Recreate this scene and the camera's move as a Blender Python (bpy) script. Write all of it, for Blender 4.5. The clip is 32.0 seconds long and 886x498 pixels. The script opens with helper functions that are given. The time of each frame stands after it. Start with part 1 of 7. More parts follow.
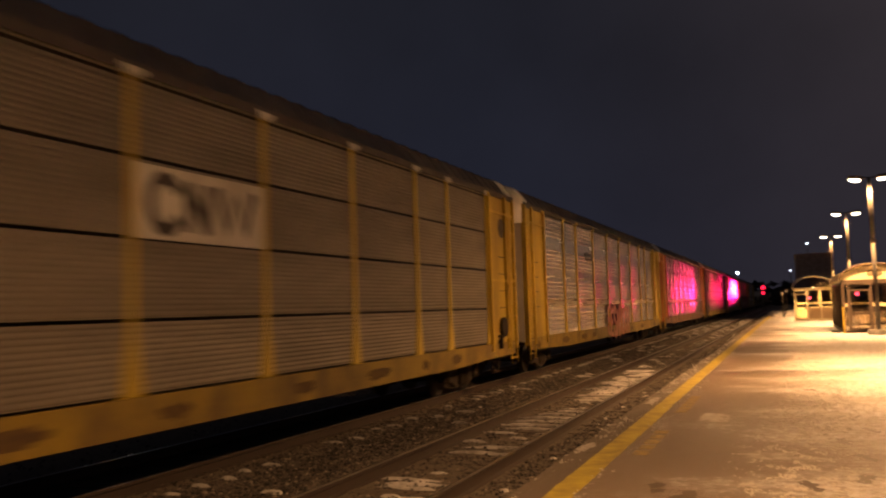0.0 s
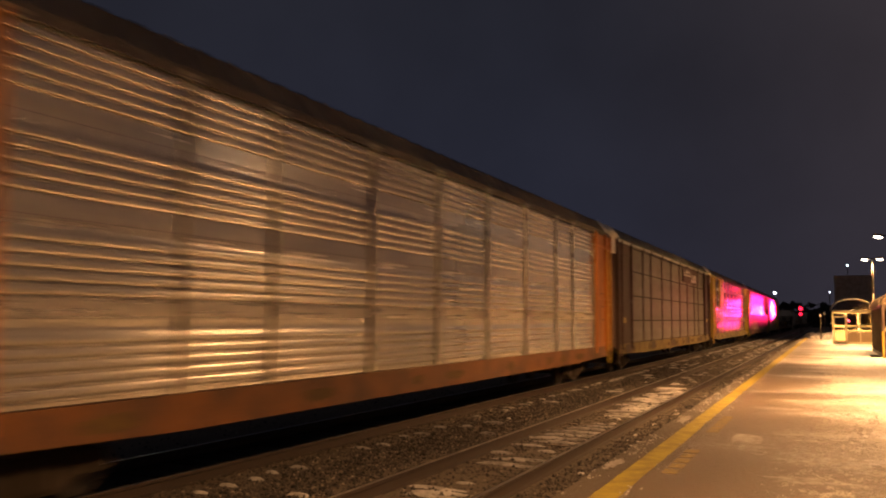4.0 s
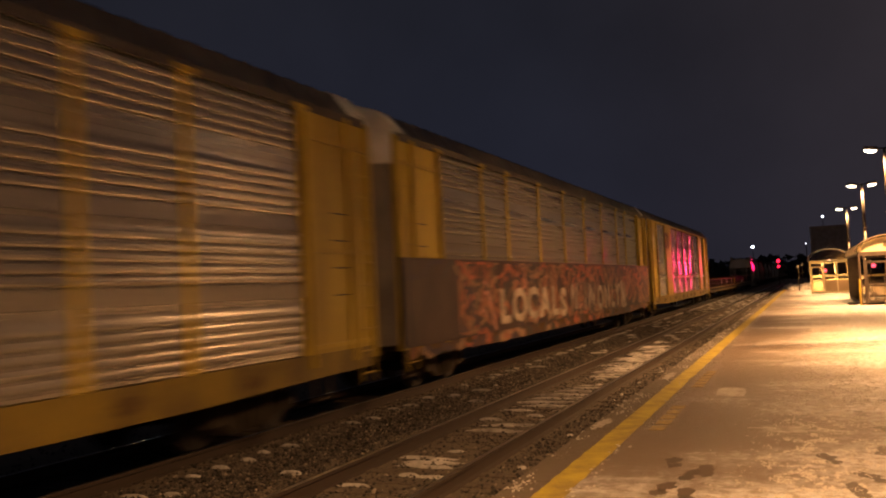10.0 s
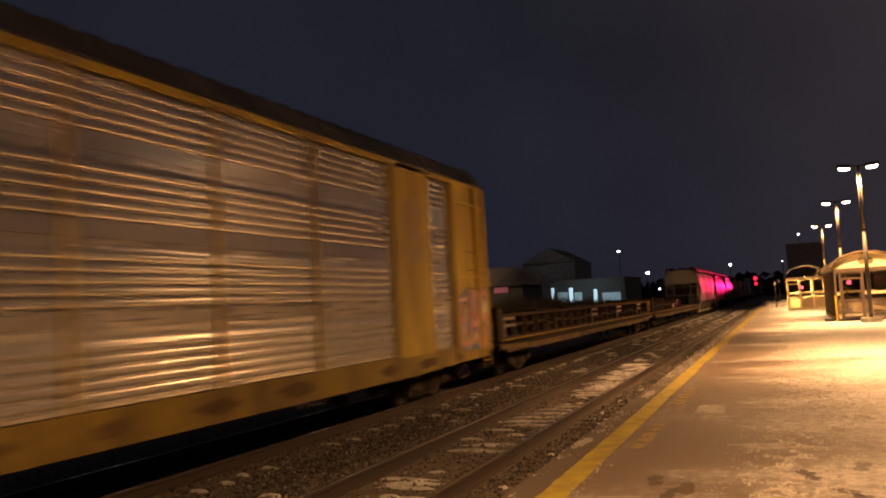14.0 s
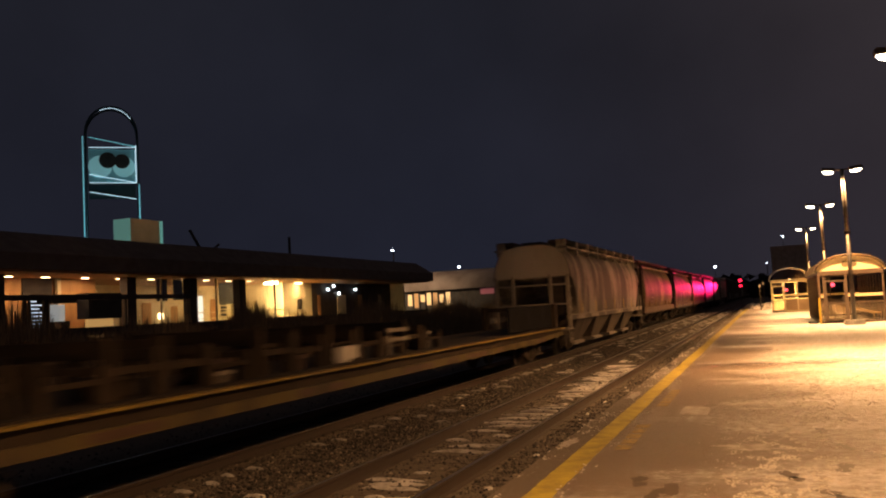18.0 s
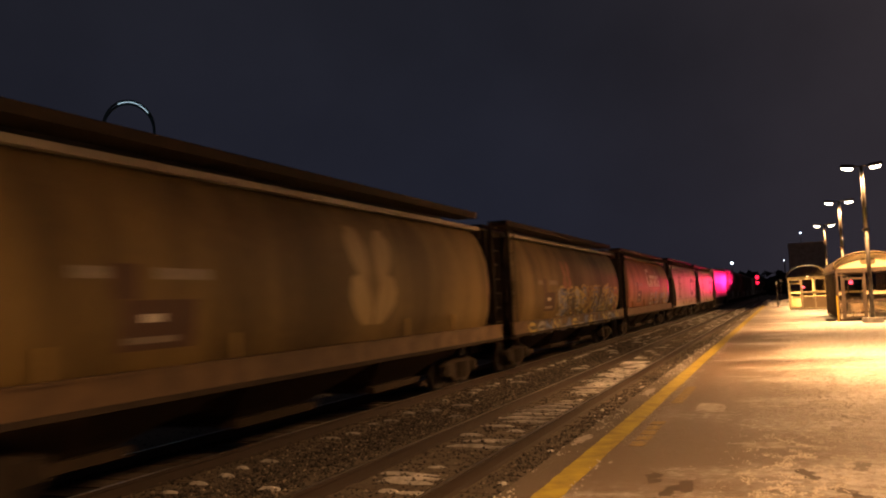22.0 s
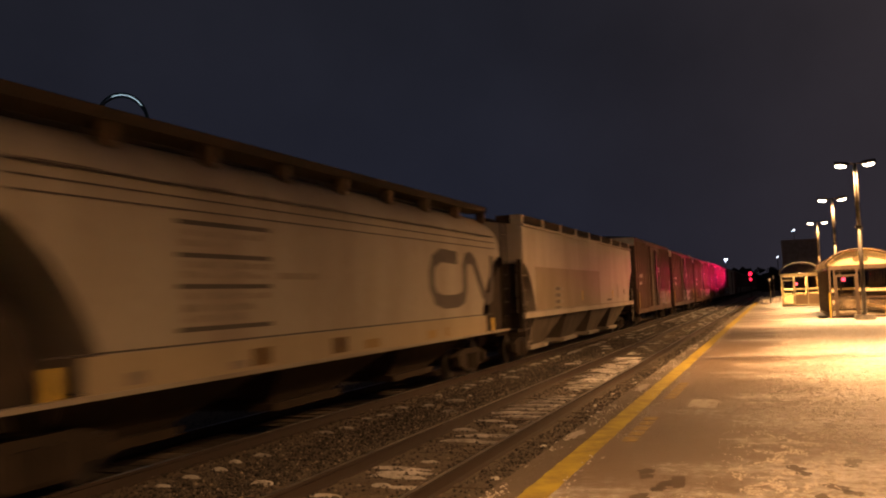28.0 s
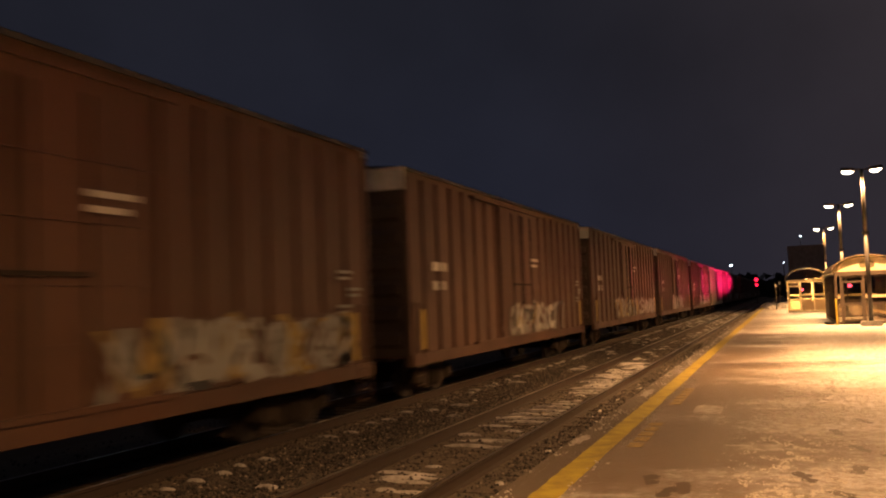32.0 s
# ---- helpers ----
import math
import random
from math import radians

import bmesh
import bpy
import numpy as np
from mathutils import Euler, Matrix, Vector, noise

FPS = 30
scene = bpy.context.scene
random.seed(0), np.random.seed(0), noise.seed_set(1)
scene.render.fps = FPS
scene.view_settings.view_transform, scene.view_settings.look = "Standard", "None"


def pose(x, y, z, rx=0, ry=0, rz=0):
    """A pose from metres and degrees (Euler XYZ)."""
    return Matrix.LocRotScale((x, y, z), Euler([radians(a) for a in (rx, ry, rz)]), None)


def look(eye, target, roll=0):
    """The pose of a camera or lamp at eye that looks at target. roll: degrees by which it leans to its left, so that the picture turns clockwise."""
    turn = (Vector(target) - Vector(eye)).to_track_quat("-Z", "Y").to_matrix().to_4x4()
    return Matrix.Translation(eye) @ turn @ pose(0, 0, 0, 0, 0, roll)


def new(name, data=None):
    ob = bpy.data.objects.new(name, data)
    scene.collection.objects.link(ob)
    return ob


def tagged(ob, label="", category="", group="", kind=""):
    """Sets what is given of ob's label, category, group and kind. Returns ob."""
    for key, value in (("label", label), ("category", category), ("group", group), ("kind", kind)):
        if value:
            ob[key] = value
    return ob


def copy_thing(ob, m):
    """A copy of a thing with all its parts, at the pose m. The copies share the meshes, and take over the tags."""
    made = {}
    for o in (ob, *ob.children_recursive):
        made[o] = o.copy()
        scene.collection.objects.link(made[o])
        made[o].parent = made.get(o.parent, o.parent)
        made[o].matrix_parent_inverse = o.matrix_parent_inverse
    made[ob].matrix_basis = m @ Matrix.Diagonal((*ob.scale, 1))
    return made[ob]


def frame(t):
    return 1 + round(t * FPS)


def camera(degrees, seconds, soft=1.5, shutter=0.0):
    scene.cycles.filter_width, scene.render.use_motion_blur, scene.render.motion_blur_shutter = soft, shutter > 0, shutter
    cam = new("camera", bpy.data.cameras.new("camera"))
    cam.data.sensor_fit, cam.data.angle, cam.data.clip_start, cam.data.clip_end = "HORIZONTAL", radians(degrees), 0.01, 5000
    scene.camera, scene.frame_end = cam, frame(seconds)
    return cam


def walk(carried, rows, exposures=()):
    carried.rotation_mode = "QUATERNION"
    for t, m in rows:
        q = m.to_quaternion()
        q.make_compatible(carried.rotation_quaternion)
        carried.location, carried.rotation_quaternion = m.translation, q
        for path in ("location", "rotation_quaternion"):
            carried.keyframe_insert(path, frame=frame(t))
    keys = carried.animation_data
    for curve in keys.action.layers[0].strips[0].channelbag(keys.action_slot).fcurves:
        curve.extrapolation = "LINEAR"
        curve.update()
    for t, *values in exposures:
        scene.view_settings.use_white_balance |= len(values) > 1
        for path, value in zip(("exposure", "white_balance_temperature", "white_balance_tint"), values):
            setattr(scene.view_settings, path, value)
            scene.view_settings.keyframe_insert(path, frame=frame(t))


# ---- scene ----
# ---- camera ----
cam = camera(54.5, 32.0, soft=2.0, shutter=0.9)
PATH = [
    (0.0, pose(0, 0, 1.87, 94.04, 1.82, 21.96)), (0.5, pose(0, 0, 1.87, 94.33, 0.74, 24.30)),
    (1.0, pose(0, 0, 1.87, 95.85, -1.16, 26.65)), (1.5, pose(0, 0, 1.87, 96.81, -1.71, 26.70)),
    (2.0, pose(0, 0, 1.87, 96.67, -2.30, 26.42)), (2.5, pose(0, 0, 1.87, 96.38, -2.32, 26.17)),
    (3.0, pose(0, 0, 1.87, 95.64, -1.26, 25.87)), (3.5, pose(0, 0, 1.87, 94.86, -0.72, 24.77)),
    (5.5, pose(0, 0, 1.87, 94.59, 0.85, 22.85)), (6.0, pose(0, 0, 1.87, 94.23, 1.52, 22.82)),
    (6.5, pose(0, 0, 1.87, 93.61, 1.67, 22.64)), (7.0, pose(0, 0, 1.87, 92.70, 1.89, 22.93)),
    (7.5, pose(0, 0, 1.87, 92.08, 2.06, 23.10)), (8.0, pose(0, 0, 1.87, 92.16, 2.34, 23.12)),
    (8.5, pose(0, 0, 1.87, 92.37, 2.59, 23.05)), (9.0, pose(0, 0, 1.87, 92.45, 2.61, 23.10)),
    (9.5, pose(0, 0, 1.87, 92.54, 2.62, 23.01)), (10.0, pose(0, 0, 1.87, 92.72, 2.87, 22.90)),
    (10.5, pose(0, 0, 1.87, 92.77, 2.81, 22.79)), (11.0, pose(0, 0, 1.87, 92.82, 2.81, 22.64)),
    (11.5, pose(0, 0, 1.87, 93.15, 2.91, 22.55)), (12.0, pose(0, 0, 1.87, 93.53, 2.97, 22.54)),
    (12.5, pose(0, 0, 1.87, 93.66, 3.33, 22.39)), (13.0, pose(0, 0, 1.87, 93.75, 3.32, 22.06)),
    (13.5, pose(0, 0, 1.87, 93.86, 3.25, 21.78)), (14.0, pose(0, 0, 1.87, 93.95, 3.31, 21.57)),
    (14.5, pose(0, 0, 1.87, 93.98, 3.22, 21.34)), (16.5, pose(0, 0, 1.87, 93.75, 3.13, 21.55)),
    (17.0, pose(0, 0, 1.87, 93.91, 3.07, 21.17)), (17.5, pose(0, 0, 1.87, 94.03, 3.02, 20.87)),
    (18.0, pose(0, 0, 1.87, 93.94, 3.05, 20.66)), (18.5, pose(0, 0, 1.87, 93.89, 2.99, 20.68)),
    (19.0, pose(0, 0, 1.87, 93.85, 2.99, 20.93)), (19.5, pose(0, 0, 1.87, 93.76, 3.02, 21.12)),
    (20.0, pose(0, 0, 1.87, 93.60, 2.93, 21.17)), (20.5, pose(0, 0, 1.87, 93.53, 2.84, 21.26)),
    (21.0, pose(0, 0, 1.87, 93.61, 2.73, 21.41)), (21.5, pose(0, 0, 1.87, 93.62, 2.70, 21.46)),
    (22.0, pose(0, 0, 1.87, 93.65, 2.65, 21.65)), (22.5, pose(0, 0, 1.87, 93.66, 2.59, 21.78)),
    (23.0, pose(0, 0, 1.87, 93.56, 2.60, 21.83)), (23.5, pose(0, 0, 1.87, 93.39, 2.53, 21.77)),
    (24.0, pose(0, 0, 1.87, 93.37, 2.49, 21.58)), (24.5, pose(0, 0, 1.87, 93.52, 2.55, 21.34)),
    (25.0, pose(0, 0, 1.87, 93.52, 2.55, 21.18)), (25.5, pose(0, 0, 1.87, 93.44, 2.46, 21.17)),
    (27.5, pose(0, 0, 1.87, 93.21, 2.47, 21.19)), (28.0, pose(0, 0, 1.87, 93.30, 2.36, 21.24)),
    (28.5, pose(0, 0, 1.87, 93.34, 2.30, 21.26)), (29.0, pose(0, 0, 1.87, 93.35, 2.25, 21.25)),
    (29.5, pose(0, 0, 1.87, 93.42, 2.20, 21.35)), (30.0, pose(0, 0, 1.87, 93.35, 2.25, 21.49)),
    (30.5, pose(0, 0, 1.87, 93.29, 2.31, 21.53)), (31.0, pose(0, 0, 1.87, 93.41, 2.31, 21.53)),
    (31.5, pose(0, 0, 1.87, 93.47, 2.15, 21.57)), (32.0, pose(0, 0, 1.87, 93.61, 2.12, 21.58)),
]
walk(cam, PATH, exposures=[(0.0, 0.05), (0.5, 0.15), (1.2, 0.5), (3.2, 0.5), (5.5, 0.1), (6.5, 0.05), (32.0, 0.05)])

# ---- light ----
world = bpy.data.worlds.new("night_sky")
scene.world = world
world.use_nodes = True
wn = world.node_tree.nodes
wl = world.node_tree.links
wn.clear()
w_out = wn.new("ShaderNodeOutputWorld")
w_bg = wn.new("ShaderNodeBackground")
w_co = wn.new("ShaderNodeTexCoord")
w_sep = wn.new("ShaderNodeSeparateXYZ")
w_ramp = wn.new("ShaderNodeValToRGB")
w_ramp.color_ramp.elements[0].position = 0.0
w_ramp.color_ramp.elements[0].color = (0.0120, 0.0130, 0.0225, 1)
w_ramp.color_ramp.elements[1].position = 0.55
w_ramp.color_ramp.elements[1].color = (0.0125, 0.0125, 0.0165, 1)
wl.new(w_co.outputs["Generated"], w_sep.inputs[0])
wl.new(w_sep.outputs["Z"], w_ramp.inputs[0])
w_side = wn.new("ShaderNodeMapRange")
w_side.inputs["From Min"].default_value, w_side.inputs["From Max"].default_value = -0.35, 0.45
w_side.interpolation_type = "SMOOTHSTEP"
wl.new(w_sep.outputs["X"], w_side.inputs["Value"])
w_mix = wn.new("ShaderNodeMix")
w_mix.data_type, w_mix.blend_type = "RGBA", "ADD"
w_mix.inputs["B"].default_value = (0.0240, 0.0150, 0.0105, 1)
wl.new(w_side.outputs[0], w_mix.inputs["Factor"])
wl.new(w_ramp.outputs[0], w_mix.inputs["A"])
w_cloud = wn.new("ShaderNodeTexNoise")
w_cloud.inputs["Scale"].default_value, w_cloud.inputs["Detail"].default_value = 3.2, 5
w_amt = wn.new("ShaderNodeMapRange")
w_amt.inputs["From Min"].default_value, w_amt.inputs["From Max"].default_value = 0.3, 0.7
w_amt.inputs["To Min"].default_value, w_amt.inputs["To Max"].default_value = 0.82, 1.2
wl.new(w_co.outputs["Generated"], w_cloud.inputs["Vector"])
wl.new(w_cloud.outputs["Fac"], w_amt.inputs["Value"])
wl.new(w_amt.outputs[0], w_bg.inputs[1])
wl.new(w_mix.outputs["Result"], w_bg.inputs[0])
wl.new(w_bg.outputs[0], w_out.inputs[0])

SODIUM = (1.0, 0.508, 0.195)
LAMP_ROWS = (3.0, -18.5, 24.0, 46.7, 65.5, 89.5)     # where the platform lamps stand
LAMP_X, LAMP_Z = 3.9, 7.70
LAMP_WATTS = 7600.0


def spot(name, eye, target, watts, colour, degrees=150, size=0.15, blend=0.8):
    data = bpy.data.lights.new(name, "SPOT")
    data.energy, data.color, data.spot_size, data.spot_blend, data.shadow_soft_size = watts, colour, radians(degrees), blend, size
    ob = new(name, data)
    ob.matrix_world = look(eye, target)
    return ob


def area(name, eye, target, watts, colour, sx, sy):
    data = bpy.data.lights.new(name, "AREA")
    data.energy, data.color, data.shape, data.size, data.size_y = watts, colour, "RECTANGLE", sx, sy
    ob = new(name, data)
    ob.matrix_world = look(eye, target)
    return ob


for ly in LAMP_ROWS:
    for dx in (-0.62, 0.62):
        spot("platform_light", (LAMP_X + dx, ly, LAMP_Z - 0.24), (LAMP_X + dx * 1.6, ly, 0), LAMP_WATTS * {-18.5: 1.6, 3.0: 0.68, 24.0: 1.08}.get(ly, 1.0), SODIUM, 158 if ly > 5 else 154, 0.12)
# red signal beside the line beyond the platform; its beam grazes the train's side
SIGNAL = (-4.62, 172.0, 4.11)
for dz, watts in ((0.0, 1.9e5), (-1.0, 1.15e5)):
    spot("signal_light", (SIGNAL[0], SIGNAL[1] - 0.5, SIGNAL[2] + dz), (SIGNAL[0] - 4.69, 72.0, 3.0), watts, (1.0, 0.011, 0.11), 3.8, 0.12, 1.0)

# ---- materials ----
def mat(name, colour, rough=0.6, metal=0.0, dirt=None, amount=0.5, scale=1.5, fine=25.0, streak=0.0, bump=0.15, spec=0.5, coat=0.0, along=1.0):
    """Paint, stone or metal with stains at two scales; streak stretches the stains upwards, along below 1 draws them out in y."""
    m = bpy.data.materials.new(name)
    m.use_nodes = True
    n, l = m.node_tree.nodes, m.node_tree.links
    b = n["Principled BSDF"]
    b.inputs["Roughness"].default_value, b.inputs["Metallic"].default_value = rough, metal
    b.inputs["Specular IOR Level"].default_value = spec
    b.inputs["Coat Weight"].default_value = coat
    co = n.new("ShaderNodeTexCoord")
    mp = n.new("ShaderNodeMapping")
    mp.inputs["Scale"].default_value = (1, along, 1 - 0.9 * streak)
    l.new(co.outputs["Object"], mp.inputs[0])
    big, small = n.new("ShaderNodeTexNoise"), n.new("ShaderNodeTexNoise")
    for t, s in ((big, scale), (small, fine)):
        t.inputs["Scale"].default_value, t.inputs["Detail"].default_value = s, 5
        l.new(mp.outputs[0], t.inputs["Vector"])
    ramp = n.new("ShaderNodeValToRGB")
    ramp.color_ramp.elements[0].position, ramp.color_ramp.elements[1].position = 0.38, 0.68
    add = n.new("ShaderNodeMath")
    add.operation = "MULTIPLY_ADD"
    add.inputs[1].default_value, add.inputs[2].default_value = 0.35, -0.17
    l.new(small.outputs["Fac"], add.inputs[0])
    tot = n.new("ShaderNodeMath")
    l.new(big.outputs["Fac"], tot.inputs[0])
    l.new(add.outputs[0], tot.inputs[1])
    l.new(tot.outputs[0], ramp.inputs[0])
    k = n.new("ShaderNodeMath")
    k.operation = "MULTIPLY"
    k.inputs[1].default_value = amount
    l.new(ramp.outputs[0], k.inputs[0])
    mix = n.new("ShaderNodeMix")
    mix.data_type = "RGBA"
    mix.inputs["A"].default_value = (*colour, 1)
    mix.inputs["B"].default_value = (*(dirt or [c * 0.45 for c in colour]), 1)
    l.new(k.outputs[0], mix.inputs["Factor"])
    info = n.new("ShaderNodeObjectInfo")
    var = n.new("ShaderNodeMapRange")
    var.inputs["To Min"].default_value, var.inputs["To Max"].default_value = 0.86, 1.12
    l.new(info.outputs["Random"], var.inputs["Value"])
    mul = n.new("ShaderNodeMix")
    mul.data_type, mul.blend_type = "RGBA", "MULTIPLY"
    mul.inputs["Factor"].default_value = 1
    l.new(mix.outputs["Result"], mul.inputs["A"])
    l.new(var.outputs[0], mul.inputs["B"])
    l.new(mul.outputs["Result"], b.inputs["Base Color"])
    r2 = n.new("ShaderNodeMapRange")
    r2.inputs["To Min"].default_value, r2.inputs["To Max"].default_value = max(rough - 0.12, 0.03), min(rough + 0.2, 1)
    l.new(tot.outputs[0], r2.inputs["Value"])
    l.new(r2.outputs[0], b.inputs["Roughness"])
    if bump:
        bp = n.new("ShaderNodeBump")
        bp.inputs["Strength"].default_value, bp.inputs["Distance"].default_value = bump, 0.02
        l.new(tot.outputs[0], bp.inputs["Height"])
        l.new(bp.outputs[0], b.inputs["Normal"])
    return m


def glow(name, colour, strength):
    m = bpy.data.materials.new(name)
    m.use_nodes = True
    b = m.node_tree.nodes["Principled BSDF"]
    b.inputs["Base Color"].default_value = (*[min(c, 0.8) for c in colour], 1)
    b.inputs["Emission Color"].default_value = (*colour, 1)
    b.inputs["Emission Strength"].default_value = strength
    return m


def glass(name, tint=(0.9, 0.95, 0.95), rough=0.02):
    m = bpy.data.materials.new(name)
    m.use_nodes = True
    n, l = m.node_tree.nodes, m.node_tree.links
    n.clear()
    out, tr, gl, mx = (n.new(k) for k in ("ShaderNodeOutputMaterial", "ShaderNodeBsdfTransparent", "ShaderNodeBsdfGlossy", "ShaderNodeMixShader"))
    tr.inputs[0].default_value = (*tint, 1)
    gl.inputs["Roughness"].default_value = rough
    mx.inputs[0].default_value = 0.07
    l.new(tr.outputs[0], mx.inputs[1])
    l.new(gl.outputs[0], mx.inputs[2])
    l.new(mx.outputs[0], out.inputs[0])
    return m


def snowy(name, base, dark, snow_limit, slope, stretch=(1, 1, 1), rough=0.75, fine=14.0, bump=0.6, grit=0.55, edge=0.07, near=0.0, far=0.0, even=False):
    """Ground under thin drifted snow: snow lies where the noise passes a limit that falls towards +x by slope."""
    m = bpy.data.materials.new(name)
    m.use_nodes = True
    n, l = m.node_tree.nodes, m.node_tree.links
    b = n["Principled BSDF"]
    co, mp = n.new("ShaderNodeTexCoord"), n.new("ShaderNodeMapping")
    mp.inputs["Scale"].default_value = stretch
    l.new(co.outputs["Object"], mp.inputs[0])
    a, c, g = (n.new("ShaderNodeTexNoise") for _ in range(3))
    for t, s, d in ((a, 0.55, 7), (c, fine, 8), (g, 90.0, 3)):
        t.inputs["Scale"].default_value, t.inputs["Detail"].default_value = s, d
    c.inputs["Roughness"].default_value = 0.7
    l.new(mp.outputs[0], a.inputs["Vector"])
    l.new(co.outputs["Object"] if even else mp.outputs[0], c.inputs["Vector"])
    l.new(co.outputs["Object"], g.inputs["Vector"])
    sep = n.new("ShaderNodeSeparateXYZ")
    l.new(co.outputs["Object"], sep.inputs[0])
    def op(kind, x, y):
        q = n.new("ShaderNodeMath")
        q.operation = kind
        for i, v in enumerate((x, y)):
            if isinstance(v, float):
                q.inputs[i].default_value = v
            else:
                l.new(v, q.inputs[i])
        return q.outputs[0]
    side = n.new("ShaderNodeMapRange")
    side.inputs["From Min"].default_value, side.inputs["From Max"].default_value = -1.6, 2.4
    side.inputs["To Min"].default_value, side.inputs["To Max"].default_value = 0.0, slope
    l.new(sep.outputs["X"], side.inputs["Value"])
    front = n.new("ShaderNodeMapRange")
    front.inputs["From Min"].default_value, front.inputs["From Max"].default_value = 7.8, 10.2
    front.inputs["To Min"].default_value, front.inputs["To Max"].default_value = near, 0.0
    l.new(sep.outputs["Y"], front.inputs["Value"])
    away = n.new("ShaderNodeMapRange")
    away.inputs["From Min"].default_value, away.inputs["From Max"].default_value = 16.0, 42.0
    away.inputs["To Min"].default_value, away.inputs["To Max"].default_value = 0.0, far
    l.new(sep.outputs["Y"], away.inputs["Value"])
    v = op("ADD", op("ADD", op("ADD", a.outputs["Fac"], op("ADD", front.outputs[0], away.outputs[0])), side.outputs[0]), op("MULTIPLY", op("SUBTRACT", c.outputs["Fac"], 0.5), grit))
    cover = n.new("ShaderNodeMapRange")
    cover.inputs["From Min"].default_value, cover.inputs["From Max"].default_value = snow_limit, snow_limit + edge
    l.new(v, cover.inputs["Value"])
    soil = n.new("ShaderNodeMix")
    soil.data_type = "RGBA"
    soil.inputs["A"].default_value, soil.inputs["B"].default_value = (*dark, 1), (*base, 1)
    l.new(op("ADD", op("MULTIPLY", a.outputs["Fac"], 0.6), op("MULTIPLY", g.outputs["Fac"], 0.4)), soil.inputs["Factor"])
    mix = n.new("ShaderNodeMix")
    mix.data_type = "RGBA"
    lump, dirty = n.new("ShaderNodeTexNoise"), n.new("ShaderNodeMix")
    lump.inputs["Scale"].default_value, lump.inputs["Detail"].default_value, lump.inputs["Roughness"].default_value = 7.0, 9, 0.75
    l.new(co.outputs["Object"], lump.inputs["Vector"])
    worn = n.new("ShaderNodeMapRange")
    worn.inputs["From Min"].default_value, worn.inputs["From Max"].default_value = 0.40, 0.54
    l.new(lump.outputs["Fac"], worn.inputs["Value"])
    dirty.data_type = "RGBA"
    dirty.inputs["A"].default_value, dirty.inputs["B"].default_value = (0.36, 0.31, 0.26, 1), (0.66, 0.65, 0.65, 1)
    l.new(worn.outputs[0], dirty.inputs["Factor"])
    l.new(dirty.outputs["Result"], mix.inputs["B"])
    l.new(soil.outputs["Result"], mix.inputs["A"])
    l.new(cover.outputs[0], mix.inputs["Factor"])
    l.new(mix.outputs["Result"], b.inputs["Base Color"])
    rr = n.new("ShaderNodeMapRange")
    rr.inputs["To Min"].default_value, rr.inputs["To Max"].default_value = rough, 0.85
    l.new(cover.outputs[0], rr.inputs["Value"])
    l.new(rr.outputs[0], b.inputs["Roughness"])
    bp = n.new("ShaderNodeBump")
    bp.inputs["Strength"].default_value, bp.inputs["Distance"].default_value = bump, 0.03
    l.new(op("ADD", op("MULTIPLY", cover.outputs[0], 0.5), op("ADD", op("MULTIPLY", lump.outputs["Fac"], 1.0), op("MULTIPLY", g.outputs["Fac"], 0.3))), bp.inputs["Height"])
    l.new(bp.outputs[0], b.inputs["Normal"])
    return m


M_PLATFORM = snowy("wet_asphalt_with_snow", (0.22, 0.162, 0.117), (0.14, 0.103, 0.074), 0.63, 0.46, (0.5, 0.9, 1), 0.42, 5.5, 1.0, 0.70, 0.30, 0.20, 0.16, True)
M_CONCRETE = mat("weathered_concrete", (0.32, 0.30, 0.27), 0.85, dirt=(0.12, 0.11, 0.10), amount=0.7, scale=2.0, bump=0.4)
M_EDGE = snowy("edge_slab_concrete", (0.25, 0.195, 0.145), (0.04, 0.032, 0.025), 0.66, 0.0, (1.2, 0.3, 1), 0.8, 16.0, 1.2, 1.6, 0.2)
M_YELLOW_LINE = mat("worn_yellow_line", (0.41, 0.32, 0.03), 0.7, dirt=(0.20, 0.145, 0.05), amount=0.75, scale=3.5, fine=30)
M_BALLAST = snowy("ballast", (0.17, 0.135, 0.10), (0.075, 0.06, 0.045), 0.80, 0.0, (1, 0.3, 1), 0.9, 9.0, 1.0)
M_STONE = mat("ballast_stone", (0.26, 0.24, 0.22), 0.85, dirt=(0.07, 0.065, 0.06), amount=0.8, scale=6.0, fine=60)
n_, l_ = M_STONE.node_tree.nodes, M_STONE.node_tree.links
geo = n_.new("ShaderNodeNewGeometry")
sramp = n_.new("ShaderNodeValToRGB")
sramp.color_ramp.interpolation = "CONSTANT"
for pos, c in ((0.0, 0.022), (0.25, 0.046), (0.5, 0.088), (0.75, 0.12), (0.95, 0.28)):
    e = sramp.color_ramp.elements.new(pos)
    e.color = (c * 1.1, c * 0.93, c * 0.76, 1)
l_.new(geo.outputs["Random Per Island"], sramp.inputs[0])
l_.new(sramp.outputs[0], n_["Principled BSDF"].inputs["Base Color"])
M_TIE = mat("creosoted_wood", (0.13, 0.10, 0.073), 0.85, dirt=(0.062, 0.049, 0.036), amount=0.8, scale=8.0, fine=70, bump=0.6)
M_SNOW = mat("snow", (0.58, 0.55, 0.53), 0.9, dirt=(0.24, 0.22, 0.195), amount=0.8, scale=4.0, bump=0.5)
M_RAIL = mat("rusty_rail_steel", (0.042, 0.029, 0.021), 0.7, 0.1, dirt=(0.06, 0.04, 0.03), amount=0.7, scale=5.0)
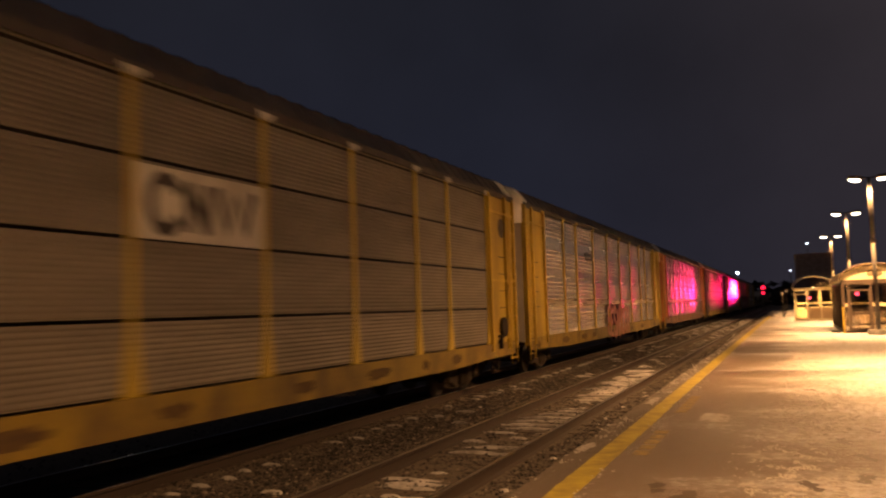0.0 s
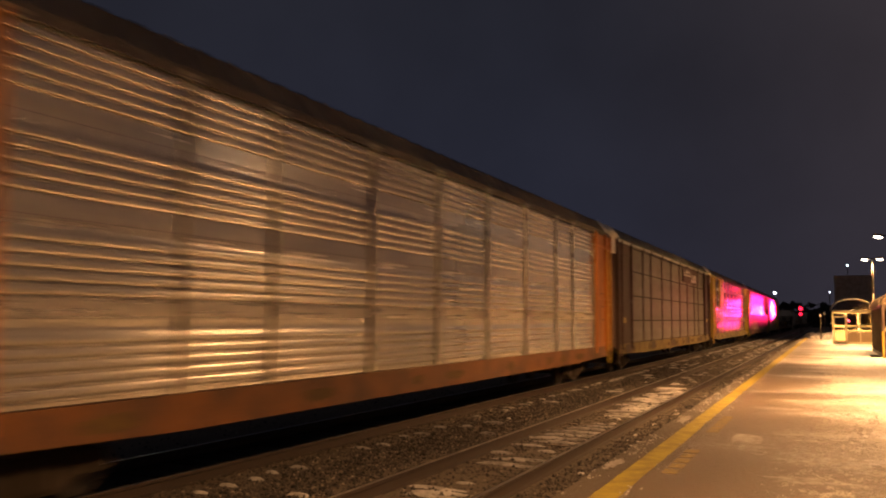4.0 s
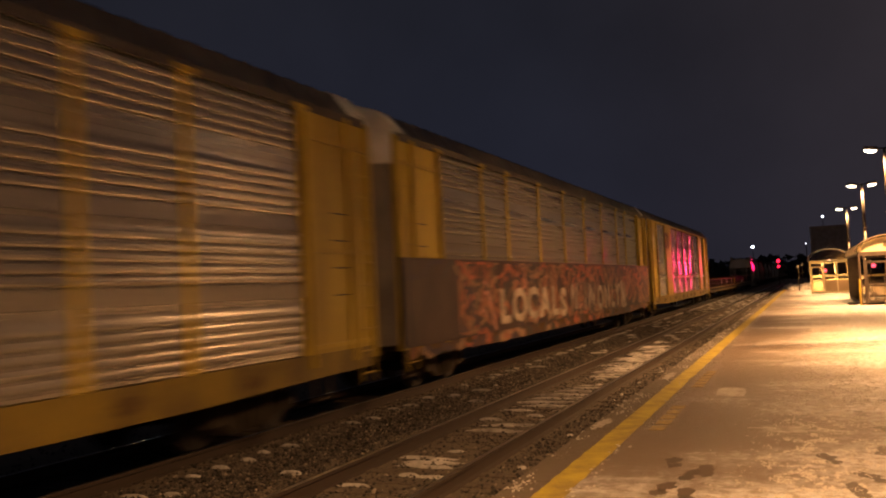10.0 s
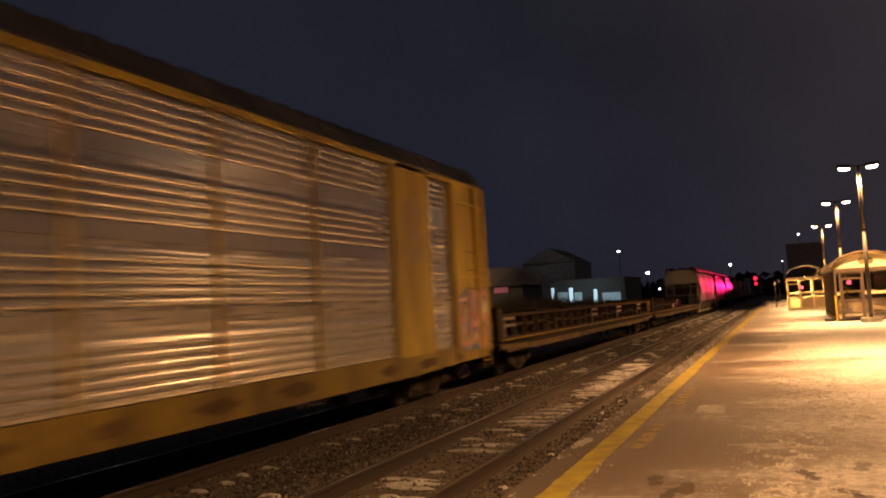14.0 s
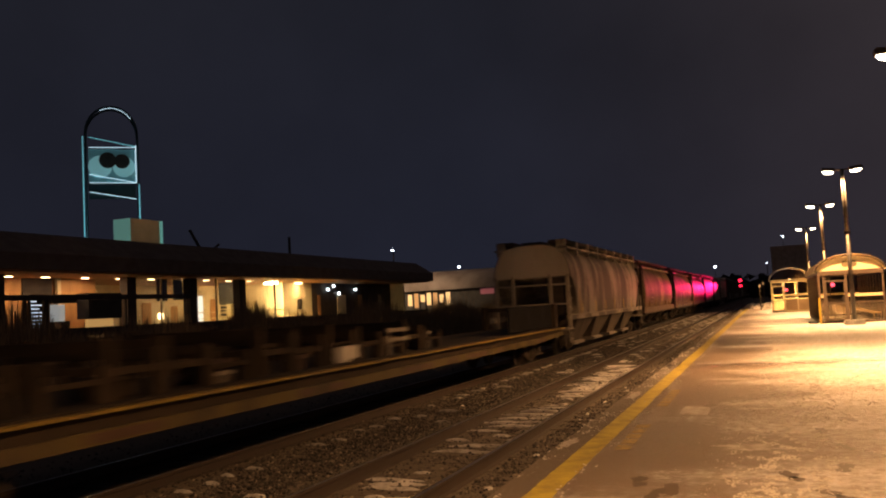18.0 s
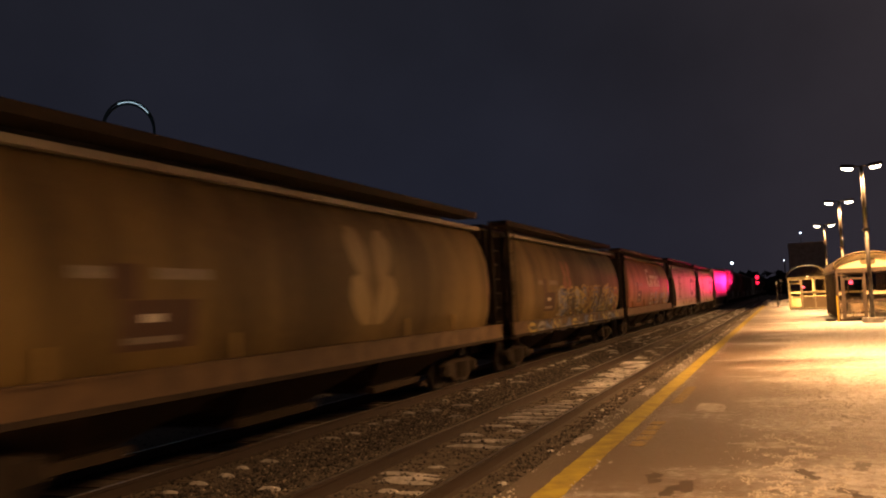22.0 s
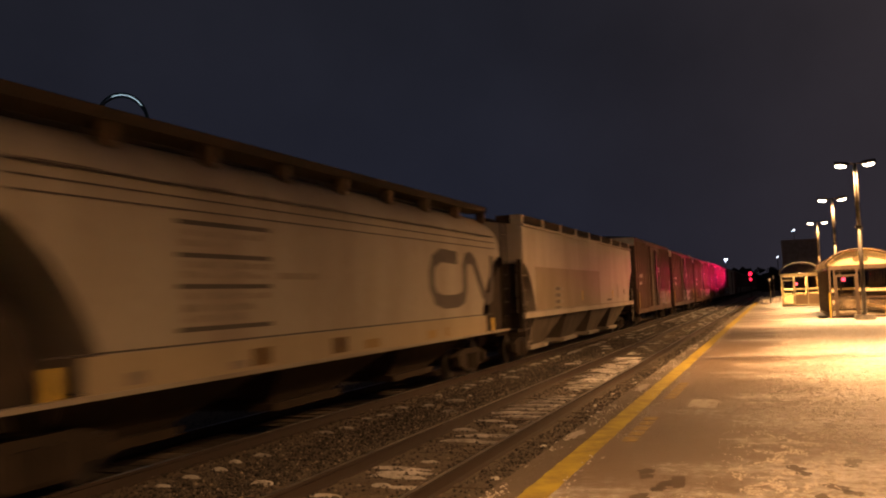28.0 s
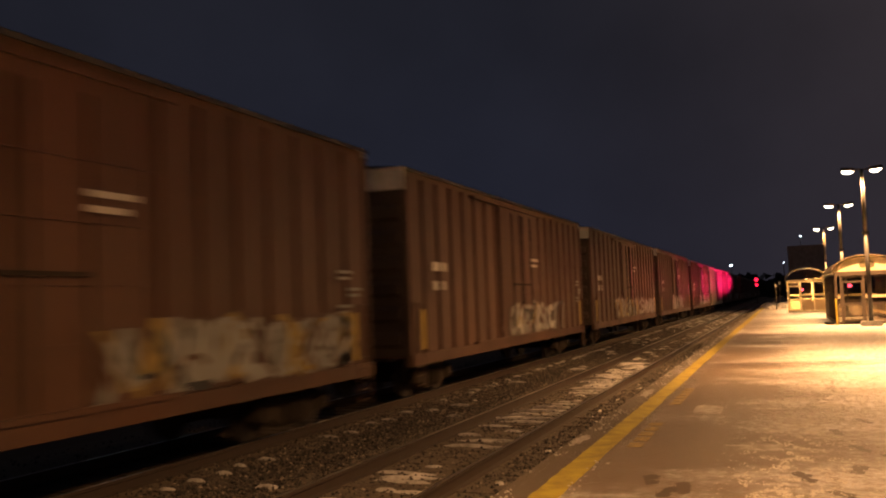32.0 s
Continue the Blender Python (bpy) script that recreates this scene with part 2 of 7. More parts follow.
M_RAILTOP = mat("worn_rail_top", (0.42, 0.40, 0.38), 0.3, 0.9, amount=0.2, bump=0)
M_GROUND = snowy("dark_ground", (0.18, 0.145, 0.11), (0.09, 0.075, 0.06), 0.82, 0.0, (0.4, 0.4, 1), 0.95)

# ---- building helpers ----
def box(bm, x0, x1, y0, y1, z0, z1):
    v = [bm.verts.new(p) for p in ((x0, y0, z0), (x1, y0, z0), (x1, y1, z0), (x0, y1, z0), (x0, y0, z1), (x1, y0, z1), (x1, y1, z1), (x0, y1, z1))]
    for f in ((3, 2, 1, 0), (4, 5, 6, 7), (0, 1, 5, 4), (1, 2, 6, 5), (2, 3, 7, 6), (3, 0, 4, 7)):
        bm.faces.new([v[i] for i in f])
    return v


def prism(bm, pts, a0, a1, axis="y"):
    """A solid with the outline pts (pairs) drawn out along an axis from a0 to a1."""
    place = {"y": lambda p, a: (p[0], a, p[1]), "x": lambda p, a: (a, p[0], p[1]), "z": lambda p, a: (p[0], p[1], a)}[axis]
    lo, hi = ([bm.verts.new(place(p, a)) for p in pts] for a in (a0, a1))
    k = len(pts)
    bm.faces.new(lo)
    bm.faces.new(hi[::-1])
    for i in range(k):
        bm.faces.new((lo[i], hi[i], hi[(i + 1) % k], lo[(i + 1) % k]))


def rod(bm, p, q, r, sides=8, r2=None):
    p, q = Vector(p), Vector(q)
    d = (q - p).normalized()
    a = d.orthogonal().normalized()
    b = d.cross(a)
    rings = []
    for c, rad in ((p, r), (q, r if r2 is None else r2)):
        rings.append([bm.verts.new(c + (a * math.cos(2 * math.pi * i / sides) + b * math.sin(2 * math.pi * i / sides)) * rad) for i in range(sides)])
    for i in range(sides):
        bm.faces.new((rings[0][i], rings[0][(i + 1) % sides], rings[1][(i + 1) % sides], rings[1][i]))
    bm.faces.new(rings[0][::-1])
    bm.faces.new(rings[1])


def sheet(bm, rings, closed=False):
    """Faces between rows of points."""
    rows = [[bm.verts.new(p) for p in r] for r in rings]
    for a, b in zip(rows, rows[1:]):
        k = len(a)
        for i in range(k if closed else k - 1):
            bm.faces.new((a[i], a[(i + 1) % k], b[(i + 1) % k], b[i]))
    return rows


def mesh_of(name, bm, material, smooth=False):
    bmesh.ops.recalc_face_normals(bm, faces=bm.faces)
    me = bpy.data.meshes.new(name)
    bm.to_mesh(me)
    bm.free()
    for m in material if isinstance(material, (list, tuple)) else (material,):
        me.materials.append(m)
    if smooth:
        for p in me.polygons:
            p.use_smooth = True
    return me


def part(name, bm, material, parent=None, label="", smooth=False):
    ob = new(name, mesh_of(name, bm, material, smooth))
    if parent is not None:
        ob.parent = parent
    if label:
        ob["label"] = label
    return ob


def shared(name, me, parent, m=None, label=""):
    ob = new(name, me)
    ob.parent = parent
    if m is not None:
        ob.matrix_basis = m
    if label:
        ob["label"] = label
    return ob


def thing(name, m, label, category, group=""):
    ob = new(name)
    ob.matrix_basis = m
    ob.empty_display_size = 0.3
    return tagged(ob, label, category, group)


def boxes(*bs):
    bm = bmesh.new()
    for b in bs:
        box(bm, *b)
    return bm


def lettering(name, text, size, material, parent, m, label="", depth=0.004, squeeze=1.0, bold=0.0):
    """Words in the built-in font as a thin mesh; m places the text's lower left corner."""
    cu = bpy.data.curves.new(name, "FONT")
    cu.body, cu.size, cu.extrude, cu.offset = text, size, depth, bold
    tmp = new("tmp_text", cu)
    me = bpy.data.meshes.new_from_object(tmp.evaluated_get(bpy.context.evaluated_depsgraph_get()))
    bpy.data.objects.remove(tmp)
    me.name = name
    me.materials.clear()
    me.materials.append(material)
    ob = new(name, me)
    ob.parent = parent
    ob.matrix_basis = m @ Matrix.Diagonal((squeeze, 1, 1, 1))
    if label:
        ob["label"] = label
    return ob


# ---- the ground and the tracks ----
RAIL_Z = -0.19
NEAR_X, FAR_X = -4.55, -8.68
GAUGE = 0.755

bm = bmesh.new()
sheet(bm, [[(x, y, z) for x, z in ((-3000, 1.0), (-60, 1.0), (-20, 1.0), (-16.5, 0.3), (-13, -0.62), (-2, -0.62), (60, -0.62), (3000, -0.62))] for y in (-2000, -60, 0, 150, 400, 3500)])
tagged(part("ground", bm, M_GROUND), "dark frozen ground with thin snow", "ground", kind="structure")

# ballast bed with a trough between the two tracks
bm = bmesh.new()
cross = [(-12.6, -0.66), (-11.2, -0.42), (-10.2, -0.37), (-7.2, -0.37), (-6.6, -0.44), (-6.0, -0.37), (-3.1, -0.37), (-2.85, -0.44), (-2.70, -0.70)]
sheet(bm, [[(x, y, z + (0.012 * math.sin(y * 3.1 + x * 5) if -12 < x < -2.8 else 0)) for x, z in cross] for y in [-40 + 2.0 * i for i in range(170)]])
tagged(part("ballast_bed", bm, M_BALLAST), "grey crushed stone track bed with drifted snow", "ballast", kind="structure")

# loose stones of the bed, joined
rng = random.Random(7)
verts, faces = [], []
def stone(x, y, z, s):
    k = len(verts)
    base = [(1, 0, 0), (0, 1, 0), (-1, 0, 0), (0, -1, 0), (0, 0, 1), (0, 0, -1)]
    a = rng.uniform(0, 3)
    ca, sa = math.cos(a), math.sin(a)
    for vx, vy, vz in base:
        sx, sy, sz = (rng.uniform(0.7, 1.2) * s for _ in range(3))
        px, py = vx * sx, vy * sy
        verts.append((x + px * ca - py * sa, y + px * sa + py * ca, z + vz * sz * 0.75))
    for a_, b_ in ((0, 1), (1, 2), (2, 3), (3, 0)):
        faces.append((k + a_, k + b_, k + 4))
        faces.append((k + b_, k + a_, k + 5))
for x0, x1, count, far in ((-7.6, -5.5, 32000, 60), (-3.65, -2.78, 11000, 55), (-5.2, -3.9, 9000, 50), (-11.5, -10.1, 800, 40), (-8.4, -7.6, 4500, 40)):
    for _ in range(count):
        y = 5.0 + (far - 5) * rng.random() ** 1.6
        stone(rng.uniform(x0, x1), y, -0.365 + rng.uniform(-0.02, 0.025), rng.uniform(0.014, 0.034))
me = bpy.data.meshes.new("ballast_stones")
me.from_pydata(verts, [], faces)
me.materials.append(M_STONE)
tagged(new("ballast_stones", me), "loose grey ballast stones between the rails", "gravel", kind="stuff")

# sleepers, with wind-blown snow between those of the near track
bm = boxes((-1.3, 1.3, -0.115, 0.115, -0.18, 0.0))
tie_mesh = mesh_of("sleeper", bm, M_TIE)


def track(name, x, label):
    tr = tagged(new(name), label, "railway track", kind="structure")
    tr.matrix_basis = pose(x, 0, 0)
    for side in (-1, 1):
        bm = bmesh.new()
        w, h, z = 0.036, 0.172, RAIL_Z
        prof = [(-w, z), (w, z), (w, z - 0.035), (0.01, z - 0.05), (0.01, z - h + 0.025), (0.07, z - h + 0.008), (0.07, z - h), (-0.07, z - h), (-0.07, z - h + 0.008), (-0.01, z - h + 0.025), (-0.01, z - 0.05), (-w, z - 0.035)]
        prism(bm, [(p[0] + side * GAUGE, p[1]) for p in prof], -60, 420)
        rail = part("rail", bm, M_RAIL, tr, "brown rusted steel rail")
        bm = boxes((side * GAUGE - 0.026, side * GAUGE + 0.026, -60, 420, z + 0.0005, z + 0.004))
        part("running_surface", bm, M_RAILTOP, rail, "polished top of the rail")
    r = random.Random(3)
    y = -12.0
    while y < 120:
        shared("sleeper", tie_mesh, tr, pose(r.uniform(-0.05, 0.05), y, -0.352 + r.uniform(-0.012, 0.006), 0, 0, r.uniform(-0.8, 0.8)))
        y += 0.53
    return tr


track("near_track", NEAR_X, "empty railway track with snow between the sleepers")
track("far_track", FAR_X, "railway track under the passing freight train")

# snow lying between the sleepers of the near track and along the trough
rng = random.Random(11)
bm = bmesh.new()
def drift(cx, cy, sx, sy, z, h):
    k = 14
    reach = [(math.cos(6.283 * i / k) * rng.uniform(0.7, 1.1), math.sin(6.283 * i / k) * rng.uniform(0.55, 1.1)) for i in range(k)]
    ring, mid = ([bm.verts.new((cx + sx * f * a, cy + sy * f * b, z + h * g)) for a, b in reach] for f, g in ((1.0, 0.0), (0.62, 0.75)))
    top = bm.verts.new((cx, cy, z + h))
    for i in range(k):
        bm.faces.new((ring[i], ring[(i + 1) % k], mid[(i + 1) % k], mid[i]))
        bm.faces.new((mid[i], mid[(i + 1) % k], top))
y = -12.0 + 30 * 0.53
while y < 110:
    # long heaps lie here and there, thin streaks elsewhere
    heap = max(math.exp(-((y - 16.2) / 1.6) ** 2), math.exp(-((y - 21.5) / 2.2) ** 2), math.exp(-((y - 12.6) / 0.8) ** 2) * 0.8, math.exp(-((y - 10.2) / 0.5) ** 2) * 0.7, 0.65 if 23.5 < y < 29 else (0.08 if y > 29 else 0.0))
    for _ in range(5):
        if rng.random() < 0.10 + 0.75 * heap:
            wide = rng.uniform(0.15, 0.6) if heap > 0.3 else rng.uniform(0.08, 0.28)
            drift(NEAR_X + rng.uniform(-0.55, 0.55) * (1 if heap < 0.5 else 0.7), y + 0.265 + rng.uniform(-0.04, 0.04), wide, rng.uniform(0.035, 0.09), -0.36, rng.uniform(0.02, 0.05))
    if heap > 0.6 and rng.random() < 0.45:
        drift(NEAR_X + rng.uniform(-0.4, 0.4), y, rng.uniform(0.3, 0.6), rng.uniform(0.12, 0.3), -0.356, rng.uniform(0.02, 0.04))
    if rng.random() < 0.62:
        drift(rng.uniform(-7.42, -7.26), y + 0.265, rng.uniform(0.10, 0.22), rng.uniform(0.035, 0.07), -0.355, rng.uniform(0.03, 0.05))
    if rng.random() < 0.3:
        drift(rng.uniform(-8.25, -8.05), y + 0.265, rng.uniform(0.08, 0.2), rng.uniform(0.04, 0.08), -0.362, 0.035)
    for _ in range(2):
        if rng.random() < 0.18:
            drift(rng.uniform(-7.0, -5.9), y + rng.uniform(-0.2, 0.2), rng.uniform(0.08, 0.30), rng.uniform(0.03, 0.08), -0.37, 0.06)
    for _ in range(2):
        if rng.random() < 0.4:
            drift(rng.uniform(-3.5, -2.8), y + rng.uniform(-0.2, 0.2), rng.uniform(0.03, 0.09), rng.uniform(0.04, 0.18), -0.375, 0.045)
    y += 0.53
tagged(part("snow_drift", bm, M_SNOW), "thin white snow blown between the sleepers", "snow", kind="stuff")

# ---- the platform ----
EDGE = -2.72
bm = bmesh.new()
box(bm, EDGE + 0.62, 11.0, -40, 112, -0.7, 0.0)
platform = tagged(part("platform", bm, M_PLATFORM), "wet dark asphalt platform with trodden snow", "platform", kind="structure")
bm = bmesh.new()
y = -40.0
while y < 112:
    box(bm, EDGE, EDGE + 0.62, y, y + 2.985, -0.7, -0.004)
    y += 3.0
part("platform_edge", bm, M_EDGE, platform, "grey concrete edge slabs of the platform")
bm = bmesh.new()
rl = random.Random(41)
rows, y = [], -20.0
while y < 111:
    rows.append([(-2.37 + rl.uniform(-0.007, 0.007), y, 0.004), (-2.08 + rl.uniform(-0.008, 0.008), y, 0.004)])
    y += 0.12 if y < 40 else 1.0
sheet(bm, rows)
part("yellow_line", bm, M_YELLOW_LINE, platform, "worn yellow safety line along the platform edge")
bm = bmesh.new()
for y, n in ((10.9, 5), (15.2, 6)):
    for i in range(n):
        box(bm, -1.93 + 0.01 * (i % 2), -1.74, y + 0.45 * i, y + 0.45 * i + 0.33, -0.02, 0.0035)
part("faded_marking", bm, mat("faded_yellow_paint", (0.36, 0.25, 0.07), 0.75, dirt=(0.12, 0.11, 0.09), amount=0.9, scale=14.0), platform, "faded yellow paint marks")

rl = random.Random(43)
M_CRUST = mat("packed_snow", (0.44, 0.40, 0.36), 0.7, dirt=(0.22, 0.175, 0.135), amount=0.9, scale=7.0, fine=40, bump=0.5)
for cx, cy, sx, sy in ((-0.5, 15.45, 0.55, 0.11), (-0.3, 14.75, 0.5, 0.07), (-0.35, 11.1, 0.38, 0.30), (0.15, 11.0, 0.35, 0.13), (-1.5, 24.4, 1.1, 0.22), (-0.95, 19.8, 0.7, 0.2), (0.6, 15.3, 0.4, 0.2), (-0.9, 22.0, 0.6, 0.12), (-2.6, 11.4, 0.1, 0.5), (-2.55, 17.0, 0.12, 0.8)):
    bm = bmesh.new()
    k, ph = 64, rl.uniform(0, 9)
    ring = [(6.2832 * i / k, 0.8 + 0.55 * noise.noise(Vector((2.0 * math.cos(6.2832 * i / k), 2.0 * math.sin(6.2832 * i / k), ph))) + 0.35 * noise.noise(Vector((9 * math.cos(6.2832 * i / k), 9 * math.sin(6.2832 * i / k), ph)))) for i in range(k)]
    bm.faces.new([bm.verts.new((cx + sx * q * math.cos(t), cy + sy * q * math.sin(t), 0.0035)) for t, q in ring])
    part("snow_patch", bm, M_CRUST, platform, "thin patch of packed snow")

bm = bmesh.new()
bm.faces.new([bm.verts.new((x + rl.uniform(-0.03, 0.03), y + rl.uniform(-0.05, 0.05), 0.0045)) for x, y in ((-1.43, 14.1), (-1.2, 14.05), (-1.0, 14.1), (-1.02, 14.6), (-1.05, 15.1), (-1.25, 15.15), (-1.47, 15.1), (-1.45, 14.6))])
part("snow_patch", bm, M_CRUST, platform, "square patch of packed snow")
# crumbs of trodden snow and grit on the platform
verts, faces = [], []
rng = random.Random(47)
for _ in range(30000):
    y = 7.0 + 30 * rng.random() ** 1.7
    x = rng.gauss(0.0 + 0.03 * (y - 8), 0.34)
    if noise.noise(Vector((x * 5.0, y * 3.6, 3.0))) + 0.6 * noise.noise(Vector((x * 17.0, y * 11.0, 5.0))) > 0.12:
        stone(x, y, 0.0, rng.uniform(0.004, 0.014) * (1 + 0.02 * y))
for _ in range(16000):
    y = rng.uniform(13, 46)
    x = rng.uniform(-0.2, 3.4)
    if noise.noise(Vector((x * 3.2, y * 1.5, 13.0))) + 0.7 * noise.noise(Vector((x * 11.0, y * 5.0, 15.0))) > 0.2:
        stone(x, y, 0.0, rng.uniform(0.006, 0.018) * (1 + 0.015 * y))
for _ in range(1500):
    y = 6.0 + 40 * rng.random() ** 1.6
    x = rng.choice((rng.uniform(-2.71, -2.40), rng.gauss(-2.62, 0.05), rng.gauss(-2.02, 0.06)))
    if -2.715 < x < -1.8 and noise.noise(Vector((x * 3.0, y * 1.1, 7.0))) > 0.02:
        stone(x, y, 0.002, rng.uniform(0.006, 0.020) * (1 + 0.02 * y))
me = bpy.data.meshes.new("snow_crumbs")
me.from_pydata(verts, [], faces)
me.materials.append(mat("snow_crumb", (0.60, 0.56, 0.51), 0.7, dirt=(0.36, 0.31, 0.25), amount=0.6, scale=9.0))
tagged(new("snow_crumbs", me), "crumbs of trodden snow on the asphalt", "snow", kind="stuff")

# ---- the freight train ----
SPEED = 12.35
M_DARK = mat("black_underframe", (0.026, 0.020, 0.016), 0.85, dirt=(0.055, 0.040, 0.028), amount=0.7, scale=3, spec=0.2)
M_WHEEL = mat("wheel_steel", (0.07, 0.06, 0.055), 0.5, 0.6, amount=0.5)
M_YELLOW = mat("yellow_car_paint", (0.50, 0.35, 0.025), 0.45, dirt=(0.16, 0.09, 0.03), amount=0.55, scale=1.2, streak=0.8)
M_ORANGE = mat("orange_car_paint", (0.50, 0.17, 0.02), 0.5, dirt=(0.16, 0.07, 0.03), amount=0.6, scale=1.2, streak=0.8)
M_BROWN = mat("brown_car_paint", (0.075, 0.036, 0.019), 0.6, dirt=(0.06, 0.035, 0.025), amount=0.6, scale=1.2, streak=0.8)
M_GALV = mat("galvanised_panel", (0.42, 0.37, 0.315), 0.22, 0.62, dirt=(0.27, 0.23, 0.19), amount=0.6, scale=1.6, fine=12.0, bump=0.003, along=0.04)
M_POST = mat("yellow_post_paint", (0.54, 0.38, 0.03), 0.42, dirt=(0.34, 0.21, 0.03), amount=0.5, scale=1.2, streak=0.5)
M_SILL = mat("grimy_yellow_sill", (0.26, 0.175, 0.018), 0.55, dirt=(0.09, 0.055, 0.025), amount=0.85, scale=1.6, streak=0.5)
M_GALVDULL = mat("weathered_galvanised_panel", (0.275, 0.235, 0.185), 0.26, 0.50, dirt=(0.16, 0.13, 0.10), amount=0.55, scale=1.6, fine=12.0, bump=0.003, along=0.04)
M_GALVNEW = mat("bright_galvanised_panel", (0.62, 0.56, 0.485), 0.20, 0.68, dirt=(0.42, 0.37, 0.31), amount=0.55, scale=1.6, fine=12.0, bump=0.003, along=0.04)
M_GREYPANEL = mat("dull_grey_panel", (0.21, 0.18, 0.143), 0.5, 0.1, dirt=(0.112, 0.092, 0.072), amount=0.6, scale=1.6, bump=0.02, along=0.25)
M_ROOF = mat("dark_galvanised_roof", (0.10, 0.085, 0.08), 0.6, 0.4, dirt=(0.05, 0.04, 0.04), amount=0.6, scale=1.0)
M_WHITE = mat("dirty_white_paint", (0.72, 0.69, 0.66), 0.55, dirt=(0.30, 0.25, 0.2), amount=0.5, scale=2.0)
M_OLIVE = mat("weathered_tan_paint", (0.155, 0.104, 0.036), 0.52, dirt=(0.055, 0.038, 0.016), amount=0.9, scale=0.9, streak=0.92, spec=0.3)
M_RED = mat("faded_red_paint", (0.25, 0.075, 0.028), 0.45, dirt=(0.11, 0.045, 0.025), amount=0.8, scale=0.9, streak=0.85, spec=0.4)
M_HGREY = mat("pale_grey_paint", (0.31, 0.275, 0.228), 0.55, dirt=(0.19, 0.15, 0.115), amount=0.75, scale=0.6, streak=0.85)
M_HSOIL = mat("soiled_grey_paint", (0.36, 0.315, 0.25), 0.6, dirt=(0.032, 0.024, 0.018), amount=0.85, scale=0.8, streak=0.85)
for e, pos in zip([q for q in M_HSOIL.node_tree.nodes if q.bl_idname == "ShaderNodeValToRGB"][0].color_ramp.elements, (0.44, 0.56)):
    e.position = pos
M_HWHITE = mat("cream_paint", (0.48, 0.43, 0.36), 0.5, dirt=(0.34, 0.28, 0.21), amount=0.7, scale=0.6, streak=0.85)
M_BOX = mat("brown_boxcar_paint", (0.105, 0.046, 0.024), 0.5, dirt=(0.06, 0.035, 0.022), amount=0.65, scale=0.8, streak=0.85)
M_BOX2 = mat("dark_brown_boxcar_paint", (0.10, 0.048, 0.03), 0.55, dirt=(0.07, 0.04, 0.03), amount=0.65, scale=0.8, streak=0.85)
M_RUSTY = mat("rusty_grime", (0.075, 0.042, 0.02), 0.8, dirt=(0.16, 0.10, 0.02), amount=0.8, scale=7.0, fine=30)
M_MARK = mat("dark_marking", (0.05, 0.04, 0.035), 0.6)
M_BLUE = mat("navy_marking", (0.03, 0.03, 0.12), 0.5)
M_LETTER = mat("white_marking", (0.6, 0.56, 0.5), 0.6, dirt=(0.35, 0.3, 0.25))
M_GR = [mat("spray_" + n, c, 0.5, dirt=[v * 0.6 for v in c], scale=3) for n, c in (("white", (0.6, 0.58, 0.54)), ("yellow", (0.55, 0.38, 0.06)), ("rust", (0.40, 0.10, 0.05)), ("black", (0.03, 0.03, 0.035)), ("blue", (0.10, 0.14, 0.28)), ("pink", (0.5, 0.22, 0.17)), ("grey", (0.3, 0.3, 0.28)))]

# a truck (bogie): two wheelsets, two side frames
def disc(bm, x0, x1, r, y, z, n=20):
    rod(bm, (x0, y, z), (x1, y, z), r, n)
bm = bmesh.new()
disc(bm, -0.06, 0.06, 0.42, 0, 0, 24)
disc(bm, -0.075, -0.055, 0.455, 0, 0, 24)
disc(bm, 0.058, 0.075, 0.2, 0, 0, 14)
WHEEL = mesh_of("wheel", bm, M_WHEEL)
bm = bmesh.new()
rod(bm, (-0.7, 0, 0), (0.7, 0, 0), 0.08, 10)
AXLE = mesh_of("axle", bm, M_DARK)
bm = bmesh.new()
prism(bm, [(-1.12, 0.36), (-1.12, 0.58), (-0.55, 0.74), (0.55, 0.74), (1.12, 0.58), (1.12, 0.36), (0.75, 0.34), (0.42, 0.18), (-0.42, 0.18), (-0.75, 0.34)], -0.07, 0.07, "x")
for y in (-0.89, 0.89):
    box(bm, -0.11, 0.13, y - 0.14, y + 0.14, 0.34, 0.60)
for y in (-0.2, 0.0, 0.2):
    rod(bm, (0.09, y, 0.24), (0.09, y, 0.62), 0.07, 8)
FRAME = mesh_of("side_frame", bm, M_DARK)
bm = boxes((-1.0, 1.0, -0.22, 0.22, 0.42, 0.72))
BOLSTER = mesh_of("bolster", bm, M_DARK)


def truck(car, y):
    b = shared("truck", BOLSTER, car, pose(0, y, 0))
    for ay in (-0.89, 0.89):
        shared("axle", AXLE, b, pose(0, ay, 0.44))
        for s in (-1, 1):
            shared("wheel", WHEEL, b, pose(s * GAUGE, ay, 0.455, 0, 0, 0 if s > 0 else 180))
    for s in (-1, 1):
        shared("side_frame", FRAME, b, pose(s * 1.0, 0, 0, 0, 0, 0 if s > 0 else 180))


bm = boxes((-0.14, 0.14, -0.65, 0.1, 0.74, 0.98), (-0.2, 0.2, -0.72, -0.5, 0.72, 1.02))
COUPLER = mesh_of("coupler", bm, M_DARK)


def ladder_mesh(width, z0, z1, step, material):
    bm = bmesh.new()
    for y in (0, width):
        rod(bm, (0.07, y, z0), (0.07, y, z1), 0.018, 6)
    z = z0 + 0.15
    while z < z1:
        rod(bm, (0.07, 0, z), (0.07, width, z), 0.014, 6)
        z += step
    return mesh_of("ladder", bm, material)


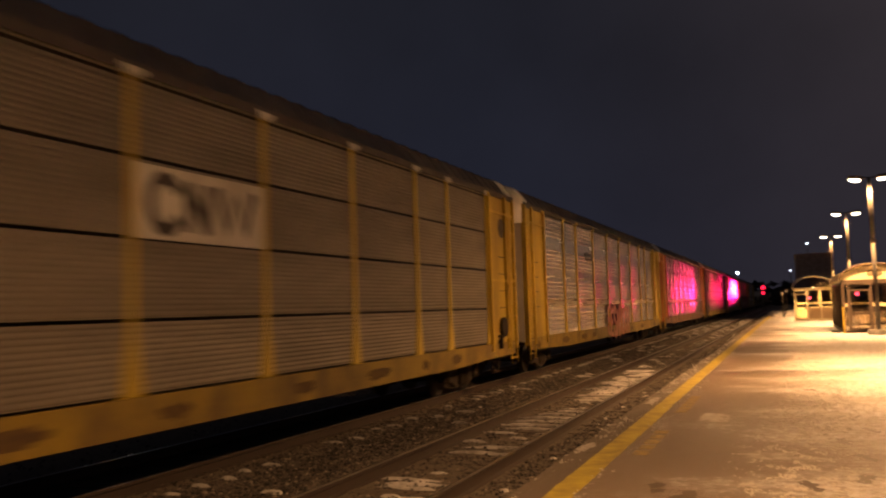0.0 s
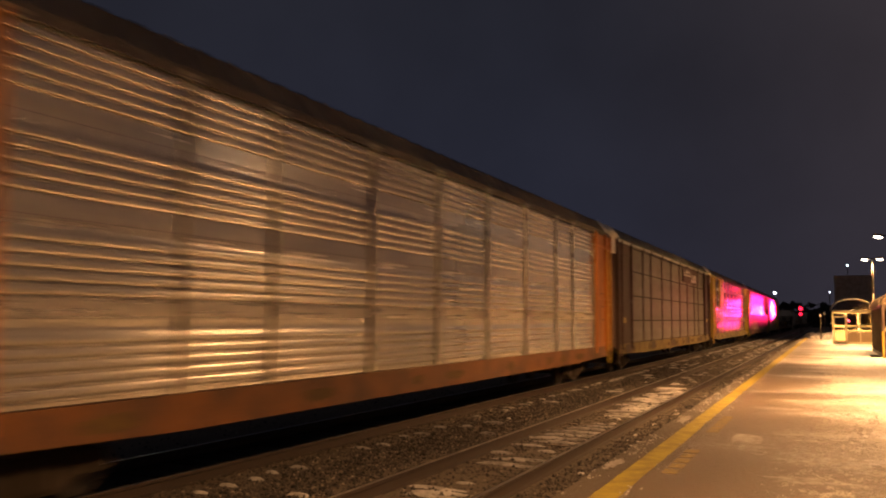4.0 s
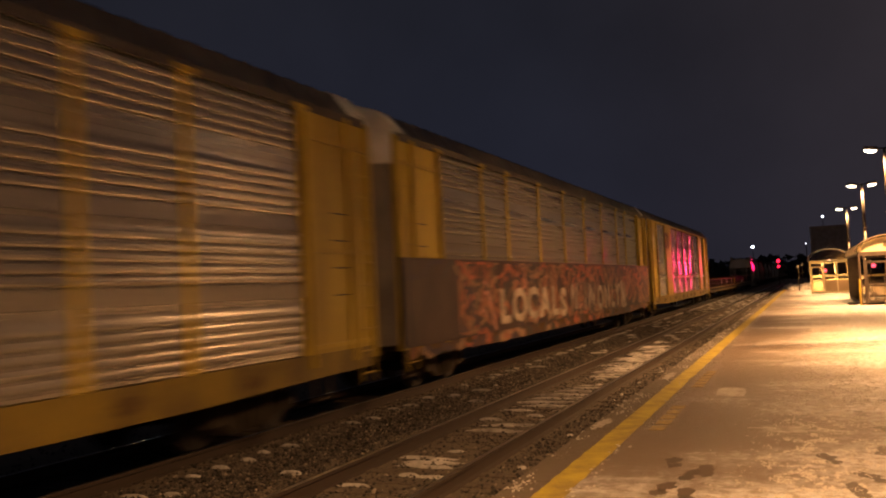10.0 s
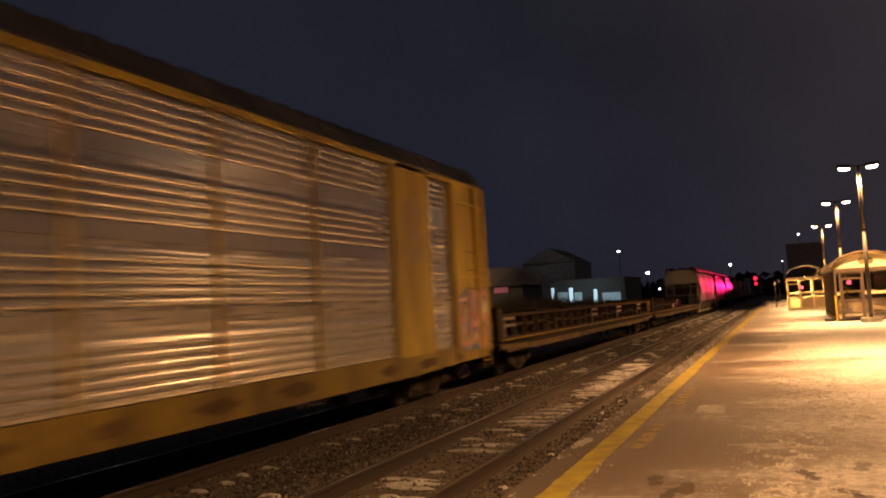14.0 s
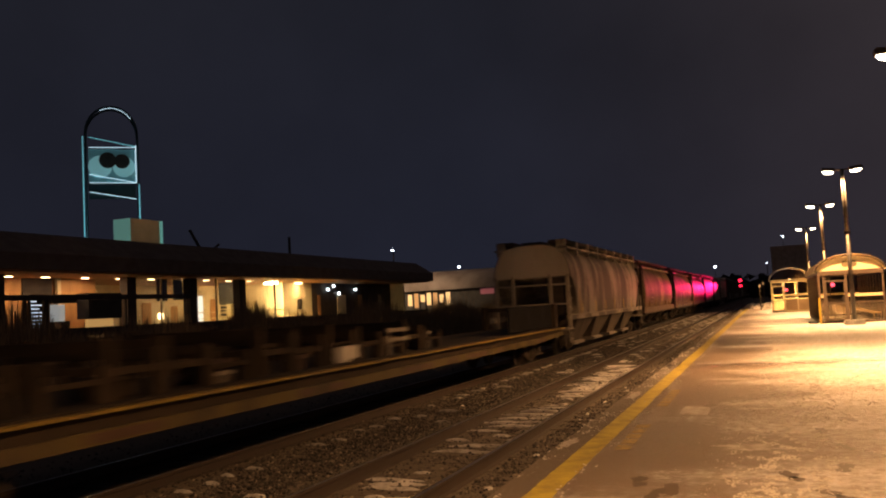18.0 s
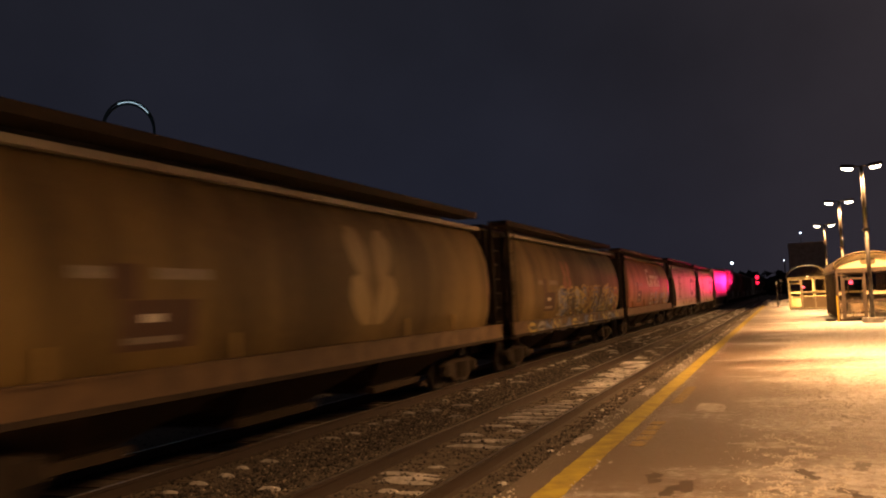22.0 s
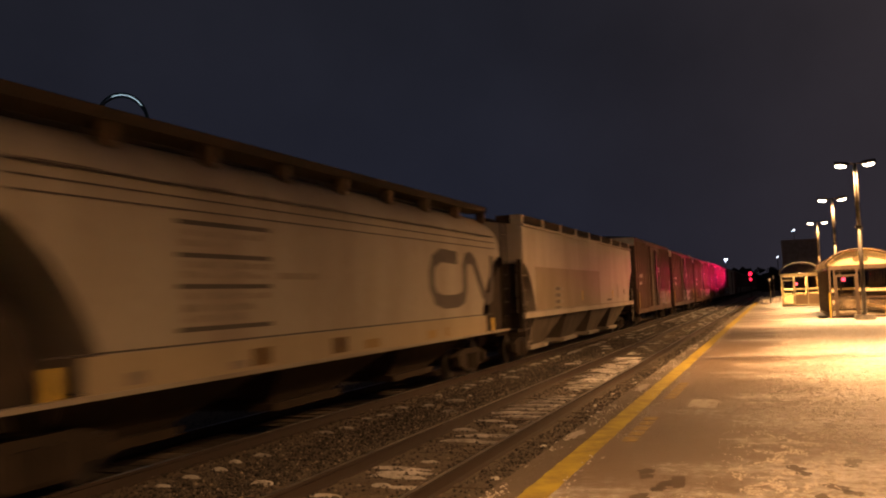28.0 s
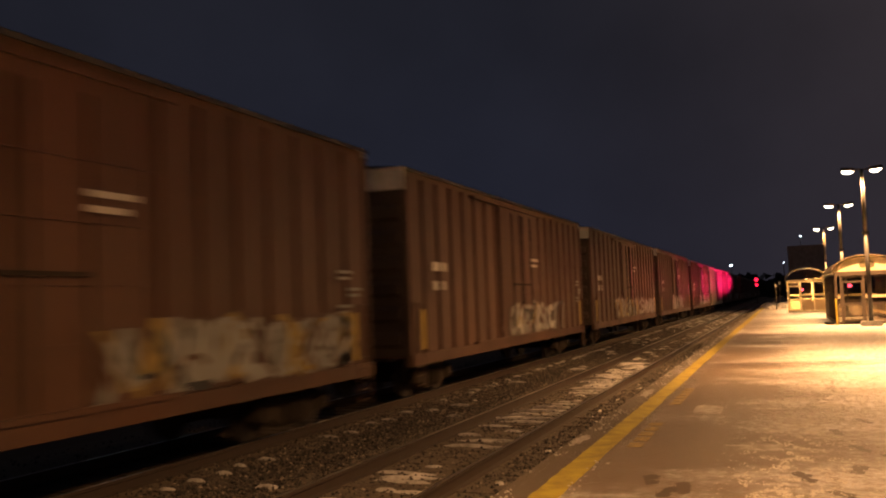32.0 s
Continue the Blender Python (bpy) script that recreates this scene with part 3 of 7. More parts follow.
LADDER_Y = ladder_mesh(0.5, 0.55, 4.5, 0.38, M_YELLOW)
LADDER_B = ladder_mesh(0.45, 0.6, 4.2, 0.38, M_BROWN)
LADDER_D = ladder_mesh(0.45, 0.6, 4.2, 0.38, M_DARK)
LADDER_S = ladder_mesh(0.45, 0.5, 2.2, 0.4, M_HGREY)
CARS = []


def car_root(name, s0, s1, label):
    """A car that takes up the stretch s0 to s1 of the train; its own y runs backwards along the train."""
    ob = thing(name, pose(FAR_X, 0.5 * (s0 + s1), RAIL_Z), label, "railway car", "cars of the freight train")
    CARS.append((ob, 0.5 * (s0 + s1)))
    return ob


def underframe(car, half, inset=2.9):
    for y in (-half + inset, half - inset):
        truck(car, y)
    for y, a in ((-half, 0), (half, 180)):
        shared("coupler", COUPLER, car, pose(0, y + (0.35 if a == 0 else -0.35), 0, 0, 0, a))


def band(bm, pts, w, xf, k=0, lift=0.0):
    """A flat brush stroke of half width w along the points (y, z) on the surface x = xf(z)."""
    pts = [Vector(p) for p in pts]
    rows = []
    for i, p in enumerate(pts):
        d = (pts[min(i + 1, len(pts) - 1)] - pts[max(i - 1, 0)]).normalized()
        n = Vector((-d.y, d.x)) * w
        if i == 0:
            p = p - d * w * 0.6
        if i == len(pts) - 1:
            p = p + d * w * 0.6
        rows.append([bm.verts.new((xf(q.y) + lift, q.x, q.y)) for q in (p + n, p - n)])
    for r0, r1 in zip(rows, rows[1:]):
        bm.faces.new((r0[0], r0[1], r1[1], r1[0])).material_index = k


def arc_pts(cy, cz, ry, rz, a0, a1, n=8):
    return [(cy + ry * math.cos(radians(a0 + (a1 - a0) * i / n)), cz + rz * math.sin(radians(a0 + (a1 - a0) * i / n))) for i in range(n + 1)]


# stroke shapes in a unit square, none a true letter
GLYPHS = (
    (arc_pts(0.5, 0.5, 0.42, 0.45, 40, 320),),
    (arc_pts(0.5, 0.74, 0.36, 0.24, 20, 230, 6) + arc_pts(0.5, 0.27, 0.38, 0.25, 70, -160, 6),),
    ([(0.06, 0.0), (0.42, 1.0), (0.58, 1.0), (0.94, 0.0)], [(0.25, 0.36), (0.76, 0.40)]),
    ([(0.12, 0.02), (0.14, 1.0)], [(0.14, 0.98), (0.84, 0.04)], [(0.84, 0.02), (0.88, 1.0)]),
    (arc_pts(0.5, 0.5, 0.42, 0.46, 0, 360, 12),),
    ([(0.16, 1.0), (0.12, 0.1), (0.2, 0.03), (0.92, 0.08)],),
    ([(0.15, 0.0), (0.15, 0.95)], arc_pts(0.3, 0.72, 0.5, 0.25, 90, -90, 6), [(0.3, 0.48), (0.88, 0.0)]),
    ([(0.1, 0.9), (0.9, 0.98)], [(0.5, 0.95), (0.46, 0.0)]),
    ([(0.9, 0.95), (0.2, 0.9), (0.12, 0.1), (0.9, 0.03)], [(0.16, 0.5), (0.75, 0.53)]))


def graffiti(car, x, y0, y1, z0, z1, cols, seed, letters=6, weight=0.13, shapes=None):
    """Sprayed letters on a side, each a part: a wide outline, the fill and a shine stroke."""
    r = random.Random(seed)
    xf = x if callable(x) else (lambda z: x)
    step, hgt = (y1 - y0) / letters, z1 - z0
    for i in range(letters):
        bm = bmesh.new()
        dx = 0.0008 * (i % 4)
        lean, tilt = r.uniform(-0.25, 0.3) * step, r.uniform(-0.07, 0.07) * hgt
        oy, oz = y0 + (i + 0.02 + r.uniform(-0.06, 0.06)) * step, z0 + r.uniform(0.0, 0.10) * hgt
        kh = r.uniform(0.8, 0.98)
        glyph = GLYPHS[shapes[i % len(shapes)] if shapes else r.randrange(len(GLYPHS))]
        w = weight * hgt
        for j, st in enumerate(glyph):
            pts = [(oy + p * step * 0.96 + lean * (q - 0.5), oz + q * hgt * kh + tilt * (p - 0.5)) for p, q in st]
            band(bm, pts, w * 1.65, xf, 0, 0.004 + dx + 0.0001 * j)
            band(bm, pts, w * r.uniform(0.8, 1.05), xf, 1, 0.009 + dx + 0.0001 * j)
            if j == 0:
                band(bm, [(p + 0.25 * w, q + 0.3 * w) for p, q in pts[len(pts) // 3:len(pts) // 3 + 3]] if len(pts) > 4 else [(p + 0.3 * w, q) for p, q in pts[:2]], w * 0.2, xf, 3, 0.0135 + dx)
        if r.random() < 0.5:
            a = r.uniform(0.1, 0.6)
            band(bm, [(oy + a * step, oz + 0.2 * hgt), (oy + (a + 0.3) * step, oz + r.uniform(0.1, 0.8) * hgt)], w * 0.45, xf, 2, 0.0125 + dx)
        fill = cols[1][i % len(cols[1])] if isinstance(cols[1], tuple) else cols[1]
        part("graffiti_letter", bm, [cols[0], fill, cols[2], cols[3] if len(cols) > 3 else fill], car, "sprayed graffiti letter")


def strokes(car, x, y0, y1, z0, z1, mats, seed, count, w0=0.04, w1=0.13):
    """Loose sweeping spray strokes, one part to each stroke."""
    r = random.Random(seed)
    for i in range(count):
        cy, cz = r.uniform(y0, y1), r.uniform(z0 + 0.15, z1 - 0.1)
        slope, ln, bow = r.choice((-1, 1)) * r.uniform(0.1, 2.4), r.uniform(0.3, 1.1), r.uniform(-0.22, 0.22)
        pts = []
        for k in range(6):
            u = k / 5 - 0.5
            pts.append((min(y1, max(y0, cy + u * ln)), min(z1 - 0.06, max(z0 + 0.06, cz + slope * u * ln * 0.8 + bow * (1 - 4 * u * u)))))
        bm = bmesh.new()
        band(bm, pts, r.uniform(w0, w1), x if callable(x) else (lambda z: x), 0, 0.003 + 0.0004 * (i % 20))
        part("spray_stroke", bm, r.choice(mats), car)


M_PALE = mat("faded_yellow_emblem", (0.34, 0.25, 0.11), 0.5, dirt=(0.20, 0.14, 0.06), scale=2.0, streak=0.8)
# -- autoracks --
A_X = 1.52          # side plane
A_BASE, A_EAVE, A_TOP = 1.16, 5.10, 5.62     # over the rail
def corrugated(length, z0, z1, pitch, depth, first=0.0, count=99, groove=0.0):
    """A sheet with rounded horizontal ribs, a narrow groove under each, and smooth strips above and below them."""
    bm = bmesh.new()
    pts, z, k = [(0, z0)], z0 + first, 0
    while z + pitch <= z1 + 0.001 and k < count:
        p = pitch
        pts += [(0, z), (-groove, z + p * 0.02), (-groove, z + p * 0.23), (depth * 0.35, z + p * 0.26), (depth * 0.8, z + p * 0.36), (depth, z + p * 0.56), (depth * 0.8, z + p * 0.76), (depth * 0.3, z + p * 0.95), (0, z + p * 0.995)]
        z += p
        k += 1
    if z1 - pts[-1][1] > 0.05:
        m = 0.5 * (pts[-1][1] + z1)
        pts.append((-0.004, m))
    pts.append((0, z1))
    a, b = ([bm.verts.new((x, y, zz)) for x, zz in pts] for y in (-length / 2, length / 2))
    for k in range(len(pts) - 1):
        bm.faces.new((a[k], b[k], b[k + 1], a[k + 1]))
    return bm
PANELS = {}
def panel_mesh(style, length, z0, z1, material):
    key = (style, round(length, 3), round(z0, 3), material.name)
    if key not in PANELS:
        if style == "coarse":
            bm = corrugated(length, z0, z1, 0.136, 0.012, 0.04 if z0 < 1.5 else 0.20, 5, 0.045)
        else:
            bm = corrugated(length, z0, z1, 0.07, 0.010)
        PANELS[key] = mesh_of("side_panel", bm, material, True)
        PANELS[key].set_sharp_from_angle(angle=0.9)
    return PANELS[key]


def cap_mesh(material):
    bm = bmesh.new()
    prism(bm, [(-0.20, 5.08), (-0.20, 5.03), (-0.08, 4.97), (0.08, 4.97), (0.20, 5.03), (0.20, 5.08)], 0.03, 0.075, "x")
    return mesh_of("post_cap", bm, material)


def post_mesh(material, splay):
    bm = bmesh.new()
    pts = [(-0.12, 5.10), (-0.06, 4.93), (-0.058, 1.9), (-0.06 - splay, 1.12), (0.06 + splay, 1.12), (0.058, 1.9), (0.06, 4.93), (0.12, 5.10)]
    prism(bm, pts, 0.0, 0.034, "x")
    return mesh_of("post", bm, material)


BAYS = (-11.6, -8.9, -7.0, -4.1, -1.3, 1.5, 4.3, 7.1, 8.9, 11.6)


def autorack(s0, s1, label, panel, style, post_m, end_m, sill_m, roof_m, rows=(1.16, 2.05, 3.03, 4.01, 4.95, 5.07), splay=0.10, cap=None, end_len=2.3, wide=(), eave_m=None, bounds=BAYS, post_cap=None, brake=False):
    half = 0.5 * (s1 - s0) - 0.42
    car = car_root("autorack", s0, s1, label)
    underframe(car, half, 3.2)
    # sill with the drop in the middle of the car
    bm = bmesh.new()
    for s in (-1, 1):
        prism(bm, [(-half + 0.3, 0.80), (-half + 2.2, 0.78), (-half + 5.0, 0.71), (half - 5.0, 0.71), (half - 2.2, 0.78), (half - 0.3, 0.80), (half - 0.3, 1.15), (-half + 0.3, 1.15)], s * (A_X - 0.05), s * (A_X + 0.055), "x")
    part("side_sill", bm, sill_m, car, "painted steel side sill")
    gr = random.Random(int(s0) + 77)
    y = -half + 1.0
    while y < half - 2.5:
        w = gr.uniform(0.4, 1.3)
        bm = bmesh.new()
        k, ph = 18, gr.uniform(0, 9)
        prism(bm, [(y + 0.5 * w + 0.5 * w * math.cos(6.2832 * i / k) * (0.85 + 0.4 * noise.noise(Vector((math.cos(6.2832 * i / k) * 2, math.sin(6.2832 * i / k) * 2, ph)))), 0.92 + 0.13 * math.sin(6.2832 * i / k) * (0.8 + 0.5 * noise.noise(Vector((math.cos(6.2832 * i / k) * 3, math.sin(6.2832 * i / k) * 3, ph + 5))))) for i in range(k)], A_X + 0.055, A_X + 0.058, "x")
        part("rust_patch", bm, M_RUSTY, car, "rusty worn patch on the sill")
        y += w + gr.uniform(0.6, 3.2)
    part("deck", boxes((-1.42, 1.42, -half + 0.2, half - 0.2, 0.95, 1.08)), M_DARK, car)
    part("centre_sill", boxes((-0.3, 0.3, -half + 0.1, half - 0.1, 0.62, 0.95)), M_DARK, car)
    # curved roof with ribs
    bm = bmesh.new()
    arc = [(A_X + 0.03, A_EAVE - 0.04), (A_X + 0.02, A_EAVE + 0.05), (1.24, A_EAVE + 0.45), (0.7, A_EAVE + 0.61), (0, A_EAVE + 0.65), (-0.7, A_EAVE + 0.61), (-1.24, A_EAVE + 0.45), (-A_X - 0.02, A_EAVE + 0.05), (-A_X - 0.03, A_EAVE - 0.04)]
    y, rings = -half + 0.25, []
    while y < half - 0.3:
        for dy, k in ((0, 0.0), (0.42, 0.0), (0.45, 0.03), (0.57, 0.03)):
            rings.append([(x, y + dy, z + (k if 0 < i < 8 else 0)) for i, (x, z) in enumerate(arc)])
        y += 0.6
    sheet(bm, rings)
    part("roof", bm, roof_m, car, "dark ribbed curved roof")
    bm = bmesh.new()
    for s in (-1, 1):
        box(bm, s * (A_X + 0.03) - 0.03, s * (A_X + 0.03) + 0.03, -half + 0.25, half - 0.25, A_EAVE - 0.10, A_EAVE + 0.0)
    part("eave_rail", bm, eave_m or roof_m, car)
    # inner dark box closing the sides, and the far side
    inner = bmesh.new()
    box(inner, -A_X + 0.02, A_X - 0.28, -half + 0.55, half - 0.55, 1.1, A_EAVE)
    part("inner_wall", inner, M_DARK, car)
    bm = corrugated(2 * half - 0.6, 1.16, A_EAVE, 0.155, 0.04)
    part("far_side", bm, panel, car).matrix_basis = pose(-A_X + 0.01, 0, 0, 0, 0, 180)
    # end bays with their stiffeners, ladder and radial doors
    for e in (-1, 1):
        y0, y1 = sorted((e * (half - 0.12), e * (half - end_len)))
        end = part("end_bay", boxes((A_X - 0.03, A_X + 0.03, y0, y1, 0.95, A_EAVE)), end_m, car, "solid painted end bay")
        part("end_bay", boxes((-A_X - 0.03, -A_X + 0.03, y0, y1, 0.95, A_EAVE)), end_m, car, "solid painted end bay")
        for yy in (y0 + 0.06, y0 + 0.78 if e < 0 else y1 - 0.78, y1 - 0.06):
            part("stiffener", boxes((A_X + 0.03, A_X + 0.10, yy - 0.05, yy + 0.05, 0.95, A_EAVE - 0.04)), end_m, end)
        shared("ladder", LADDER_Y if end_m is not M_BROWN else LADDER_B, end, pose(A_X + 0.02, (y0 + 0.12) if e < 0 else (y1 - 0.62), 0))
        for z in (2.05, 2.5, 2.95, 3.4):
            part("stencil_bar", boxes((A_X + 0.031, A_X + 0.034, 0.5 * (y0 + y1) - 0.25, 0.5 * (y0 + y1) + 0.35, z, z + 0.025)), M_MARK, end)
        for z in (1.22, 2.75, 4.55):
            part("cross_bar", boxes((A_X + 0.03, A_X + 0.07, y0 + 0.12, y1 - 0.12, z, z + 0.07)), end_m, end)
        if brake and e > 0:
            bm = bmesh.new()
            rod(bm, (A_X + 0.03, 0.5 * (y0 + y1) - 0.1, 1.55), (A_X + 0.12, 0.5 * (y0 + y1) - 0.1, 1.55), 0.26, 16)
            part("hand_brake", bm, M_DARK, end, "dark round hand brake housing")
            part("bracket", boxes((A_X + 0.03, A_X + 0.14, 0.5 * (y0 + y1) - 0.5, 0.5 * (y0 + y1) - 0.36, 1.0, 1.35)), M_DARK, end)
        if end_m is M_BROWN:
            part("placard", boxes((A_X + 0.031, A_X + 0.036, y0 + 0.95, y0 + 1.5, 1.95, 2.15)), M_GR[1], end, "yellow placard")
        part("step", boxes((A_X - 0.02, A_X + 0.06, y0 + 0.1, y0 + 0.6, 0.42, 0.46), (A_X + 0.0, A_X + 0.03, y0 + 0.1, y0 + 0.14, 0.46, 0.95), (A_X + 0.0, A_X + 0.03, y0 + 0.56, y0 + 0.6, 0.46, 0.95)), M_DARK, end)
        # two curved end doors
        bm = bmesh.new()
        for s in (-1, 1):
            rings = []
            for z in (1.05, A_EAVE - 0.55):
                rings.append([(s * A_X, e * (half - 0.14), z), (s * 1.2, e * (half + 0.10), z), (s * 0.6, e * (half + 0.22), z), (0.0, e * (half + 0.24), z)])
            sheet(bm, rings)
        part("end_door", bm, M_GREYPANEL if end_m is not M_BROWN else M_BROWN, car, "curved end doors")
        # pale end cap of the roof
        bm = bmesh.new()
        cap_arc = [(A_X, A_EAVE - 0.6)] + [(p[0] * 0.99, p[1] + 0.02) for p in arc[1:-1]] + [(-A_X, A_EAVE - 0.6)]
        sheet(bm, [[(x, e * (half - 0.75), z + 0.03) for x, z in cap_arc], [(x, e * (half - 0.05), z + 0.03) for x, z in cap_arc], [(x * 0.86, e * (half + 0.2), z - 0.10 if i not in (0, len(cap_arc) - 1) else z) for i, (x, z) in enumerate(cap_arc)], [(x * 0.7, e * (half + 0.22), A_EAVE - 0.6) for x, z in cap_arc]])
        part("roof_cap", bm, cap or M_WHITE, car, "pale metal end cap of the roof", True)
    # posts and panels between them
    k = (half - end_len) / 11.6
    if style == "coarse":
        rows = (1.16, 2.05, 3.08, 4.10, 5.06)
    stops = [v * k for v in bounds]
    lap = 0.022 if style == "flat" else 0.003
    pm, cm = post_mesh(post_m, splay), cap_mesh(post_cap or post_m)
    for y in stops:
        shared("post_cap", cm, shared("post", pm, car, pose(A_X - 0.01, y, 0)), None, "flared cap under the eave")
    for a, b in zip(stops, stops[1:]):
        solid = any(abs(0.5 * (a + b) - w) < 0.4 for w in wide)
        if solid:
            part("solid_panel", boxes((A_X - 0.03, A_X + 0.06, a + 0.05, b - 0.05, 1.12, A_EAVE - 0.02)), end_m, car, "solid painted panel")
            continue
        for z0, z1 in zip(rows, rows[1:]):
            shared("side_panel", panel_mesh(style, b - a - 0.13, z0 + lap, z1 - lap, panel), car, pose(A_X - 0.012, 0.5 * (a + b), 0))
    return car, half


def bars(car, x, y, z, w, h, rows, material, gap=0.5):
    bm = bmesh.new()
    for i in range(rows):
        zz = z - i * h / rows
        box(bm, x, x + 0.006, y, y + w * (1 - 0.2 * (i % 2)), zz - h / rows * gap, zz)
    part("lettering", bm, material, car, "worn lettering, unreadable")


def emblem(car, x, y, z, h, material, wide=1.0):
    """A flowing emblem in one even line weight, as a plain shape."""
    bm = bmesh.new()
    w, t = h * 1.3 * wide, h * 0.12
    path = [(0.36, 0.92), (0.14, 0.95), (0.03, 0.82), (0.0, 0.6), (0.0, 0.35), (0.05, 0.12), (0.17, 0.04), (0.37, 0.05), (0.47, 0.12), (0.5, 0.3), (0.5, 0.75), (0.54, 0.92), (0.61, 0.95), (0.67, 0.85), (0.82, 0.2), (0.89, 0.05), (0.96, 0.1), (0.99, 0.3), (1.0, 0.95)]
    band(bm, [(y + p * w, z + t * 0.6 + q * (h - t * 1.2)) for p, q in path], t * 0.95, lambda q: x, 0, 0.004)
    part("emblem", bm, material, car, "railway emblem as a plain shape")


def disc_plate(name, car, x, y, z, r, material, label=""):
    bm = bmesh.new()
    rod(bm, (x, y, z), (x + 0.005, y, z), r, 20)
    return part(name, bm, material, car, label)


M_TANPOST = mat("dull_yellow_post", (0.34, 0.25, 0.09), 0.5, dirt=(0.2, 0.14, 0.06), amount=0.6, scale=2.0, streak=0.6)
GAPS = (-5.0, 23.6, 52.3, 80.6, 108.9, 137.7, 166.5, 194.6)
# dull grey car with yellow posts
car, half = autorack(GAPS[0], GAPS[1], "grey autorack with yellow posts and sill", M_GREYPANEL, "flat", M_POST, M_YELLOW, M_SILL, M_ROOF, splay=0.12, post_cap=M_LETTER, brake=True)
board = part("name_board", boxes((A_X - 0.01, A_X + 0.03, -1.22, 1.42, 3.03, 3.94)), M_LETTER, car, "white board with a worn dark name")
bm = bmesh.new()
NX = lambda z: A_X + 0.031
band(bm, arc_pts(-0.72, 3.48, 0.27, 0.33, 35, 325, 10), 0.085, NX)
band(bm, [(-0.28, 3.2), (-0.28, 3.76)], 0.08, NX, 0, 0.0005)
band(bm, [(-0.28, 3.76), (0.1, 3.2)], 0.08, NX, 0, 0.001)
band(bm, [(0.1, 3.2), (0.1, 3.76)], 0.08, NX, 0, 0.0015)
band(bm, [(0.36, 3.76), (0.55, 3.22), (0.76, 3.72), (0.97, 3.22), (1.16, 3.76)], 0.085, NX, 0, 0.002)
part("lettering", bm, M_MARK, board)
disc_plate("emblem", car, A_X + 0.032, half - 1.15, 4.2, 0.27, M_MARK, "round dark emblem")
# corrugated car
car, half = autorack(GAPS[1], GAPS[2], "galvanised corrugated autorack with yellow posts", M_GALVNEW, "coarse", M_POST, M_YELLOW, M_SILL, M_ROOF, splay=0.05)
bars(car, A_X + 0.012, -5.6, 4.05, 1.3, 0.34, 3, M_MARK)
graffiti(car, A_X + 0.058, -2.0, 3.1, 0.66, 2.0, (M_GR[2], M_GR[5], M_GR[0]), 5, 8, 0.06)
# corrugated car with orange ends
car, half = autorack(GAPS[2], GAPS[3], "galvanised corrugated autorack with orange ends", M_GALVNEW, "coarse", M_GALVDULL, M_ORANGE, mat("grimy_orange_sill", (0.20, 0.075, 0.018), 0.6, dirt=(0.07, 0.04, 0.025), amount=0.8, scale=1.6), M_ROOF, splay=0.03)
# brown car with flat panels
car, half = autorack(GAPS[3], GAPS[4], "grey autorack with brown posts and patched yellow sill", M_GREYPANEL, "flat", M_BROWN, M_BROWN, M_SILL, mat("faded_ribbed_roof", (0.17, 0.145, 0.125), 0.6, 0.2, dirt=(0.06, 0.048, 0.04), amount=0.7, scale=1.0), splay=0.0, end_len=2.7, eave_m=M_WHITE)
board = part("name_board", boxes((A_X + 0.03, A_X + 0.078, 2.25, 7.6, 4.14, 4.93)), M_BROWN, car, "brown name board under the eave")
graffiti(board, A_X + 0.075, 2.6, 4.9, 4.62, 4.80, (M_WHITE, M_WHITE, M_WHITE), 61, 8, 0.10)
bars(board, A_X + 0.078, 2.6, 4.56, 2.7, 0.07, 1, M_WHITE, 0.9)
graffiti(board, A_X + 0.075, 5.2, 7.4, 4.22, 4.66, (M_WHITE, M_WHITE, M_WHITE), 62, 6, 0.08)
r = random.Random(4)
for i in range(5):
    y = -half + 1.5 + 5.2 * i
    part("rust_patch", boxes((A_X + 0.05, A_X + 0.06, y, y + r.uniform(0.8, 2.2), 0.80, 1.13)), M_BROWN, car)
# corrugated car with a shield panel
car, half = autorack(GAPS[4], GAPS[5], "galvanised corrugated autorack with yellow posts and shield", M_GALV, "coarse", M_POST, M_YELLOW, M_SILL, M_ROOF, splay=0.05)
sp = part("solid_panel", boxes((A_X + 0.01, A_X + 0.078, -8.9, -6.75, 3.05, 5.02)), M_YELLOW, car, "solid yellow panel")
bm = bmesh.new()
prism(bm, [(-8.38, 3.72), (-8.1, 3.46), (-7.76, 3.38), (-7.4, 3.46), (-7.14, 3.72), (-7.12, 4.66), (-7.3, 4.8), (-7.76, 4.76), (-8.2, 4.8), (-8.4, 4.66)], A_X + 0.078, A_X + 0.083, "x")
sh = part("shield", bm, M_LETTER, sp, "white shield emblem")
for i in range(6):
    part("stripe", boxes((A_X + 0.083, A_X + 0.086, -8.28 + 0.19 * i, -8.18 + 0.19 * i, 3.62, 4.2)), M_GR[5], sh)
for z0, z1 in ((4.5, 4.64), (4.22, 4.34)):
    part("blue_bar", boxes((A_X + 0.083, A_X + 0.086, -8.36, -7.16, z0, z1)), M_BLUE, sh)
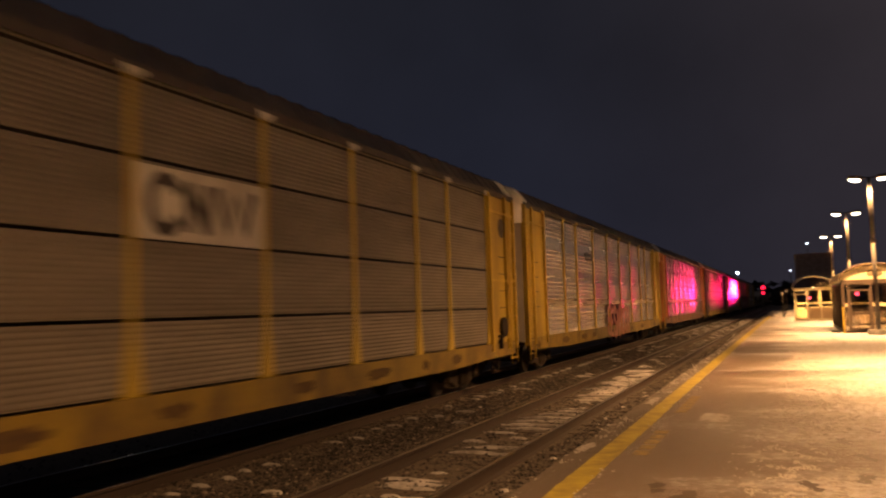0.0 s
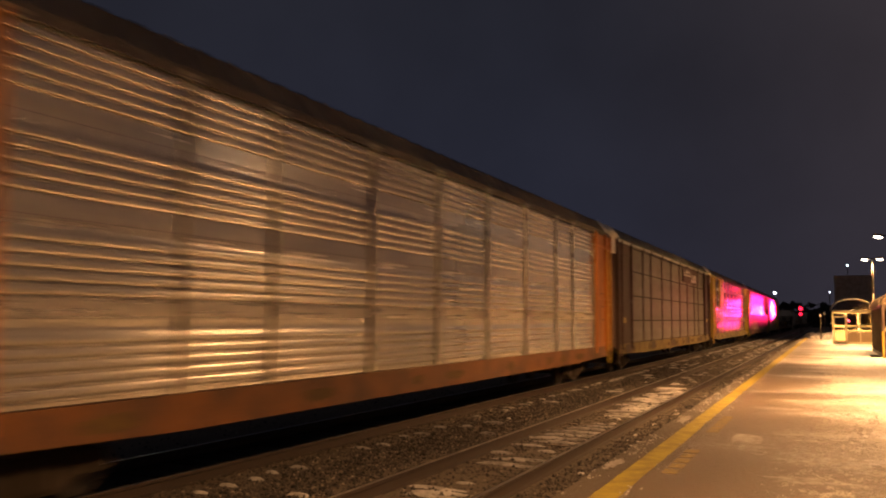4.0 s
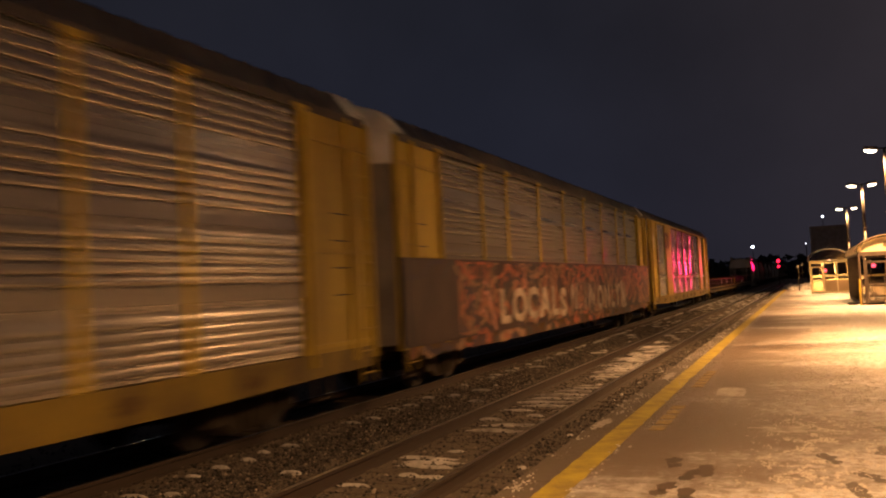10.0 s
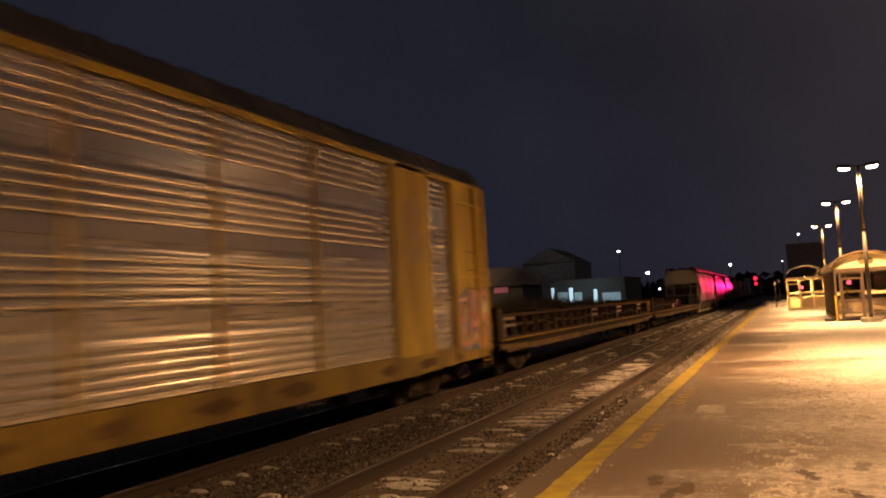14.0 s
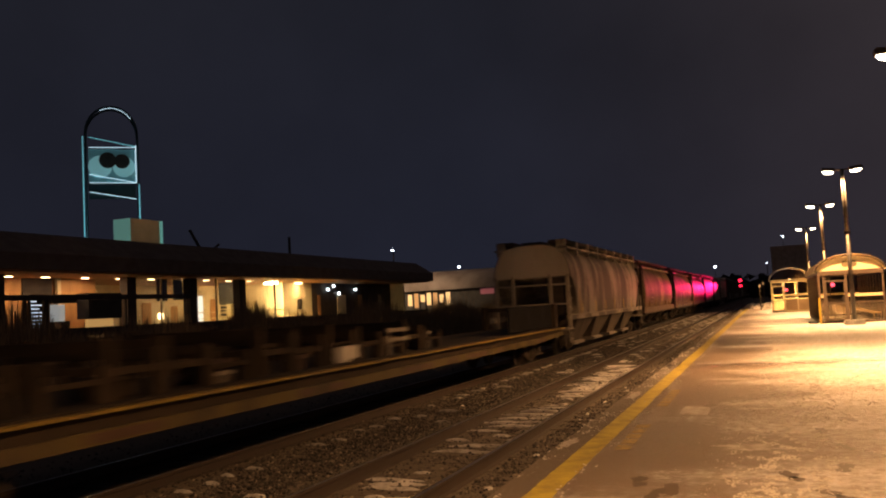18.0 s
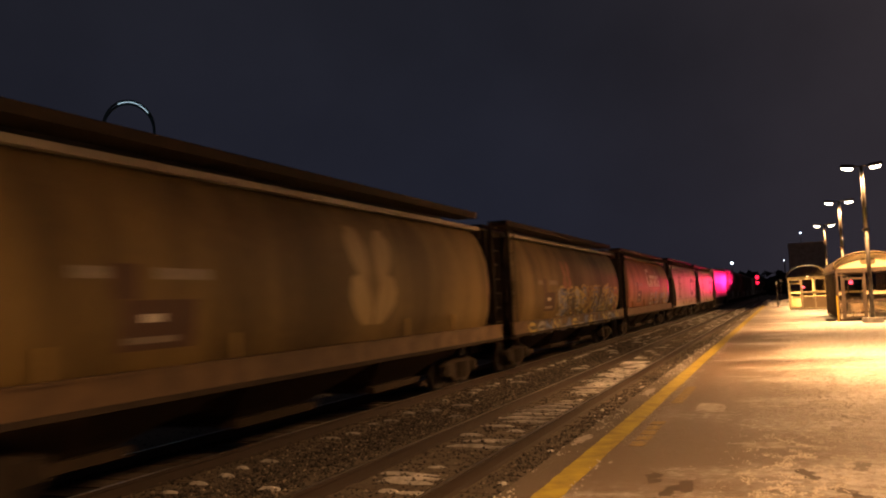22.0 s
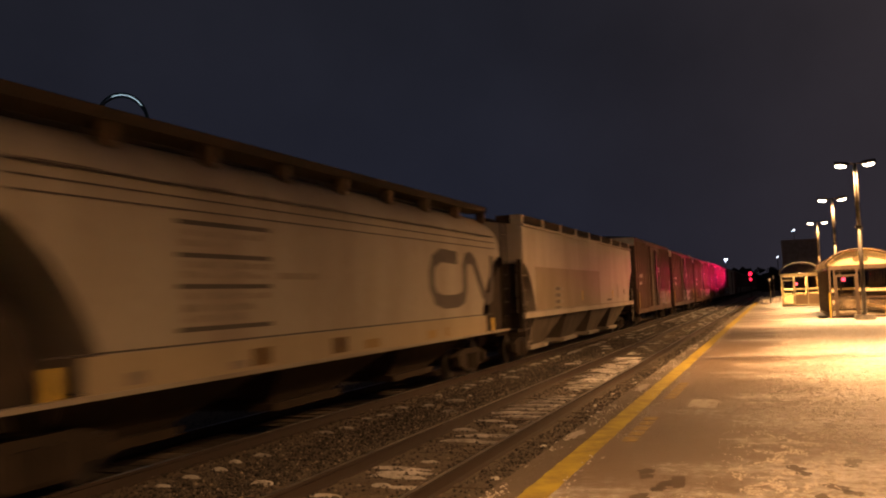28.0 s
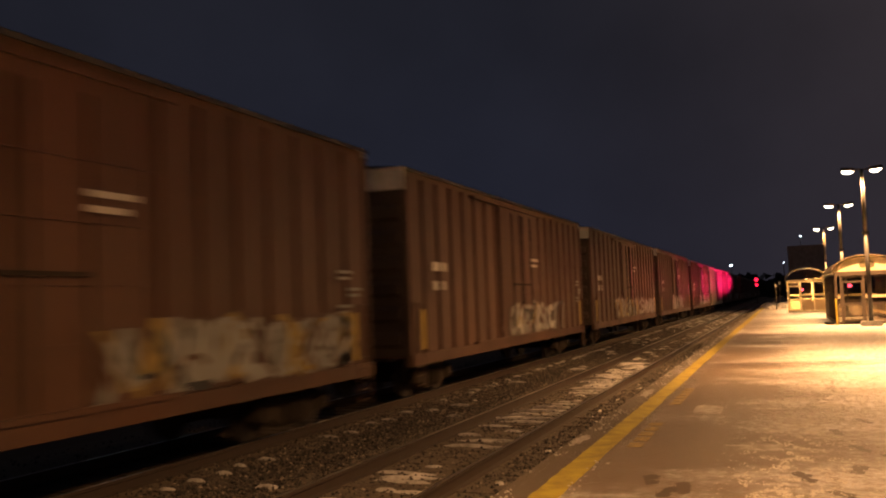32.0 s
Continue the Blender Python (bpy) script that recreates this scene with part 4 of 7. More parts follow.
# corrugated car with a long sprayed mural
car, half = autorack(GAPS[5], GAPS[6], "corrugated autorack with dark sprayed lower half", M_GALVDULL, "coarse", M_POST, M_YELLOW, M_BROWN, M_ROOF, splay=0.03)
M_MURAL = mat("dark_mural_paint", (0.055, 0.024, 0.017), 0.5, dirt=(0.03, 0.02, 0.026), amount=0.7, scale=1.0)
M_SPICE = mat("spray_orange", (0.26, 0.095, 0.05), 0.5, dirt=(0.18, 0.06, 0.03), scale=3)
M_TAN = mat("spray_tan", (0.30, 0.18, 0.11), 0.55, dirt=(0.2, 0.1, 0.06), scale=3)
M_PLUM = mat("spray_plum", (0.045, 0.025, 0.045), 0.5, scale=3)
mural = part("mural_ground", boxes((A_X + 0.012, A_X + 0.105, -half + 0.13, half - 0.3, 0.98, 2.72)), M_MURAL, car, "dark sprayed ground of a mural")
MX = A_X + 0.106
strokes(mural, MX, -half + 3.0, half - 0.5, 1.0, 2.66, [M_GR[2], M_SPICE, M_SPICE, M_GR[5], M_GR[3], M_PLUM, M_SPICE, M_PLUM, M_TAN, M_TAN], 21, 460, 0.02, 0.075)
strokes(car, A_X + 0.054, -half + 0.6, half - 0.6, 0.74, 1.16, [M_GR[2], M_SPICE, M_SPICE, M_TAN, M_GR[3], M_PLUM], 23, 70, 0.05, 0.11)
strokes(mural, MX + 0.01, -half + 0.4, half - 0.5, 2.25, 2.7, [M_PLUM, M_GR[3], M_GR[2], M_SPICE, M_TAN], 22, 90, 0.02, 0.06)
SIDE = Matrix(((0, 0, 1, 0), (1, 0, 0, 0), (0, 1, 0, 0), (0, 0, 0, 1)))     # text reads along +y on the near side
M_WORD = mat("pale_spray", (0.47, 0.39, 0.31), 0.55, dirt=(0.20, 0.13, 0.09), amount=0.9, scale=2.2, fine=9)
graffiti(mural, MX + 0.012, -1.3, 2.1, 1.15, 2.05, (M_PLUM, (M_WORD, M_SPICE, M_WORD), M_GR[3], M_WORD), 24, 4, 0.10, (3, 2, 3, 3))
for text, y0, advance, wide_by in (("LOCALS", -8.35, (0.98, 1.30, 1.18, 1.24, 0.96, 1.1), 1.32), ("ONLY", 2.42, (1.18, 1.22, 0.86, 1.1), 1.08)):
    for char, step in zip(text, advance):
        lettering("graffiti_letter", char, 1.15, M_WORD, mural, Matrix.Translation((A_X + 0.13, y0, 1.14 + 0.05 * math.sin(5 * y0))) @ SIDE, "pale sprayed letter", 0.004, wide_by, 0.045)
        y0 += step
for y, dz in ((6.95, 0.0), (7.42, 0.06)):        # two pale strokes after the word
    bm = bmesh.new()
    band(bm, [(y - 0.04, 1.92 - dz), (y, 1.55), (y + 0.02, 1.38 + dz)], 0.24, lambda z: A_X + 0.13, 0, 0.0)
    band(bm, [(y + 0.02, 1.2), (y + 0.04, 1.1)], 0.2, lambda z: A_X + 0.13, 0, 0.0)
    part("spray_stroke", bm, M_WORD, mural, "short pale sprayed stroke")
# corrugated car with wide yellow sheets
car, half = autorack(GAPS[6], GAPS[7], "corrugated autorack with wide solid yellow panels", M_GALVNEW, "coarse", M_TANPOST, M_YELLOW, M_SILL, M_ROOF, splay=0.0, cap=M_ROOF, end_len=2.5, wide=(-7.2, 9.1), eave_m=M_YELLOW, bounds=(-11.3, -8.4, -6.1, -3.3, -0.5, 2.3, 5.1, 8.2, 10.2, 11.6))
emblem(car, A_X + 0.061, -8.25, 3.72, 0.95, M_BROWN, 1.15)
# emblem colour raised so that it also carries a specular spot
disc_plate("emblem", car, A_X + 0.031, -12.2, 4.0, 0.42, mat("pale_emblem_with_sheen", (0.80, 0.66, 0.40), 0.35, dirt=(0.55, 0.40, 0.16), scale=4), "faded round emblem, its bright sheen put into the colour")
graffiti(car, A_X + 0.062, half - 2.4, half - 0.25, 1.0, 2.5, (M_GR[4], M_GR[5], M_GR[0], M_GR[0]), 9, 3, 0.06)
strokes(car, A_X + 0.064, half - 2.4, half - 0.2, 1.0, 2.5, [M_GR[5], M_GR[2], M_GR[0], M_GR[4]], 10, 16, 0.03, 0.07)
bm = bmesh.new()
band(bm, arc_pts(8.85, 4.0, 0.34, 0.28, 20, 270, 10) + arc_pts(8.85, 3.44, 0.34, 0.28, 90, -150, 10), 0.17, lambda z: A_X + 0.061, 0, 0.002)
part("emblem", bm, M_PALE, car, "faded pale looping emblem")


# -- flat cars --
M_BOARD = mat("dark_blue_board", (0.009, 0.009, 0.011), 0.7, dirt=(0.014, 0.012, 0.012), amount=0.6, scale=2.0, spec=0.05)
M_RACK = mat("dark_rack_steel", (0.030, 0.022, 0.016), 0.85, dirt=(0.06, 0.04, 0.026), amount=0.6, scale=4, spec=0.2)


M_GRIMFLANGE = mat("grimy_yellow_flange", (0.125, 0.088, 0.02), 0.7, dirt=(0.045, 0.03, 0.018), amount=0.9, scale=1.3, streak=0.4)


def flat_car(s0, s1, label, load):
    half = 0.5 * (s1 - s0) - 0.5
    car = car_root("flat_car", s0, s1, label)
    underframe(car, half, 3.0)
    for s in (-1, 1):
        # the web is coloured dark for the shadow that the sill cap throws
        bm = bmesh.new()
        prism(bm, [(-half, 0.86), (-half + 3.5, 0.74), (half - 3.5, 0.74), (half, 0.86), (half, 1.14), (-half, 1.14)], s * 1.40, s * 1.46, "x")
        sill = part("side_sill", bm, M_RACK, car, "web of the side sill, the cap's shadow put into its dark colour")
        bm = bmesh.new()
        prism(bm, [(-half, 0.86), (-half + 3.5, 0.73), (half - 3.5, 0.73), (half, 0.86), (half, 0.97), (half - 3.5, 0.89), (-half + 3.5, 0.89), (-half, 0.97)], s * 1.463, s * 1.52, "x")
        part("sill_flange", bm, M_GRIMFLANGE, sill, "worn yellow lower flange")
        part("sill_cap", boxes((min(s * 1.462, s * 1.58), max(s * 1.462, s * 1.58), -half, half, 1.075, 1.115)), M_SILL, sill)
        y = -half + 0.5
        r = random.Random(int(s0) + s)
        while y < half - 1.5:
            w = r.uniform(0.5, 2.4)
            if r.random() < 0.5:
                part("grime_patch", boxes((min(s * 1.519, s * 1.525), max(s * 1.519, s * 1.525), y, y + w * 0.7, 0.755, 0.865)), M_BROWN, sill)
            y += w + 0.3
    part("deck", boxes((-1.40, 1.40, -half, half, 1.02, 1.15)), M_DARK, car)
    part("centre_sill", boxes((-0.3, 0.3, -half, half, 0.55, 1.02)), M_DARK, car)
    r = random.Random(int(s0))
    y = -half + 1.0
    while y < half - (3.0 if load else 12.0):       # low folding racks and stakes
        h = r.uniform(0.4, 0.8)
        rack = part("load_rack", boxes((-1.2, 1.2, y - 0.05, y + 0.05, 1.15 + h * 0.75, 1.15 + h * 0.95)), M_RACK, car, "dark folding load rack")
        for yy, k in ((y, 1.0), (y + 0.9, 0.8)):
            for x in (-1.2, 1.2):
                part("stake", boxes((x - 0.07, x + 0.07, yy - 0.07, yy + 0.07, 1.15, 1.15 + h * k)), M_RACK, rack)
        part("cross_bar", boxes((-1.13, 1.13, y + 0.85, y + 0.95, 1.15 + h * 0.6, 1.15 + h * 0.76)), M_RACK, rack)
        for x in (-1.2, 1.2):
            part("side_bar", boxes((x - 0.05, x + 0.05, y + 0.07, y + 0.83, 1.15 + h * 0.4, 1.15 + h * 0.52)), M_RACK, rack)
        if r.random() < 0.10:
            bm = boxes((1.26, 1.30, y + 0.1, y + 1.2, 1.42, 1.50), (1.26, 1.30, y + 0.1, y + 1.2, 1.62, 1.70), (1.255, 1.275, y + 0.2, y + 0.3, 1.15, 1.72))
            part("stake_board", bm, M_HGREY, car, "pale striped board on the rack")
        if r.random() < 0.7:
            z = r.uniform(1.25, 1.6)
            part("strut", boxes((1.10, 1.18, y + 0.1, y + 0.6, z, z + 0.06), (1.10, 1.18, y + 0.3, y + 0.37, 1.15, z)), r.choice((M_RACK, M_RACK, M_BROWN, M_GREYPANEL)), rack)
        if r.random() < 0.35:
            bm = boxes((0.5, 1.1, y + 0.15, y + 0.7, 1.152, 1.152 + r.uniform(0.15, 0.4)))
            bmesh.ops.bevel(bm, geom=bm.edges[:], offset=0.04, segments=1, affect="EDGES")
            part("chock_box", bm, r.choice((M_BROWN, M_RACK)), car, "dark chock box on the deck")
        y += r.uniform(1.0, 1.4)
    if load:
        for s in (-1.28, 1.28):
            part("side_rail", boxes((s - 0.05, s + 0.05, -half + 0.8, half - 1.0, 1.72, 1.80)), M_RACK, car, "long dark rail along the racks")
    if not load:
        part("side_board", boxes((1.22, 1.28, half - 6.2, half - 0.65, 1.19, 1.98)), M_BOARD, car, "dark side board along the end of the deck")
        bm = boxes((1.0, 1.3, -3.0, -2.2, 1.16, 1.5))
        bmesh.ops.bevel(bm, geom=bm.edges[:], offset=0.05, segments=2, affect="EDGES")
        part("tarpaulin_roll", bm, M_LETTER, car, "pale bundle on the deck")
    for e in (-1, 1):
        bm = boxes((-1.25, 1.25, e * (half - 0.35) - 0.06, e * (half - 0.35) + 0.06, 1.80, 1.95), (-1.4, -1.25, e * (half - 0.4) - 0.2, e * (half - 0.4) + 0.2, 1.15, 2.0), (1.25, 1.4, e * (half - 0.4) - 0.2, e * (half - 0.4) + 0.2, 1.15, 2.0))
        if load and e > 0:
            bm = boxes(*[(x - 0.05, x + 0.05, half - 0.62, half - 0.52, 1.192, 1.78) for x in (-1.36, 1.36)], *[(x - 0.05, x + 0.05, half - 0.12, half - 0.02, 1.192, 1.85) for x in (-1.36, 1.36)], *[(x - 0.05, x + 0.05, half - 0.5, half - 0.14, 1.66, 1.74) for x in (-1.36, 1.36)], (-1.3, 1.3, half - 0.1, half - 0.04, 1.74, 1.82))
        part("end_bulkhead", bm, M_SILL if load and e > 0 else M_RACK, car, "open yellow end frame" if load and e > 0 else "low end bulkhead")
    return car, half


flat_car(194.6, 224.6, "long flat car with dark folding racks and yellow sill", True)
car, half = flat_car(224.6, 254.2, "long flat car with racks and worn yellow sill", False)


# -- covered hoppers --
M_STAIN = mat("worn_grey_lettering", (0.17, 0.14, 0.11), 0.6, dirt=(0.25, 0.21, 0.17), scale=12, amount=0.9)
M_GRIMSILL = mat("grimy_tan_sill", (0.125, 0.075, 0.035), 0.6, dirt=(0.05, 0.032, 0.02), amount=0.85, scale=2.5, streak=0.3)
M_CHUTE = mat("grimy_chute_paint", (0.105, 0.083, 0.062), 0.65, dirt=(0.06, 0.045, 0.035), amount=0.85, scale=1.4, streak=0.5)


def hopper(s0, s1, label, paint, kind, under=False, roof=None, shoulder=False):
    """kind: round sides (cylindrical) or flat sides with curved ends (ribless)."""
    half = 0.5 * (s1 - s0) - 0.45
    car = car_root("covered_hopper", s0, s1, label)
    underframe(car, half, 2.0)
    b = half - 0.75       # the tank's half length
    flush = under and not shoulder       # the body reaches the car's ends
    trim = 0.68 if flush else 0.1
    zb = 1.52 if under else (1.02 if kind == "round" else 1.14)
    if kind == "round":
        prof = [(1.22, 1.02), (1.42, 1.35), (1.53, 1.7), (1.59, 2.05), (1.61, 2.4), (1.595, 2.75), (1.54, 3.1), (1.44, 3.45), (1.28, 3.78), (1.08, 4.0)]
    elif shoulder:
        prof = [(1.50, 1.02), (1.53, 1.6), (1.57, 2.2), (1.58, 2.8), (1.55, 3.25), (1.47, 3.62), (1.33, 3.92), (1.12, 4.14), (0.9, 4.26)]
    elif under:
        prof = [(1.55, 1.02), (1.57, 1.12), (1.57, 3.2), (1.57, 3.8), (1.565, 4.05), (1.54, 4.16), (1.30, 4.24), (0.9, 4.30)]
    else:
        prof = [(1.55, 1.02), (1.57, 1.12), (1.57, 3.2), (1.55, 3.5), (1.46, 3.78), (1.28, 4.0), (1.05, 4.16), (0.9, 4.24)]
    def ring(y, lift, tuck):
        pts = []
        for x, z in prof:
            zz = max(z, zb + lift)
            pts.append((x - tuck, y, zz))
        up = [(0.5, y, 4.36 - 0.12 * (kind == "round")), (-0.5, y, 4.36 - 0.12 * (kind == "round"))]
        return pts + up + [(-p[0], y, p[2]) for p in reversed(pts)]
    bm = bmesh.new()
    rows = []
    if kind == "round":
        for y, lift, tuck in ((-b, 0.0, 0.16), (-b + 0.12, 0, 0.06), (-b + 0.35, 0, 0), (-b + 0.5, 0, 0), (0, 0, 0), (b - 0.5, 0, 0), (b - 0.35, 0, 0), (b - 0.12, 0, 0.06), (b, 0.0, 0.16)):
            rows.append(ring(y, lift, tuck))
    else:
        ends = [(b - f * (1.25 if under else 1.75), (1.52 if under else 2.05) * (1 - f ** 1.7) ** 0.75) for f in (0, 0.18, 0.36, 0.54, 0.7, 0.84, 0.94, 1.0)]
        for y, lift in ends:
            rows.append(ring(-y, lift, 0.0))
        for y in (-b + 2.0, 0.0, b - 2.0):
            rows.append(ring(y, 0.0, 0.0))
        for y, lift in reversed(ends):
            rows.append(ring(y, lift, 0.0))
    out = sheet(bm, rows, True)
    bm.faces.new(out[0])
    bm.faces.new(out[-1][::-1])
    body = part("tank_body", bm, paint, car, "", True)
    body.data.set_sharp_from_angle(angle=0.6)
    # side sill, end platforms and end frames
    for s in (-1, 1):
        if kind == "round":
            sill = part("side_sill", boxes((min(s * 1.50, s * 1.595), max(s * 1.50, s * 1.595), -half + 0.1, half - 0.1, 1.10, 1.40)), M_GRIMSILL, car, "deep grimy side sill")
            part("sill_cap", boxes((min(s * 1.47, s * 1.625), max(s * 1.47, s * 1.625), -half + 0.1, half - 0.1, 1.402, 1.44)), M_GRIMSILL, sill)
            part("sill_flange", boxes((min(s * 1.50, s * 1.63), max(s * 1.50, s * 1.63), -half + 0.1, half - 0.1, 1.03, 1.098)), M_DARK, sill)
        else:
            sill = part("side_sill", boxes((min(s * 1.48, s * 1.60), max(s * 1.48, s * 1.60), -half + trim, half - trim, zb - (0.16 if under else 0.05), zb + 0.01)), paint, car)
            if under:
                part("sill_cap", boxes((min(s * 1.56, s * 1.64), max(s * 1.56, s * 1.64), -half + trim, half - trim, zb + 0.012, zb + 0.045)), M_HGREY, sill)
    part("centre_sill", boxes((-0.3, 0.3, -half, half, 0.6, 0.95)), M_DARK, car)
    for e in (-1, 1):
        bm = bmesh.new()
        box(bm, -1.5, 1.5, e * (half - 0.55) - 0.5, e * (half - 0.55) + 0.5, 0.98, 1.06)
        fy = e * (half - (0.70 if under else 0.30))
        for x in (-1.45, -0.75, 0.75, 1.45):
            box(bm, x - 0.06, x + 0.06, fy - 0.06, fy + 0.06, 1.06, 3.15 if kind != "round" else 4.1)
        for z in (1.95, 2.72):
            box(bm, -1.5, 1.5, fy - 0.035, fy + 0.035, z, z + 0.07)
        part("end_frame", bm, M_HGREY if shoulder else M_DARK, car, "open end frame and platform")
        if kind == "round":
            bm = boxes((-1.25, 1.25, e * (b + 0.05) - 0.05, e * (b + 0.05) + 0.05, 1.2, 3.9))
            part("end_plate", bm, M_DARK, car, "dark end bulkhead")
        for s in (-1, 1):
            shared("ladder", LADDER_S if under else LADDER_D, car, pose(s * 1.5, e * (half - (1.0 if flush else 0.30)) - 0.22, 0))
        if under:
            bm = bmesh.new()
            rim = [(1.5, 3.08)] + [(x - 0.03, z) for x, z in prof if z > 3.1] + [(0.5, 4.34)]
            prism(bm, rim + [(-x, z) for x, z in reversed(rim)], e * (b + 0.012) - 0.01, e * (b + 0.012) + 0.01, "y")
            part("end_sheet", bm, M_HWHITE if shoulder else paint, car, "pale end sheet")
            # shadow over the slope sheet, made as an added dark block
            bm = bmesh.new()
            prism(bm, [(e * (b - 0.02), 1.54), (e * (b - 1.3), 1.54), (e * (b - 1.2), 2.2), (e * (b - 0.6), 2.9), (e * (b - 0.02), 3.1)], 0.6, 1.30, "x")
            part("slope_sheet", bm, M_DARK, car, "dark block with the slope sheet's shadow put into its colour")
            for z in (1.75, 2.2, 2.65):
                part("rung", boxes((1.44, 1.47, e * (half - 1.15) - 0.25, e * (half - 1.15) + 0.25, z, z + 0.03)), M_HGREY, car)
        part("brake_rigging", boxes((0.2, 0.7, e * (half - 0.5) - 0.2, e * (half - 0.5) + 0.2, 1.06, 1.7)), M_DARK, car)
    # hatch trough, running boards and their brackets
    zt = 4.24 if kind == "round" else 4.36
    part("roof_trough", boxes((-0.42, 0.42, -b + 0.4, b - 0.4, zt, zt + 0.14)), roof or M_DARK, car, "row of roof hatches")
    bm = bmesh.new()
    for s in (-1, 1):
        o = 0.08 if shoulder else (0.22 if under else 0.0)
        box(bm, min(s * 0.72, s * (1.29 + o)), max(s * 0.72, s * (1.29 + o)), -b + 0.1, b - 0.1, zt + 0.02 - o * 0.3, zt + 0.17)
        if under:
            o = 0.08 if shoulder else 0.22
            part("eave_strip", boxes((min(s * 1.10, s * (1.40 + o)), max(s * 1.10, s * (1.40 + o)), -b, b, 4.17, 4.235)), paint, car, "pale eave strip")
    part("running_board", bm, M_RACK, car, "dark roof running boards")
    if kind != "round":
        key = "bracket_" + paint.name
        if key not in PANELS:
            PANELS[key] = mesh_of("board_bracket", boxes((-0.18, 0.18, -0.11, 0.11, 3.98, zt + 0.175) if under else (-0.12, 0.12, -0.07, 0.07, 4.08, zt + 0.16)), paint if under else M_GRIMSILL)
        for i in range(9):
            for s in (-1, 1):
                shared("board_bracket", PANELS[key], car, pose(s * (1.22 if shoulder else (1.36 if under else 1.13)), -b + 0.2 + i * (2 * b - 0.4) / 8, 0))
    if kind == "round":
        part("eave_strip", boxes(*[(min(s * 1.15, s * 1.30), max(s * 1.15, s * 1.30), -b, b, 3.94, 4.04) for s in (-1, 1)]), M_HGREY if paint is not M_RED else M_GRIMSILL, car, "eave strip")
    # discharge chutes
    n = 4 if under else 3
    for i in range(n):
        pitch = (2 * b - 2.6) / n
        y = (i - (n - 1) / 2) * pitch
        w = pitch * 0.48
        bm = bmesh.new()
        xo, xi = (1.5, 1.1) if under else (1.15, 0.7)
        sheet(bm, [[(-xo, y - w, zb - 0.02), (xo, y - w, zb - 0.02), (xo, y + w, zb - 0.02), (-xo, y + w, zb - 0.02)], [(-0.75, y - w * 0.88, 0.45), (xi, y - w * 0.88, 0.45), (xi, y + w * 0.06, 0.45), (-0.75, y + w * 0.06, 0.45)]], True)
        ch = part("chute", bm, M_CHUTE if under else M_RACK, car, "sloped discharge chute")
        part("outlet_gate", boxes((-0.8, xi + 0.15, y - w * 0.92, y + w * 0.10, 0.32, 0.45)), M_HGREY if under else M_RACK, ch)
    return car, half, b


M_YELLOWED = mat("yellowed_paint", (0.31, 0.25, 0.165), 0.55, dirt=(0.20, 0.155, 0.10), scale=0.8, streak=0.6)
M_DULLY = mat("faded_yellow_stripe", (0.26, 0.17, 0.05), 0.6)
H = (254.2, 275.4, 294.3, 313.0, 331.5, 350.6, 369.7, 392.8)
car, half, b = hopper(H[0], H[1], "soiled grey covered hopper with streaked sides", M_HSOIL, "ribless", True, shoulder=True)
for y in (-7.6, -4.6, -2.2, 0.4, 3.2, 6.0):
    part("reflector", boxes((1.572, 1.578, y, y + 0.16, 1.62, 2.05)), M_GR[1], car)
part("reflector", boxes((1.572, 1.577, -8.0, -7.8, 1.55, 2.55)), M_DULLY, car, "faded yellow stripe")
ROUND = ((1.02, 1.22), (1.35, 1.42), (1.7, 1.53), (2.05, 1.59), (2.4, 1.61), (2.75, 1.595), (3.1, 1.54), (3.45, 1.44), (3.78, 1.28), (4.0, 1.08))


def round_side(z):
    """The cylindrical side's x at the height z."""
    for (z0, x0), (z1, x1) in zip(ROUND, ROUND[1:]):
        if z <= z1:
            return x0 + (x1 - x0) * max(0.0, (z - z0) / (z1 - z0)) + 0.004
    return 1.12


M_DULL = mat("spray_dull_yellow", (0.34, 0.24, 0.06), 0.5, dirt=(0.16, 0.11, 0.04), scale=3)


def wheat(car, x, y, z, s, material):
    """Four pale petals like an ear of grain, laid on the round side."""
    for cy, cz, ln, wd, a in ((-0.40, 1.02, 0.46, 0.25, 112), (0.40, 1.02, 0.46, 0.25, 68), (-0.38, 0.34, 0.46, 0.26, 132), (0.38, 0.34, 0.46, 0.26, 48)):
        bm = bmesh.new()
        ca, sa = math.cos(radians(a)), math.sin(radians(a))
        rows = []
        for i in range(9):
            u = -1 + i / 4
            half_w = wd * math.sqrt(max(0.0, 1 - u * u)) * (1.0 + 0.25 * u) + 0.005
            rows.append([])
            for v in (-1, 0, 1):
                py, pz = y + s * (cy + ca * u * ln - sa * v * half_w), z + s * (cz + sa * u * ln + ca * v * half_w)
                rows[-1].append((round_side(pz) + 0.004, py, pz))
        sheet(bm, rows)
        part("emblem", bm, material, car, "pale petal of an ear-shaped emblem")


def stencils(car):
    """Dark painted blocks and worn lettering near the leading end of a round-sided car."""
    for y0, y1, z0, z1, m in ((-5.32, -3.96, 1.67, 2.27, M_BROWN), (-5.44, -5.04, 2.28, 2.7, M_BROWN), (-6.07, -5.51, 2.52, 2.66, M_STAIN), (-4.73, -3.65, 2.52, 2.66, M_STAIN), (-4.95, -4.6, 2.0, 2.1, M_LETTER), (-5.2, -4.3, 1.75, 1.83, M_STAIN)):
        bm = bmesh.new()
        sheet(bm, [[(round_side(z) + (0.004 if m is M_BROWN else 0.007), y, z) for z in (z0, 0.5 * (z0 + z1), z1)] for y in (y0, y1)])
        part("stencil", bm, m, car, "painted stencil block")


